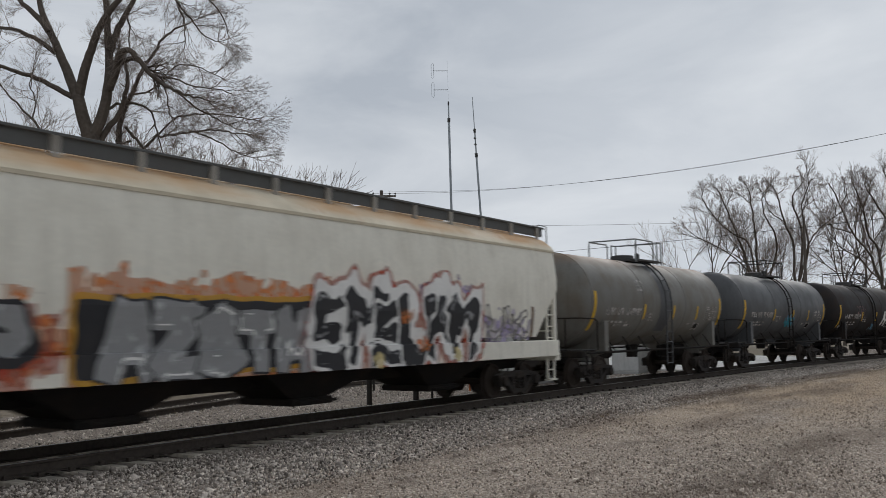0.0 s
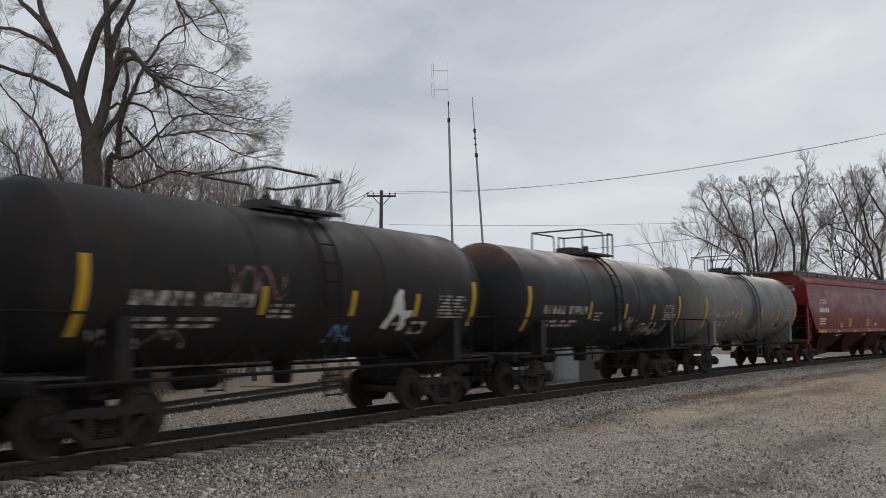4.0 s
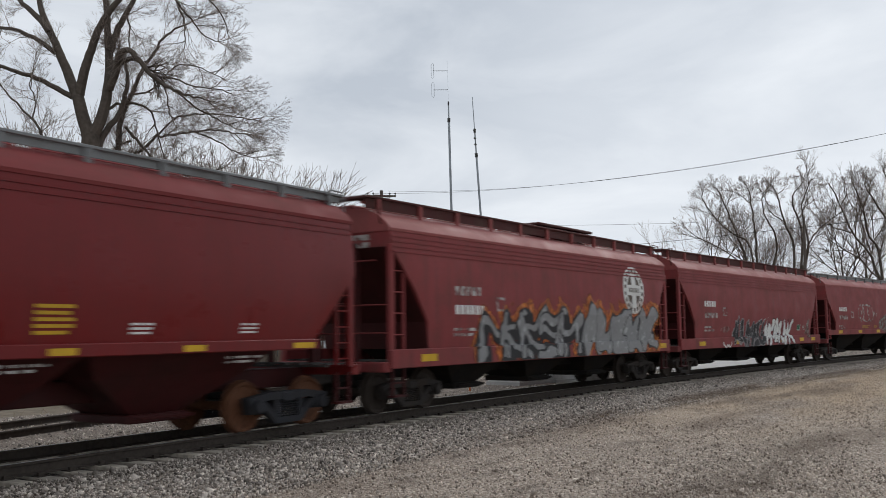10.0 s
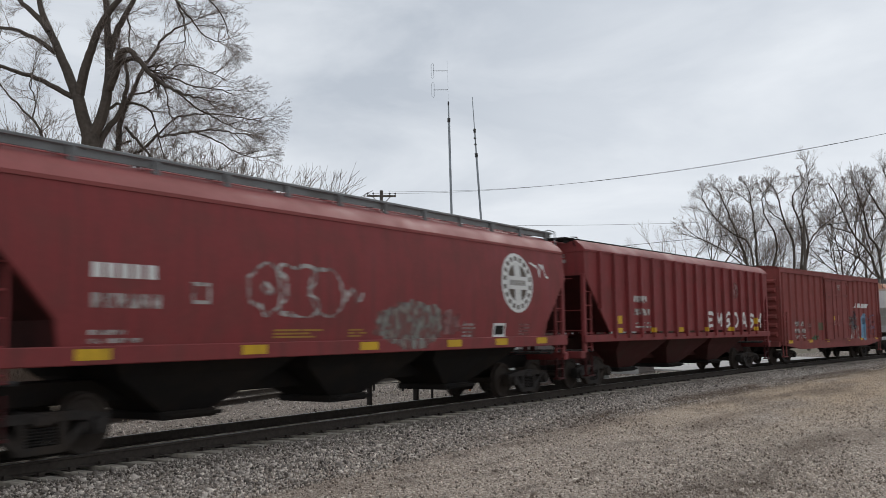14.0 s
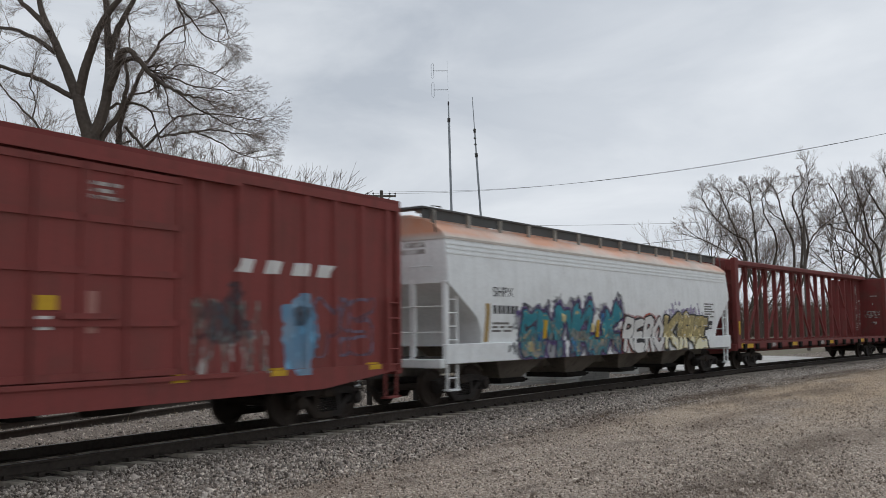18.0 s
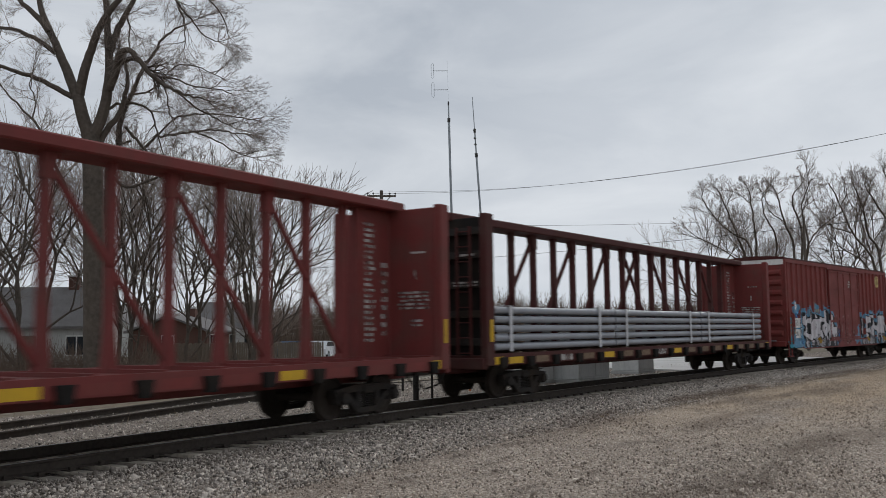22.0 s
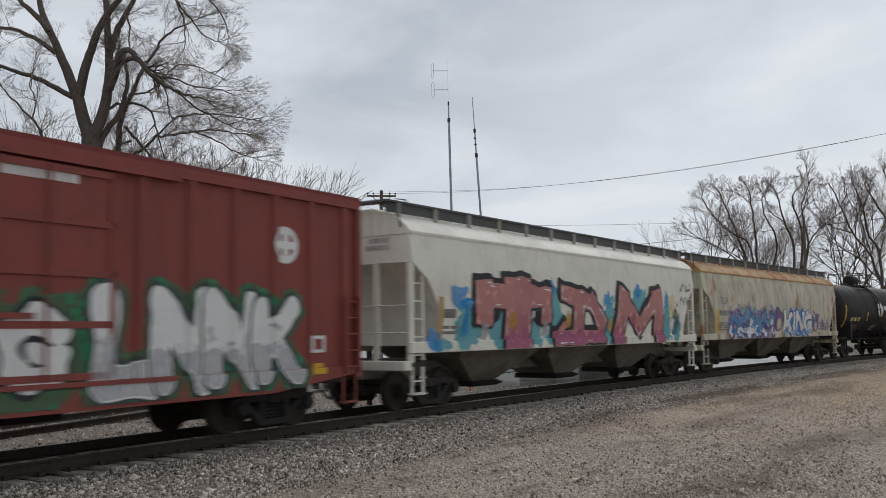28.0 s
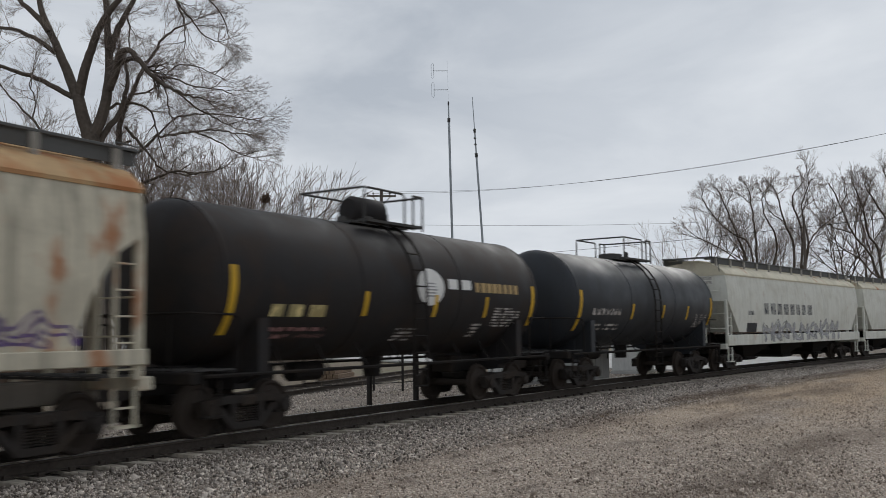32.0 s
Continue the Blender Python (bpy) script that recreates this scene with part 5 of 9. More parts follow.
for k in range(6):
    part("post", Mesh().box(-5.7 + 2.26 * k - 0.05, -5.7 + 2.26 * k + 0.05, 0.08, 0.18, -0.1, 1.55), M["fence_wood"], t)


def parked_car(side, ahead, paint, label, turn):
    t = thing("parked_car", label, "car", "cars parked in the distance", at=spot(side, ahead, GROUND), turn=turn)
    body = [(-2.2, 0.35), (2.2, 0.35), (2.25, 0.7), (2.0, 0.9), (1.1, 0.98), (-1.9, 1.0), (-2.25, 0.8)]
    part("body", Mesh().prism(body, -0.88, 0.88), M[paint], t)
    cab = [(-1.8, 0.98), (1.0, 0.96), (0.45, 1.42), (-1.2, 1.46)]
    c = part("cabin", Mesh().prism(cab, -0.74, 0.74), M[paint], t)
    for y in (-0.745, 0.735):
        part("side_window", Mesh().prism([(-1.55, 1.02), (0.75, 1.02), (0.38, 1.36), (-1.15, 1.39)], y, y + 0.01), M["glass_dark"], c)
    for x in (-1.35, 1.35):
        for y in (-0.8, 0.8):
            w = part("wheel", Mesh().lathe([(-0.1, 0.2), (-0.1, 0.3), (-0.07, 0.33), (0.07, 0.33), (0.1, 0.3), (0.1, 0.2)], 16, "y", (x, y, 0.33)), M["black_paint"], t, smooth=True)
            part("rim", Mesh().lathe([(-0.105, 0.02), (-0.105, 0.2), (0.105, 0.2), (0.105, 0.02)], 12, "y", (x, y, 0.33)), M["alu"], w)
    for y in (-0.6, 0.6):
        part("headlight", Mesh().cbox(2.14, 2.26, y - 0.18, y + 0.18, 0.66, 0.8, 0.02), M["white_paint"], t)


parked_car(-10.2, 78, "car_white", "small white car parked by the trees", 20)
parked_car(-12.8, 80, "car_blue", "dark blue car parked by the trees", 5)
parked_car(1.5, 84, "car_white", "white car parked in front of a shed", 60)

# ---------------------------------------------------------------- paint on car sides
def flat_side(y):
    return (lambda z: y), []


def curved_side(prof):
    """Side given by (height, half width) corners."""
    def f(z):
        for (z0, y0), (z1, y1) in zip(prof, prof[1:]):
            if z <= z1 or (z1, y1) == prof[-1]:
                return y0 + (y1 - y0) * (z - z0) / (z1 - z0)
    return f, [p[0] for p in prof]


def post_side(y, deep, posts, foot, door=None):
    """Side with upright posts, given as (centre, half foot, half face); below foot it is flush with the posts."""
    def f(z, x):
        if z < foot:
            return y + deep
        if door and door[0] <= x <= door[1]:
            return y + 0.074
        for c, a, b in posts:
            d = abs(x - c)
            if d < a:
                return y + deep * min(1.0, (a - d) / (a - b))
        return y
    cuts = sorted(c + q for c, a, b in posts for q in (-a, -b, b, a))
    if door:
        cuts += [door[0] - 0.002, door[0], door[1], door[1] + 0.002]
    return f, [foot - 0.004, foot], cuts


def round_side(r, zc):
    return (lambda z: math.sqrt(max(r * r - (z - zc) ** 2, 0.01))), [zc - r + 0.1 * i for i in range(1, int(20 * r))]


def decal(name, polys, material, parent, side, lift=0.004, label="", far=False):
    """Paint of the outline polys, (x, z) each, laid on the side of a car."""
    f, cuts = side[:2]
    across = side[2] if len(side) > 2 else []
    bm = bmesh.new()
    for i, poly in enumerate(polys):
        vs = [bm.verts.new((x, -i * 0.0002, z)) for x, z in poly]
        bm.faces.new(vs)
    if cuts:
        zs = [v.co.z for v in bm.verts]
        for c in cuts:
            if min(zs) < c < max(zs):
                bmesh.ops.bisect_plane(bm, geom=bm.verts[:] + bm.edges[:] + bm.faces[:], plane_co=(0, 0, c), plane_no=(0, 0, 1))
    if across:
        xs = [v.co.x for v in bm.verts]
        for c in across:
            if min(xs) < c < max(xs):
                bmesh.ops.bisect_plane(bm, geom=bm.verts[:] + bm.edges[:] + bm.faces[:], plane_co=(c, 0, 0), plane_no=(1, 0, 0))
    for v in bm.verts:
        v.co.y = -((f(v.co.z, v.co.x) if across else f(v.co.z)) + lift - v.co.y)
        if far:
            v.co.y = -v.co.y
    me = bpy.data.meshes.new(name)
    bm.to_mesh(me)
    bm.free()
    me.materials.append(material)
    ob = new(name, me)
    ob.parent = parent
    return tagged(ob, label)


def rect(x0, x1, z0, z1):
    return [(x0, z0), (x1, z0), (x1, z1), (x0, z1)]


def disc(x, z, rx, rz, n=28):
    return [(x + rx * math.cos(6.2832 * k / n), z + rz * math.sin(6.2832 * k / n)) for k in range(n)]


def bars(parent, side, x0, x1, z0, z1, rows, material="white_paint", seed=1, gaps=1, name="stencil"):
    """Lines of small lettering that cannot be read: broken bars."""
    rng = random.Random(seed)
    polys, h = [], (z1 - z0) / rows
    for r in range(rows):
        x = x0
        n = gaps + 2 if rows == 1 and gaps > 2 else rng.randint(1, gaps + 1)
        for k in range(n):
            w = (x1 - x0) / n * (rng.uniform(0.62, 0.82) if rows == 1 else rng.uniform(0.62, 0.95))
            polys.append(rect(x, min(x + w, x1), z1 - (r + (0.56 if rows > 1 else 0.9)) * h, z1 - r * h))
            x += (x1 - x0) / n
    if rows == 1:
        return [decal("letter_bar", [q], M[material], parent, side) for q in polys]
    return tagged(decal(name, polys, M[material], parent, side), kind="stuff")


def lettered(word, x0, x1, z0, z1, swell=0.0, slant=0.0):
    """Triangles of a word in the built-in font, stretched to a field."""
    cu = bpy.data.curves.new("word", "FONT")
    cu.body, cu.offset, cu.resolution_u = word, 0.0, 3
    ob = new("word", cu)
    out = []
    box = None
    for sw in (0.0, swell) if swell else (0.0,):
        cu.offset = sw
        bpy.context.view_layer.update()
        me = bpy.data.meshes.new_from_object(ob.evaluated_get(bpy.context.evaluated_depsgraph_get()))
        co = [v.co.copy() for v in me.vertices]
        if box is None:
            xs, ys = [c.x for c in co], [c.y for c in co]
            box = (min(xs), max(xs), min(ys), max(ys))
        out = [[co[i] for i in p.vertices] for p in me.polygons]
        bpy.data.meshes.remove(me)
    bpy.data.objects.remove(ob)
    a, b, c, d = box
    return [[(x0 + (p.x - a) / (b - a) * (x1 - x0) + slant * (p.y - c) / (d - c), z0 + (p.y - c) / (d - c) * (z1 - z0)) for p in t] for t in out]


def words(parent, side, word, x0, x1, z0, z1, material="white_paint", swell=0.0, lift=0.004, name="lettering"):
    return decal(name, lettered(word, x0, x1, z0, z1, swell), M[material], parent, side, lift)


# sprayed paint is drawn as a field of distances on a grid laid over the side of a car
GLYPH = {
    "A": [[(0, 0), (0.36, 1), (0.64, 1), (1, 0)], [(0.2, 0.36), (0.8, 0.36)]], "B": [[(0.05, 0), (0.05, 1), (0.7, 0.96), (0.85, 0.75), (0.6, 0.54), (0.1, 0.52)], [(0.6, 0.54), (0.95, 0.3), (0.75, 0.03), (0.05, 0)]],
    "C": [[(0.95, 0.82), (0.6, 1), (0.15, 0.85), (0.02, 0.5), (0.15, 0.15), (0.6, 0), (0.95, 0.18)]], "D": [[(0.05, 0), (0.05, 1), (0.6, 0.93), (0.95, 0.62), (0.95, 0.36), (0.6, 0.06), (0.05, 0)]],
    "E": [[(1, 0.98), (0.05, 1), (0.05, 0), (1, 0.02)], [(0.05, 0.5), (0.8, 0.52)]], "G": [[(0.95, 0.85), (0.5, 1), (0.05, 0.72), (0.05, 0.28), (0.5, 0), (0.95, 0.15), (0.95, 0.45), (0.6, 0.45)]],
    "H": [[(0.05, 0), (0.05, 1)], [(0.95, 0), (0.95, 1)], [(0.05, 0.5), (0.95, 0.52)]], "I": [[(0.5, 0), (0.5, 1)]], "K": [[(0.05, 0), (0.05, 1)], [(0.95, 1), (0.1, 0.45)], [(0.3, 0.58), (1, 0)]],
    "L": [[(0.05, 1), (0.05, 0.03), (1, 0.03)]], "M": [[(0, 0), (0.08, 1), (0.5, 0.35), (0.92, 1), (1, 0)]], "N": [[(0, 0), (0.02, 1), (0.98, 0), (1, 1)]],
    "O": [[(0.5, 1), (0.05, 0.72), (0.05, 0.28), (0.5, 0), (0.95, 0.28), (0.95, 0.72), (0.5, 1)]], "P": [[(0.05, 0), (0.05, 1), (0.75, 0.96), (0.92, 0.72), (0.72, 0.48), (0.1, 0.46)]],
    "R": [[(0.05, 0), (0.05, 1), (0.8, 0.94), (0.88, 0.66), (0.6, 0.5), (0.1, 0.48)], [(0.45, 0.5), (1, 0)]], "S": [[(0.95, 0.9), (0.5, 1), (0.05, 0.82), (0.2, 0.56), (0.8, 0.46), (0.95, 0.2), (0.5, 0), (0.02, 0.12)]],
    "T": [[(0, 0.95), (1, 0.95)], [(0.5, 0), (0.5, 0.95)]], "U": [[(0.05, 1), (0.05, 0.2), (0.5, 0), (0.95, 0.2), (0.95, 1)]], "V": [[(0, 1), (0.5, 0), (1, 1)]], "Z": [[(0.02, 1), (1, 0.95), (0.02, 0.05), (1, 0)]],
}


def glyphs(word, x0, x1, z0, z1, w, lean=0.0, lap=0.0, seed=0):
    """Letters of a word as lists of thick strokes; lap lets neighbours cross."""
    rng = random.Random(seed)
    width = [0.5 if ch == "I" else 1.0 for ch in word]
    cw, x, out = (x1 - x0) / sum(width), x0, []
    for ch, wd in zip(word, width):
        a, b = x + w / 2 - lap, x + cw * wd - w / 2 + lap
        d0, d1 = (rng.uniform(-0.06, 0.06) * (z1 - z0) if seed else 0.0 for _ in range(2))
        lo, hi = z0 + w / 2 + d0 * 0.5, z1 - w / 2 + d1
        segs = []
        for line in GLYPH[ch]:
            pts = [(a + (b - a) * p + lean * (q - 0.5), lo + (hi - lo) * q) for p, q in line]
            segs += [(p, q, w * (rng.uniform(0.85, 1.15) if seed else 1.0)) for p, q in zip(pts, pts[1:])]
        out.append(segs)
        x += cw * wd
    return out


def scrawl(x0, x1, z0, z1, n, seed, w=0.3, lap=0.1):
    """Letter-like knots of strokes, bent and crossed, that spell nothing."""
    rng = random.Random(seed)
    out, cw = [], (x1 - x0) / n
    for i in range(n):
        a, b = x0 + cw * i + w / 2 - lap, x0 + cw * (i + 1) - w / 2 + lap
        lo, hi = z0 + w * 0.4 + 0.1 * rng.random(), z1 - w * 0.4 - 0.2 * rng.random()
        m, mid = a + (b - a) * rng.uniform(0.4, 0.6), lo + (hi - lo) * rng.uniform(0.4, 0.6)
        ln = rng.uniform(-0.15, 0.15)
        lines = [
            [[(a, lo), (a + ln, hi), (b, mid), (b + ln, lo)]],
            [[(a, lo), (m, hi + 0.1), (b, lo)], [(a + 0.1, mid), (b + 0.15, mid - 0.08)]],
            [[(b + 0.1, hi), (a, hi - 0.15), (a, mid), (b, mid - 0.1), (b, lo), (a - 0.1, lo)]],
            [[(a, lo), (a + ln, hi)], [(b, hi + 0.1), (a, mid), (b + 0.12, lo)]],
            [[(a - 0.08, hi), (a, lo + 0.1), (m, lo), (b, lo + 0.12), (b + ln, hi)]],
            [[(a, lo), (a, hi), (m, mid), (b, hi), (b, lo)]],
        ][rng.randint(0, 5)]
        out.append([(p, q, w * rng.uniform(0.75, 1.2)) for line in lines for p, q in zip(line, line[1:])])
    return out


def paint_grid(x0, x1, z0, z1, side, cell):
    """Grid lines over a field, with the creases of the side among them."""
    def lines(a, b, extra):
        own = sorted(e for e in extra if a < e < b)
        keep = [v for v in np.linspace(a, b, max(3, int((b - a) / cell) + 1)) if all(abs(v - e) > 0.006 for e in own)]
        return np.array(sorted(keep + own))
    return lines(x0, x1, side[2] if len(side) > 2 else []), lines(z0, z1, side[1])


def lumps(X, Z, seed, size):
    rng = random.Random(seed)
    out = np.zeros_like(X)
    for k in range(7):
        a, q = rng.uniform(0, 6.28), rng.uniform(0.6, 1.7) / size
        out += np.sin((X * math.cos(a) + Z * math.sin(a)) * q * 6.28 + rng.uniform(0, 6.28))
    return out / 7


def stroke_field(X, Z, segs, square):
    """Signed distance to the nearest stroke; below zero inside."""
    out = np.full_like(X, 9.0)
    for (ax, az), (bx, bz), w in segs:
        dx, dz = bx - ax, bz - az
        ln = math.hypot(dx, dz) + 1e-6
        dx, dz = dx / ln, dz / ln
        t, n = (X - ax) * dx + (Z - az) * dz, np.abs((Z - az) * dx - (X - ax) * dz)
        if square:
            u, v = np.abs(t - ln / 2) - ln / 2 - w * 0.42, n - w / 2
            d = np.hypot(np.maximum(u, 0), np.maximum(v, 0)) + np.minimum(np.maximum(u, v), 0)
        else:
            d = np.hypot(t - np.clip(t, 0, ln), n) - w / 2
        out = np.minimum(out, d)
    return out


def sheet(name, field, gx, gz, material, parent, side, lift, label="", kind=""):
    """Paint over the part of the grid where the field is below zero."""
    inside = field < 0
    cell = inside[:-1, :-1] | inside[1:, :-1] | inside[1:, 1:] | inside[:-1, 1:]
    verts, key, faces = [], {}, []

    def point(k, x, z):
        if k not in key:
            key[k] = len(verts)
            verts.append((x, z))
        return key[k]
    for i, j in np.argwhere(cell):
        ring = ((i, j), (i + 1, j), (i + 1, j + 1), (i, j + 1))
        face = []
        for p, q in zip(ring, ring[1:] + ring[:1]):
            fp, fq = field[p], field[q]
            if fp < 0:
                face.append(point(p, gx[p[0]], gz[p[1]]))
            if (fp < 0) != (fq < 0):
                u = fp / (fp - fq)
                face.append(point((min(p, q), max(p, q)), gx[p[0]] + (gx[q[0]] - gx[p[0]]) * u, gz[p[1]] + (gz[q[1]] - gz[p[1]]) * u))
        if len(face) > 2:
            faces.append(face)
    if not faces:
        return None
    f = side[0]
    ribbed = len(side) > 2
    me = bpy.data.meshes.new(name)
    me.from_pydata([(x, -((f(z, x) if ribbed else f(z)) + lift), z) for x, z in verts], [], faces)
    me.materials.append(M[material])
    ob = new(name, me)
    ob.parent = parent
    return tagged(ob, label, kind=kind)


def patch(parent, side, x0, x1, z0, z1, material, seed=1, label="sprayed patch of paint", rough=0.3, lift=0.004, cell=0.05, name="graffiti"):
    """An uneven cloud of spray."""
    gx, gz = paint_grid(x0 - 0.25, x1 + 0.25, z0, z1 + 0.25, side, cell)
    X, Z = np.meshgrid(gx, gz, indexing="ij")
    rx, rz = (x1 - x0) / 2, (z1 - z0) / 2
    d = (np.hypot((X - (x0 + x1) / 2) / rx, (Z - (z0 + z1) / 2) / rz) ** 0.8 - 1) * min(rx, rz)
    d = d + rough * min(rx, rz) * (lumps(X, Z, seed, min(rx, rz) * 1.6) * 1.6 + lumps(X, Z, seed + 1, 0.3))
    return sheet(name, d, gx, gz, material, parent, side, lift, label)


def piece(parent, side, x0, x1, z0, z1, letters, fill, edge="black_paint", halo="", fill2="", shine="", rim="", square=True, warp=0.06, grow=0.06, haze=0.2, drop=(0.0, 0.0), seed=1, cell=0.045, lift=0.004,
          label="sprayed graffiti lettering", level=0.5):
    """Sprayed letters in layers: haze, rim, outline with its thrown block, letters, their lower colour and their gleam."""
    gx, gz = paint_grid(x0 - 0.45, x1 + 0.45, z0, z1 + 0.45, side, cell)
    X, Z = np.meshgrid(gx, gz, indexing="ij")
    wx, wz = X + warp * 2 * lumps(X, Z, seed, 0.9) + warp * 0.5 * lumps(X, Z, seed + 5, 0.3), Z + warp * 2 * lumps(X, Z, seed + 9, 0.9)
    F = [stroke_field(wx, wz, segs, square) for segs in letters]
    whole = np.minimum.reduce(F)
    if drop != (0.0, 0.0):
        block = whole
        for k in (0.33, 0.66, 1.0):
            block = np.minimum(block, np.minimum.reduce([stroke_field(wx - drop[0] * k, wz - drop[1] * k, segs, square) for segs in letters]))
    else:
        block = whole
    base = None
    if halo:
        base = sheet("graffiti", whole - haze + 0.9 * haze * (lumps(X, Z, seed + 2, 0.7) + 0.6 * lumps(X, Z, seed + 3, 0.22)), gx, gz, halo, parent, side, lift, label)
    if rim:
        r = sheet("rim" if base else "graffiti", block - grow * 2.1, gx, gz, rim, base or parent, side, lift + 0.004, "" if base else label)
        base = base or r
    if edge:
        e = sheet("outline" if base else "graffiti", block - grow, gx, gz, edge, base or parent, side, lift + 0.008, "" if base else label)
        base = base or e
    zs = z0 + (z1 - z0) * level
    for k, s in enumerate(F):
        for later in F[k + 1:k + 2]:
            s = np.maximum(s, grow * 0.8 - later)
        ob = sheet("letter" if base else "graffiti", s, gx, gz, fill, base or parent, side, lift + 0.012, "" if base else label)
        base = base or ob
        if fill2:
            sheet("letter_shade", np.maximum(s + 0.025, Z - zs + 0.25 * (z1 - z0) * (lumps(X, Z, seed + 30 + k, 0.8) + 0.5 * lumps(X, Z, seed + 60 + k, 0.25))), gx, gz, fill2, base, side, lift + 0.016, kind="stuff")
        if shine:
            sheet("gleam", np.maximum(np.abs(s + 0.075) - 0.02, 0.12 - lumps(X, Z, seed + 90 + k, 0.9)), gx, gz, shine, base, side, lift + 0.02, kind="stuff")
    return base


def line_art(parent, side, x0, x1, z0, z1, letters, material, w=0.03, seed=1, square=False, warp=0.05, cell=0.03, label="thin sprayed outline letters"):
    """Letters drawn in outline alone."""
    gx, gz = paint_grid(x0 - 0.3, x1 + 0.3, z0, z1 + 0.3, side, cell)
    X, Z = np.meshgrid(gx, gz, indexing="ij")
    wx, wz = X + warp * 2 * lumps(X, Z, seed, 0.7), Z + warp * 2 * lumps(X, Z, seed + 9, 0.7)
    base = None
    for segs in letters:
        ob = sheet("graffiti" if base is None else "letter", np.abs(stroke_field(wx, wz, segs, square)) - w, gx, gz, material, base or parent, side, 0.006 if base is None else 0.008, label if base is None else "")
        base = base or ob
    return base


def tag_line(parent, side, x0, x1, z0, z1, n, seed, material, w=0.05, label="thin sprayed tag"):
    """A quick hand tag: one wandering stroke that spells nothing."""
    gx, gz = paint_grid(x0 - 0.1, x1 + 0.1, z0 - 0.1, z1 + 0.1, side, 0.025)
    X, Z = np.meshgrid(gx, gz, indexing="ij")
    rng = random.Random(seed)
    pts = [(x0 + (x1 - x0) * min(1, max(0, (k + rng.uniform(-0.8, 0.8)) / n)), rng.uniform(z0, z1) if k % 2 else (z0 if rng.random() < 0.5 else z1)) for k in range(n + 1)]
    d = stroke_field(X + 0.06 * lumps(X, Z, seed, 0.4), Z + 0.06 * lumps(X, Z, seed + 4, 0.4), [(p, q, w) for p, q in zip(pts, pts[1:])], False)
    return sheet("graffiti", d, gx, gz, material, parent, side, 0.006, label)


# ---------------------------------------------------------------- trucks
R_WHEEL = 0.457
spinning = []


def make_truck_meshes():
    sf = Mesh()
    hw = 0.889
    # cast side frame: arch bar, tension bar, columns, pedestals
    sf.prism([(-hw - 0.2, 0.5), (-hw - 0.22, 0.62), (-0.5, 0.7), (0.5, 0.7), (hw + 0.22, 0.62), (hw + 0.2, 0.5), (0.52, 0.56), (-0.52, 0.56)], -0.09, 0.09)
    sf.prism([(-0.62, 0.52), (-0.78, 0.5), (-0.36, 0.12), (0.36, 0.12), (0.78, 0.5), (0.62, 0.52), (0.28, 0.23), (-0.28, 0.23)], -0.08, 0.08)
    for s in (-1, 1):
        sf.box(s * 0.33 - 0.06, s * 0.33 + 0.06, -0.085, 0.085, 0.2, 0.6)
        sf.prism([(s * hw - 0.16, 0.33), (s * hw + 0.16, 0.33), (s * hw + 0.19, 0.6), (s * hw - 0.19, 0.6)], -0.1, 0.1)
        sf.lathe([(-0.2, 0.07), (-0.19, 0.12), (-0.1, 0.135), (0.06, 0.135)], 12, "y", (s * hw, 0, R_WHEEL))
    spring = Mesh()
    for x in (-0.17, 0.0, 0.17):
        for k in range(6):
            spring.lathe([(0.24 + k * 0.042, 0.07), (0.255 + k * 0.042, 0.085), (0.27 + k * 0.042, 0.07)], 8, "z", (x, 0, 0))
    bol = Mesh()
    bol.cbox(-0.19, 0.19, -1.12, 1.12, 0.5, 0.68, 0.03)
    bol.lathe([(0.66, 0.2), (0.8, 0.2)], 12, "z")
    for s in (-1, 1):
        bol.box(s * 0.45 - 0.05, s * 0.45 + 0.05, -0.7, 0.7, 0.36, 0.46)
        for y in (-0.74, 0.74):
            bol.prism([(s * 0.42, 0.3), (s * 0.5, 0.3), (s * 0.5, 0.6), (s * 0.42, 0.6)], y - 0.05, y + 0.05)
    ws = Mesh()
    ws.lathe([(-1.0, 0.08), (-0.85, 0.09), (-0.6, 0.085), (0.6, 0.085), (0.85, 0.09), (1.0, 0.08)], 10, "y")
    for s in (-1, 1):
        q = [(0.8, 0.1), (0.8, 0.14), (0.76, 0.36), (0.795, 0.4), (0.795, R_WHEEL - 0.012)]
        q2 = [(0.695, R_WHEEL), (0.69, R_WHEEL + 0.026), (0.665, R_WHEEL + 0.026), (0.66, 0.39), (0.7, 0.36), (0.72, 0.14), (0.66, 0.1)]
        ws.lathe([(s * p, r) for p, r in q + [(0.76, R_WHEEL - 0.006)] + q2], 28, "y")
        for k in range(3):
            a = 2.094 * k
            ws.box(math.cos(a) * 0.24 - 0.03, math.cos(a) * 0.24 + 0.03, s * 0.775, s * 0.79, math.sin(a) * 0.24 - 0.03, math.sin(a) * 0.24 + 0.03)
    return sf, spring, bol, ws


SF, SPRING, BOLSTER, WHEELSET = make_truck_meshes()
TRUCK = {}
for key, iron, wheel in (("brown", "truck_iron", "wheel_brown"), ("new", "truck_dark", "wheel_rust")):
    TRUCK[key] = (SF.data("side_frame", M[iron], True), SPRING.data("spring_nest", M[iron], True), BOLSTER.data("truck", M[iron]), WHEELSET.data("wheelset", M[wheel], True))


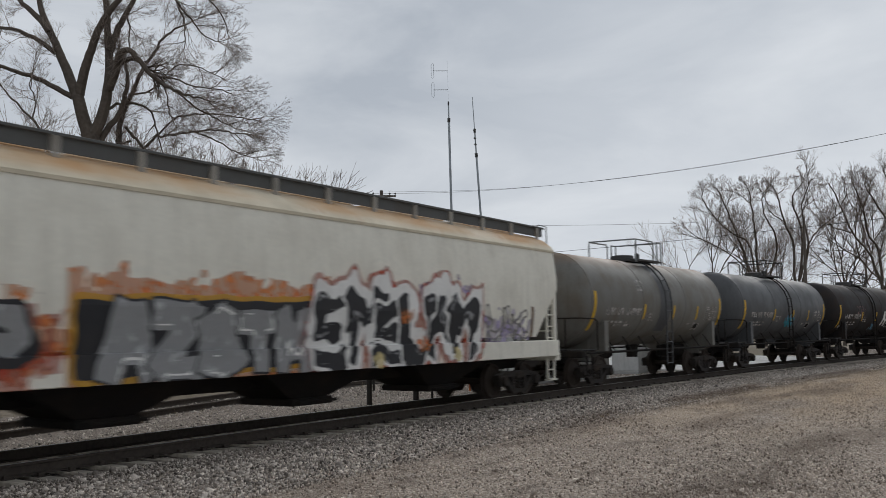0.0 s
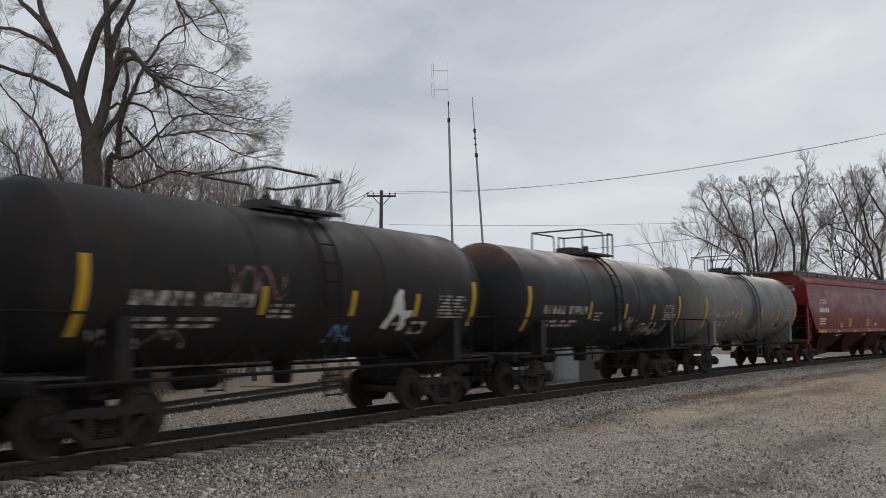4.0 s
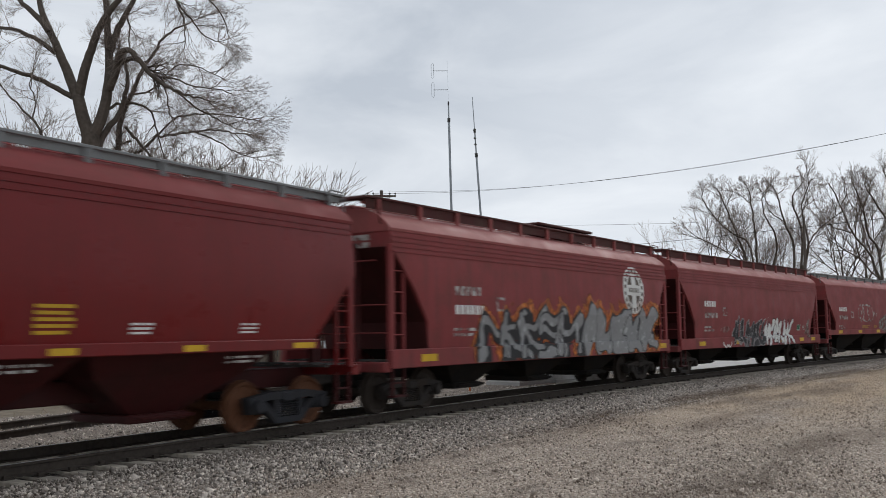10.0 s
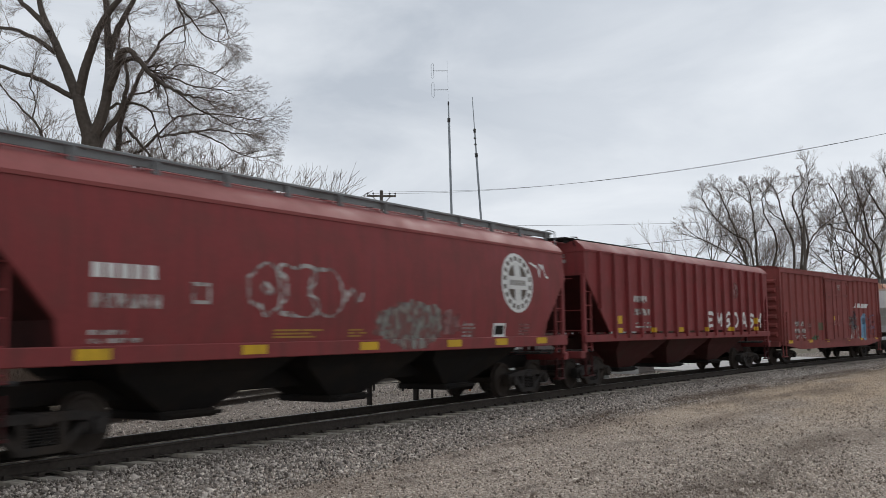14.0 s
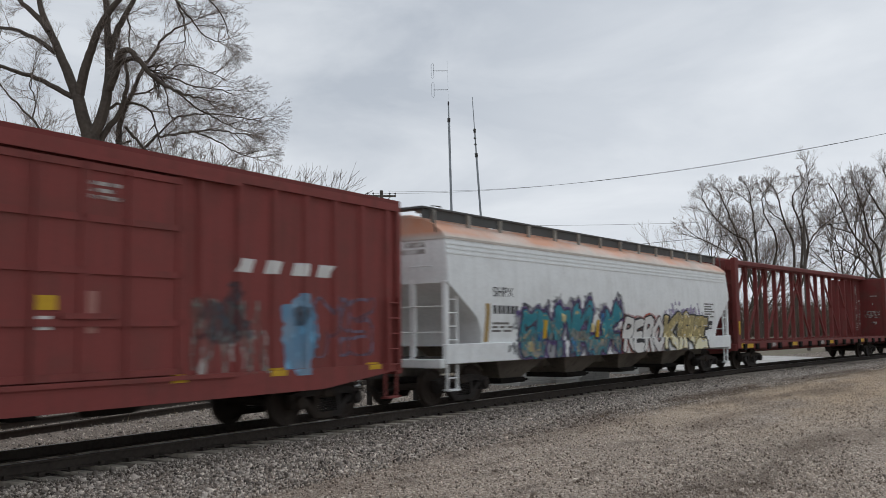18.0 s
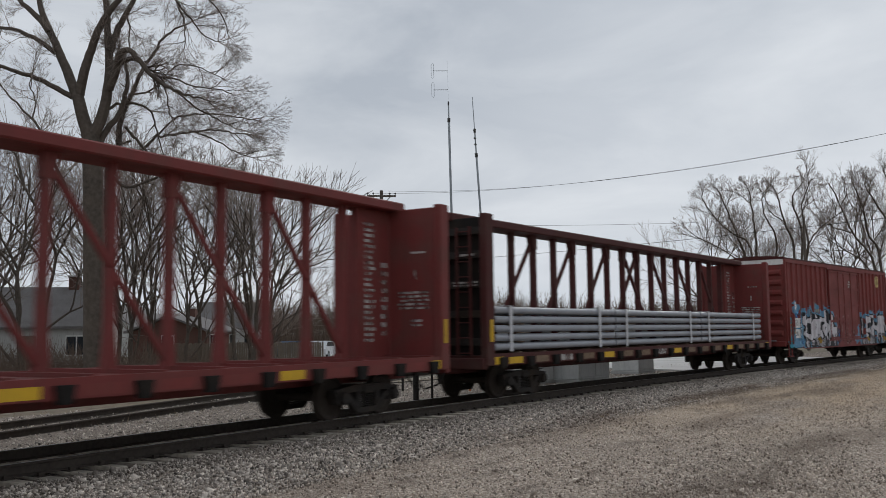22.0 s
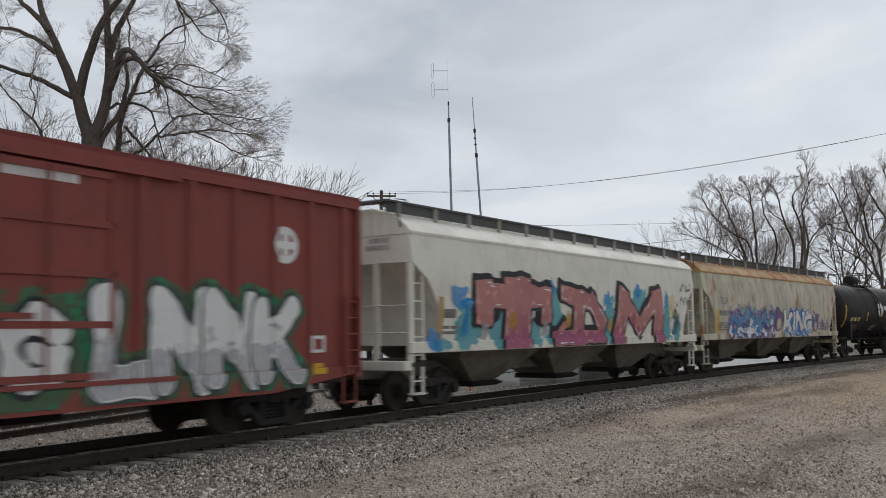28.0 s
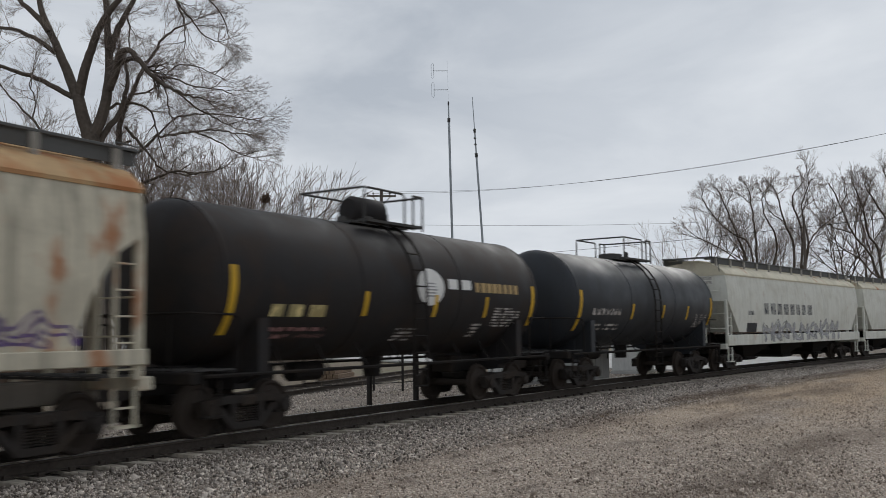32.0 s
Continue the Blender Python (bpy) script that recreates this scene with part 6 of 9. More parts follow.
def truck(car, x, key="brown"):
    sf, sp, bo, ws = TRUCK[key]
    t = part("truck", bo, None, car, "cast steel two-axle truck", at=(x, 0, 0))
    for y in (-1.0, 1.0):
        part("side_frame", sf, None, t, at=(0, y, 0))
        tagged(part("spring_nest", sp, None, t, at=(0, y, 0)), kind="stuff")
    for dx in (-0.889, 0.889):
        w = part("wheelset", ws, None, t, "rusty steel wheelset" if key == "new" else "dark steel wheelset", at=(dx, 0, R_WHEEL))
        spinning.append((w, car, x + dx, dx))


def coupler(car, x, s, reach):
    """Draft gear and knuckle from the sill's end at x out to the meeting face."""
    m = Mesh()
    m.cbox(*sorted((x, x + s * (reach - 0.25))), -0.12, 0.12, 0.72, 0.95, 0.03)
    m.prism([(x + s * (reach - 0.32), 0.7), (x + s * (reach + 0.08), 0.7), (x + s * (reach + 0.08), 0.98), (x + s * (reach - 0.32), 0.98)], -0.2, 0.08)
    part("coupler", m, M["truck_iron"], car)
    h = Mesh()
    h.tube([(x, -0.3, 0.75), (x + s * reach * 0.4, -0.32, 0.45), (x + s * reach * 0.8, -0.2, 0.36), (x + s * reach, -0.1, 0.55)], 0.025, 6)
    part("air_hose", h, M["under_black"], car)


def ladder_at(car, x, y, z0, z1, w, material, rungs, along_x=True, name="ladder", lab=""):
    m = Mesh()
    for s in (-1, 1):
        if along_x:
            m.box(x + s * w / 2 - 0.025, x + s * w / 2 + 0.025, y - 0.03, y + 0.03, z0, z1)
        else:
            m.box(x - 0.03, x + 0.03, y + s * w / 2 - 0.025, y + s * w / 2 + 0.025, z0, z1)
    lad = part(name, m, material, car, lab)
    g = (Mesh().rod((-w / 2, 0, 0), (w / 2, 0, 0), 0.016) if along_x else Mesh().rod((0, -w / 2, 0), (0, w / 2, 0), 0.016)).data("rung", material)
    for k in range(rungs):
        z = z0 + 0.12 + (z1 - z0 - 0.24) * k / max(1, rungs - 1)
        part("rung", g, None, lad, at=(x, y - 0.01 if along_x else y, z))
    return lad


def brake_wheel(car, x, y, z, material):
    m = Mesh()
    m.tube([(x, y + 0.26 * math.cos(6.2832 * k / 16), z + 0.26 * math.sin(6.2832 * k / 16)) for k in range(17)], 0.018, 5)
    for k in range(4):
        a = 1.5708 * k + 0.4
        m.rod((x, y, z), (x, y + 0.26 * math.cos(a), z + 0.26 * math.sin(a)), 0.014, n=4)
    part("brake_wheel", m, material, car)


# ---------------------------------------------------------------- covered hopper
def hopper(label, group, L, paint, roof=None, under=None, sill="full", cut=((0.0, 2.88), (1.22, 1.6)), prof=((1.25, 1.5), (2.2, 1.615), (3.2, 1.6), (3.98, 1.5)), z_roof=4.48,
           walk_mat="dark_steel", cage=None, key="brown", reach=(0.7, 0.7), truck_at=None, bays=3, ribs=0, name="covered_hopper", ridges=0, open_boards=False, sill_z=(1.06, 1.5), gate="under_black", end_shade=""):
    car = thing(name, label, "train car", group)
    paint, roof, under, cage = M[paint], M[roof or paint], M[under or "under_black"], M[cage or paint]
    side = curved_side(prof)
    f, zs = side
    h, ze = L / 2, prof[-1][0]
    stations = [(-h + d, z) for d, z in cut] + [(h - d, z) for d, z in reversed(cut)]

    def section(x, zb):
        lv = [max(z, zb) for z in zs]
        right = [(x, f(z), z) for z in lv]
        return [(x, -y, z) for x, y, z in right[::-1]] + right
    m = Mesh()
    m.loft([section(x, zb) for x, zb in stations])
    part("body", m, paint, car, smooth=True)
    # added dark sheet over each end slope; its colour carries the shade there
    if end_shade:
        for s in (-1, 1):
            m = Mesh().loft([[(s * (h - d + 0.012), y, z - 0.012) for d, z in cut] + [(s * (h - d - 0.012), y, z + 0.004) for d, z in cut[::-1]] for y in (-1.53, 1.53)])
            part("slope_sheet", m, M[end_shade], car, "sloping end sheet, dark from paint and painted-in shade")
    # roof with a lip over the side
    ye = f(ze)
    rp = [(ye + 0.025, ze - 0.05), (ye + 0.03, ze + 0.01), (ye - 0.06, ze + 0.13), (ye - 0.28, ze + 0.3), (ye - 0.62, z_roof - 0.05), (0.45, z_roof)]
    m = Mesh()
    m.loft([[(x, -y, z) for y, z in rp] + [(x, y, z) for y, z in rp[::-1]] for x in (-h - 0.02, -h + 0.3, 0, h - 0.3, h + 0.02)])
    part("roof", m, roof, car, smooth=True)
    for k in range(ridges):
        for s in (-1, 1):
            z = ze - 0.16 - 0.11 * k
            m = Mesh().box(-h + 0.02, h - 0.02, *sorted((s * (f(z) - 0.01), s * (f(z) + 0.02))), z - 0.018, z + 0.018)
            part("ridge", m, paint, car)
    # sills
    sz0, sz1 = sill_z
    if sill == "full":
        for s in (-1, 1):
            m = Mesh().cbox(-h - 0.08, h + 0.08, *sorted((s * 1.48, s * 1.61)), sz0, sz1, 0.015)
            part("side_sill", m, paint, car)
    else:
        for s in (-1, 1):
            m = Mesh().cbox(-h + 1.15, h - 1.15, *sorted((s * 1.42, s * 1.63)), 1.47, 1.66, 0.015)
            part("side_sill", m, paint, car)
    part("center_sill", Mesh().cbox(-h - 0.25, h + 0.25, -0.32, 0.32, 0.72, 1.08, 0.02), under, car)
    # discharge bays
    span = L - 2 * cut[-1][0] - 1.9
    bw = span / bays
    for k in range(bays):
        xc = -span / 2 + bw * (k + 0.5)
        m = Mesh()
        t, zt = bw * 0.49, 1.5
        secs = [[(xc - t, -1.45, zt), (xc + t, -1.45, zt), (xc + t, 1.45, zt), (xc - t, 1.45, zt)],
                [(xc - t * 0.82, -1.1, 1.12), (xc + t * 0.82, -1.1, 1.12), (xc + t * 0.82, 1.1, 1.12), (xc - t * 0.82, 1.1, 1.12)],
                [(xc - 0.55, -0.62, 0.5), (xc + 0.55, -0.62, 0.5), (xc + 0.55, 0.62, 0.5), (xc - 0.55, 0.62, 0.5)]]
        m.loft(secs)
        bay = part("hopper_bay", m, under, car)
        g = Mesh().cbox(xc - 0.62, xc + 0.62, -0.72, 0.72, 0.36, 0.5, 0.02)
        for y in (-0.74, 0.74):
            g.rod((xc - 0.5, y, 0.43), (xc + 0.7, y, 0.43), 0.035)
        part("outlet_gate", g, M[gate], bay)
    if ribs:
        for s in (-1, 1):
            for k in range(ribs):
                x = -h + 0.9 + (L - 1.8) * k / (ribs - 1)
                lo = 1.5 if abs(x) < h - 1.5 else 1.5 + (1.6 - (h - abs(x))) * 1.3
                if lo < ze - 0.8:
                    q = sorted((s * 1.55, s * 1.685))
                    part("side_post", Mesh().prism([(x - 0.06, lo), (x + 0.06, lo), (x + 0.06, ze), (x - 0.06, ze)], *q), paint, car)
    # ends
    for s in (-1, 1):
        xe = s * (h + 0.05)
        part("end_sill", Mesh().cbox(*sorted((xe - s * 0.06, xe + s * 0.2)), -1.55, 1.55, 0.93, 1.14, 0.02), cage, car)
        ep = part("end_platform", Mesh().box(*sorted((xe - s * 0.75, xe - s * 0.69)), -1.45, 1.45, 1.11, 1.15), M["dark_steel"], car)
        sl = Mesh().box(*sorted((xe - s * 0.75, xe)), -0.05, 0.05, 1.15, 1.18).data("slat", M["dark_steel"])
        for k in range(9):
            part("slat", sl, None, ep, at=(0, -1.4 + 2.8 * k / 8, 0))
        for y in (-1.5, 1.5):
            top = cut[0][1] + 0.05
            part("corner_post", Mesh().cbox(*sorted((xe - s * 0.16, xe)), *sorted((y - 0.05, y + 0.05)), 1.1, top, 0.01), cage, car)
            ladder_at(car, xe - s * 0.32, y, 1.14, top, 0.4, cage, 6)
            st = Mesh()
            for q in (-0.2, 0.2):
                st.box(xe - s * 0.32 + q - 0.02, xe - s * 0.32 + q + 0.02, y - 0.03, y + 0.03, 0.42, 1.0)
            st.box(xe - s * 0.32 - 0.22, xe - s * 0.32 + 0.22, y - 0.09, y + 0.09, 0.4, 0.44)
            st.box(xe - s * 0.32 - 0.22, xe - s * 0.32 + 0.22, y - 0.03, y + 0.03, 0.68, 0.71)
            part("sill_step", st, M[end_shade] if end_shade else cage, car)
        for y in (-0.55, 0.55):
            part("end_post", Mesh().box(*sorted((xe - s * 0.14, xe - s * 0.04)), y - 0.06, y + 0.06, 1.1, cut[0][1] + 0.1), M[end_shade] if end_shade else cage, car)
        hr = Mesh()
        for z in (1.75, 2.35):
            hr.rod((xe, -1.45, z), (xe, 1.45, z), 0.016)
        hr.rod((xe + s * 0.04, -1.2, 3.3), (xe + s * 0.04, -0.6, 3.3), 0.016)
        hr.rod((xe + s * 0.04, 0.6, 3.3), (xe + s * 0.04, 1.2, 3.3), 0.016)
        part("grab_iron", hr, cage, car)
        sl = Mesh().prism([(s * (h - cut[-1][0] - 1.4), 1.1), (s * (h - cut[-1][0] - 1.3), 1.1), (s * (h - 0.3), cut[0][1]), (s * (h - 0.45), cut[0][1])], -0.08, 0.08)
        part("end_brace", sl, under, car)
        coupler(car, s * (h + 0.15), s, reach[0 if s < 0 else 1] - 0.15)
    m = Mesh().box(-h - 0.006, -h + 0.01, -0.95, -0.35, ze - 0.22, ze - 0.1).box(-h - 0.006, -h + 0.01, -0.95, -0.25, ze - 0.38, ze - 0.27)
    part("end_stencil", m, M["soft_white"], car)
    brake_wheel(car, -h - 0.12, 0.5, 2.3, cage)
    m = Mesh().lathe([(-0.55, 0.02), (-0.5, 0.19), (0.5, 0.19), (0.55, 0.02)], 12, "x", (h - 0.9, 0.5, 1.55))
    part("air_reservoir", m, under, car, smooth=True)
    # running boards on brackets, roof hatches
    zt = z_roof + (0.17 if open_boards else 0.07)
    nb = int(L / 1.45)
    for s in (-1, 1):
        y0, y1 = sorted((s * 0.62, s * 1.08))
        # solid strip closes the gap below; on open boards its dark colour stands for shade
        gap_skirt = Mesh().box(-h - 0.25, h + 0.25, *sorted((s * 1.02, s * 1.05)), zt - (0.22 if open_boards else 0.12), zt - 0.002)
        rb = part("running_board", gap_skirt, M[walk_mat], car)
        plank = Mesh().cbox(-h - 0.25, h + 0.25, -0.03, 0.03, zt, zt + 0.05, 0.008).data("plank", M[walk_mat])
        for k in range(4):
            part("plank", plank, None, rb, at=(0, y0 + (y1 - y0) * k / 3, 0))
        m = Mesh().prism([(-0.05, z_roof - 0.32), (0.05, z_roof - 0.32), (0.05, zt), (-0.05, zt)], *sorted((s * 1.055, s * 1.12)))
        m = m.box(-0.04, 0.04, *sorted((s * 0.6, s * 1.015)), zt - 0.05, zt).data("bracket", M["bracket_grey"] if walk_mat == "board_grey" else roof if open_boards else M[walk_mat])
        for k in range(nb + 1):
            part("bracket", m, None, rb, at=(-h + 0.15 + (L - 0.3) * k / nb, 0, 0))
    hs = 5
    for k in range(hs):
        x = -h + L * (k + 0.5) / hs
        m = Mesh().cbox(x - L / hs * 0.46, x + L / hs * 0.46, -0.38, 0.38, z_roof - 0.02, z_roof + 0.11, 0.03)
        part("roof_hatch", m, roof, car)
    for s in (-1, 1):
        m = Mesh()
        m.box(*sorted((s * (h - 0.05), s * (h + 0.3))), -1.1, 1.1, zt, zt + 0.05)
        m.tube([(s * (h + 0.05), -1.3, ze + 0.1), (s * (h + 0.12), -1.25, zt + 0.05), (s * (h - 0.25), -1.22, zt + 0.07), (s * (h - 0.4), -1.15, zt)], 0.018, 6)
        part("end_walkway", m, M[walk_mat], car)
    tx = truck_at or h - 1.35
    truck(car, -tx, key)
    truck(car, tx, key)
    if sill == "full":
        side = curved_side([(0.9, 1.612), (sz1, 1.612), (sz1 + 0.012, f(sz1 + 0.012))] + [q for q in prof if q[0] > sz1 + 0.03])
    return car, side, 2 * tx


# ---------------------------------------------------------------- tank car
def tank(label, group, paint, stripes=(), rust_top=False, dome=False, band="", reach=(0.62, 0.62), r=1.49, half=5.62):
    car = thing("tank_car", label, "train car", group)
    zc = 2.71
    side = round_side(r, zc)
    p, dk = M[paint], M["under_black"]
    hp = [(half + 0.66 * math.sin(a), r * math.cos(a)) for a in [1.5708 * k / 8 for k in range(8)]] + [(half + 0.66, 0.05)]
    prof = [(-x, q) for x, q in hp[::-1]] + [(-half * 0.5, r), (0, r), (half * 0.5, r)] + hp
    sh = part("shell", Mesh().lathe(prof, 48, "x", (0, 0, zc)), p, car, smooth=True)
    for x in (-half, -half * 0.33, half * 0.33, half):
        part("weld_band", Mesh().lathe([(x - 0.035, r), (x - 0.03, r + 0.008), (x + 0.03, r + 0.008), (x + 0.035, r)], 48, "x", (0, 0, zc)), p, sh, smooth=True)
    if band:
        bn = Mesh()
        secs = []
        for k in range(25):
            a = -2.3 + 4.6 * k / 24
            secs.append([(x, (r + 0.012) * math.sin(a), zc + (r + 0.012) * math.cos(a)) for x in (-0.45, 0.45)])
        bn.loft(secs, caps=False, loop=False)
        part("walk_band", bn, M[band], car, smooth=True)
    for s in (-1, 1):
        xs = s * 4.69
        m = Mesh()
        m.cbox(*sorted((xs - s * 1.5, s * (half + 0.75))), -0.3, 0.3, 0.74, 1.16, 0.02)
        part("stub_sill", m, dk, car)
        m = Mesh()
        m.prism([(xs - 0.16, 0.8), (xs + 0.16, 0.8), (xs + 0.16, 1.5), (xs - 0.16, 1.5)], -0.9, 0.9)
        for y in (-1, 1):
            q = sorted((y * 0.85, y * 1.5))
            m.loft([[(xs - 0.13, y * 0.8, 0.85), (xs + 0.13, y * 0.8, 0.85), (xs + 0.13, y * 0.8, 1.5), (xs - 0.13, y * 0.8, 1.5)],
                    [(xs - 0.13, y * 1.46, 1.1), (xs + 0.13, y * 1.46, 1.1), (xs + 0.13, y * 1.46, 2.05), (xs - 0.13, y * 1.46, 2.05)]])
        part("saddle", m, p, car)
        xe = s * (half + 0.62)
        part("end_sill", Mesh().cbox(*sorted((xe - s * 0.1, xe + s * 0.14)), -1.5, 1.5, 0.95, 1.15, 0.02), dk, car)
        ep = part("end_platform", Mesh().box(*sorted((xe - s * 0.9, xe - s * 0.84)), -1.4, 1.4, 1.12, 1.16), M["dark_steel"], car)
        sl = Mesh().box(*sorted((xe - s * 0.9, xe)), -0.06, 0.06, 1.16, 1.19).data("slat", M["dark_steel"])
        for k in range(8):
            part("slat", sl, None, ep, at=(0, -1.35 + 2.7 * k / 7, 0))
        m = Mesh()
        m.tube([(xe - s * 0.95, -1.45, 1.15), (xe - s * 0.95, -1.45, 2.02), (xe - s * 0.85, -1.42, 2.1), (xe + s * 0.02, -1.4, 2.12), (xe + s * 0.08, -1.3, 2.12), (xe + s * 0.08, 1.3, 2.12), (xe - s * 0.85, 1.42, 2.1), (xe - s * 0.95, 1.45, 1.15)], 0.022, 6)
        for y in (-0.9, 0.9):
            m.rod((xe + s * 0.08, y, 1.15), (xe + s * 0.08, y, 2.12), 0.02)
        part("end_handrail", m, dk, car)
        for y in (-1.5, 1.5):
            m = Mesh()
            for q in (-0.18, 0.18):
                m.box(xe - s * 0.3 + q - 0.02, xe - s * 0.3 + q + 0.02, y - 0.02, y + 0.02, 0.42, 1.0)
            m.box(xe - s * 0.3 - 0.2, xe - s * 0.3 + 0.2, y - 0.08, y + 0.08, 0.4, 0.43)
            part("sill_step", m, dk, car)
        coupler(car, xe, s, reach[0 if s < 0 else 1])
        # side rail along the car
        m = Mesh()
        m.rod((-half - 0.5, s * 1.53, 1.08), (half + 0.5, s * 1.53, 1.08), 0.035)
        for k in range(8):
            x = -half * 0.75 + half * 1.5 * k / 7
            m.rod((x, s * 1.53, 1.08), (x, s * 1.2, 1.55), 0.022, n=4)
        part("side_rail", m, dk, car)
        # ladder over the side to the platform
        m = Mesh()
        for q in (-0.24, 0.24):
            pts = [(q, s * 1.58, 0.55), (q, s * 1.6, 2.7)] + [(q, s * (r + 0.11) * math.cos(a), zc + (r + 0.11) * math.sin(a)) for a in (0.25, 0.5, 0.75, 1.0, 1.2)]
            m.tube(pts, 0.028, 5)
        lad = part("ladder", m, M[band] if band else dk, car)
        for k in range(9):
            z = 0.6 + k * 0.36
            y = s * (1.59 if z < 2.7 else (r + 0.11) * math.sqrt(max(0, 1 - ((z - zc) / (r + 0.11)) ** 2)))
            part("rung", Mesh().rod((-0.24, y, z), (0.24, y, z), 0.018, n=5), M[band] if band else dk, lad)
    zp = zc + r
    m = Mesh()
    for k in range(5):
        y = -0.8 + 1.6 * k / 4
        m.box(-1.05, 1.05, y - 0.13, y + 0.13, zp - 0.06 + 0.02, zp + 0.0 + 0.02)
    plat = part("platform", m, M["dark_steel"], car)
    rail = Mesh()
    for y in (-0.9, 0.9):
        rail.tube([(-1.1, y, zp - 0.1), (-1.1, y, zp + 0.62), (-1.02, y, zp + 0.7), (0.3, y, zp + 0.7), (0.38, y, zp + 0.62), (0.38, y, zp - 0.1)], 0.026, 6)
        rail.rod((1.1, y, zp - 0.1), (1.1, y, zp + 0.7), 0.026)
        rail.rod((0.72, y, zp - 0.1), (0.72, y, zp + 0.7), 0.026)
        rail.rod((0.72, y, zp + 0.7), (1.1, y, zp + 0.7), 0.026)
    for x in (-1.1, 1.1):
        rail.rod((x, -0.9, zp + 0.7), (x, 0.9, zp + 0.7), 0.026)
    part("railing", rail, M["galv"] if band else M["dark_steel"], plat)
    m = Mesh()
    m.lathe([(zp - 0.1, 0.42), (zp + 0.16, 0.42), (zp + 0.2, 0.4), (zp + 0.24, 0.1)], 20, "z", (-0.3, 0, 0))
    m.lathe([(zp - 0.1, 0.09), (zp + 0.3, 0.09), (zp + 0.34, 0.03)], 8, "z", (0.55, -0.2, 0))
    m.lathe([(zp - 0.1, 0.12), (zp + 0.2, 0.12), (zp + 0.26, 0.04)], 8, "z", (0.6, 0.3, 0))
    part("manway", m, M["dark_steel"], car, smooth=True)
    if dome:
        m = Mesh().lathe([(-0.62, 0.05), (-0.6, 0.26), (-0.5, 0.33), (0.45, 0.33), (0.55, 0.25), (0.57, 0.05)], 16, "x", (-0.1, -0.1, zp + 0.3))
        part("valve_housing", m, M["tank_black"], car, smooth=True)
    m = Mesh().lathe([(0.78, 0.2), (1.3, 0.24)], 12, "z", (0.3, 0, 0))
    m.rod((-3.2, 0.55, 0.95), (3.2, 0.55, 0.95), 0.03)
    m.lathe([(-0.5, 0.05), (-0.45, 0.2), (0.45, 0.2), (0.5, 0.05)], 12, "x", (-1.9, 0.1, 0.98))
    part("bottom_outlet", m, dk, car)
    brake_wheel(car, -half - 0.75, 0.7, 1.7, dk)
    for x, z0, z1 in stripes:
        w = 0.08 if z1 - z0 > 0.7 else 0.065
        decal("reflector_stripe", [rect(x - w, x + w, z0, z1)], M["yellow"], car, side, 0.012, "yellow reflective stripe")
    truck(car, -4.69)
    truck(car, 4.69)
    return car, side, 9.38


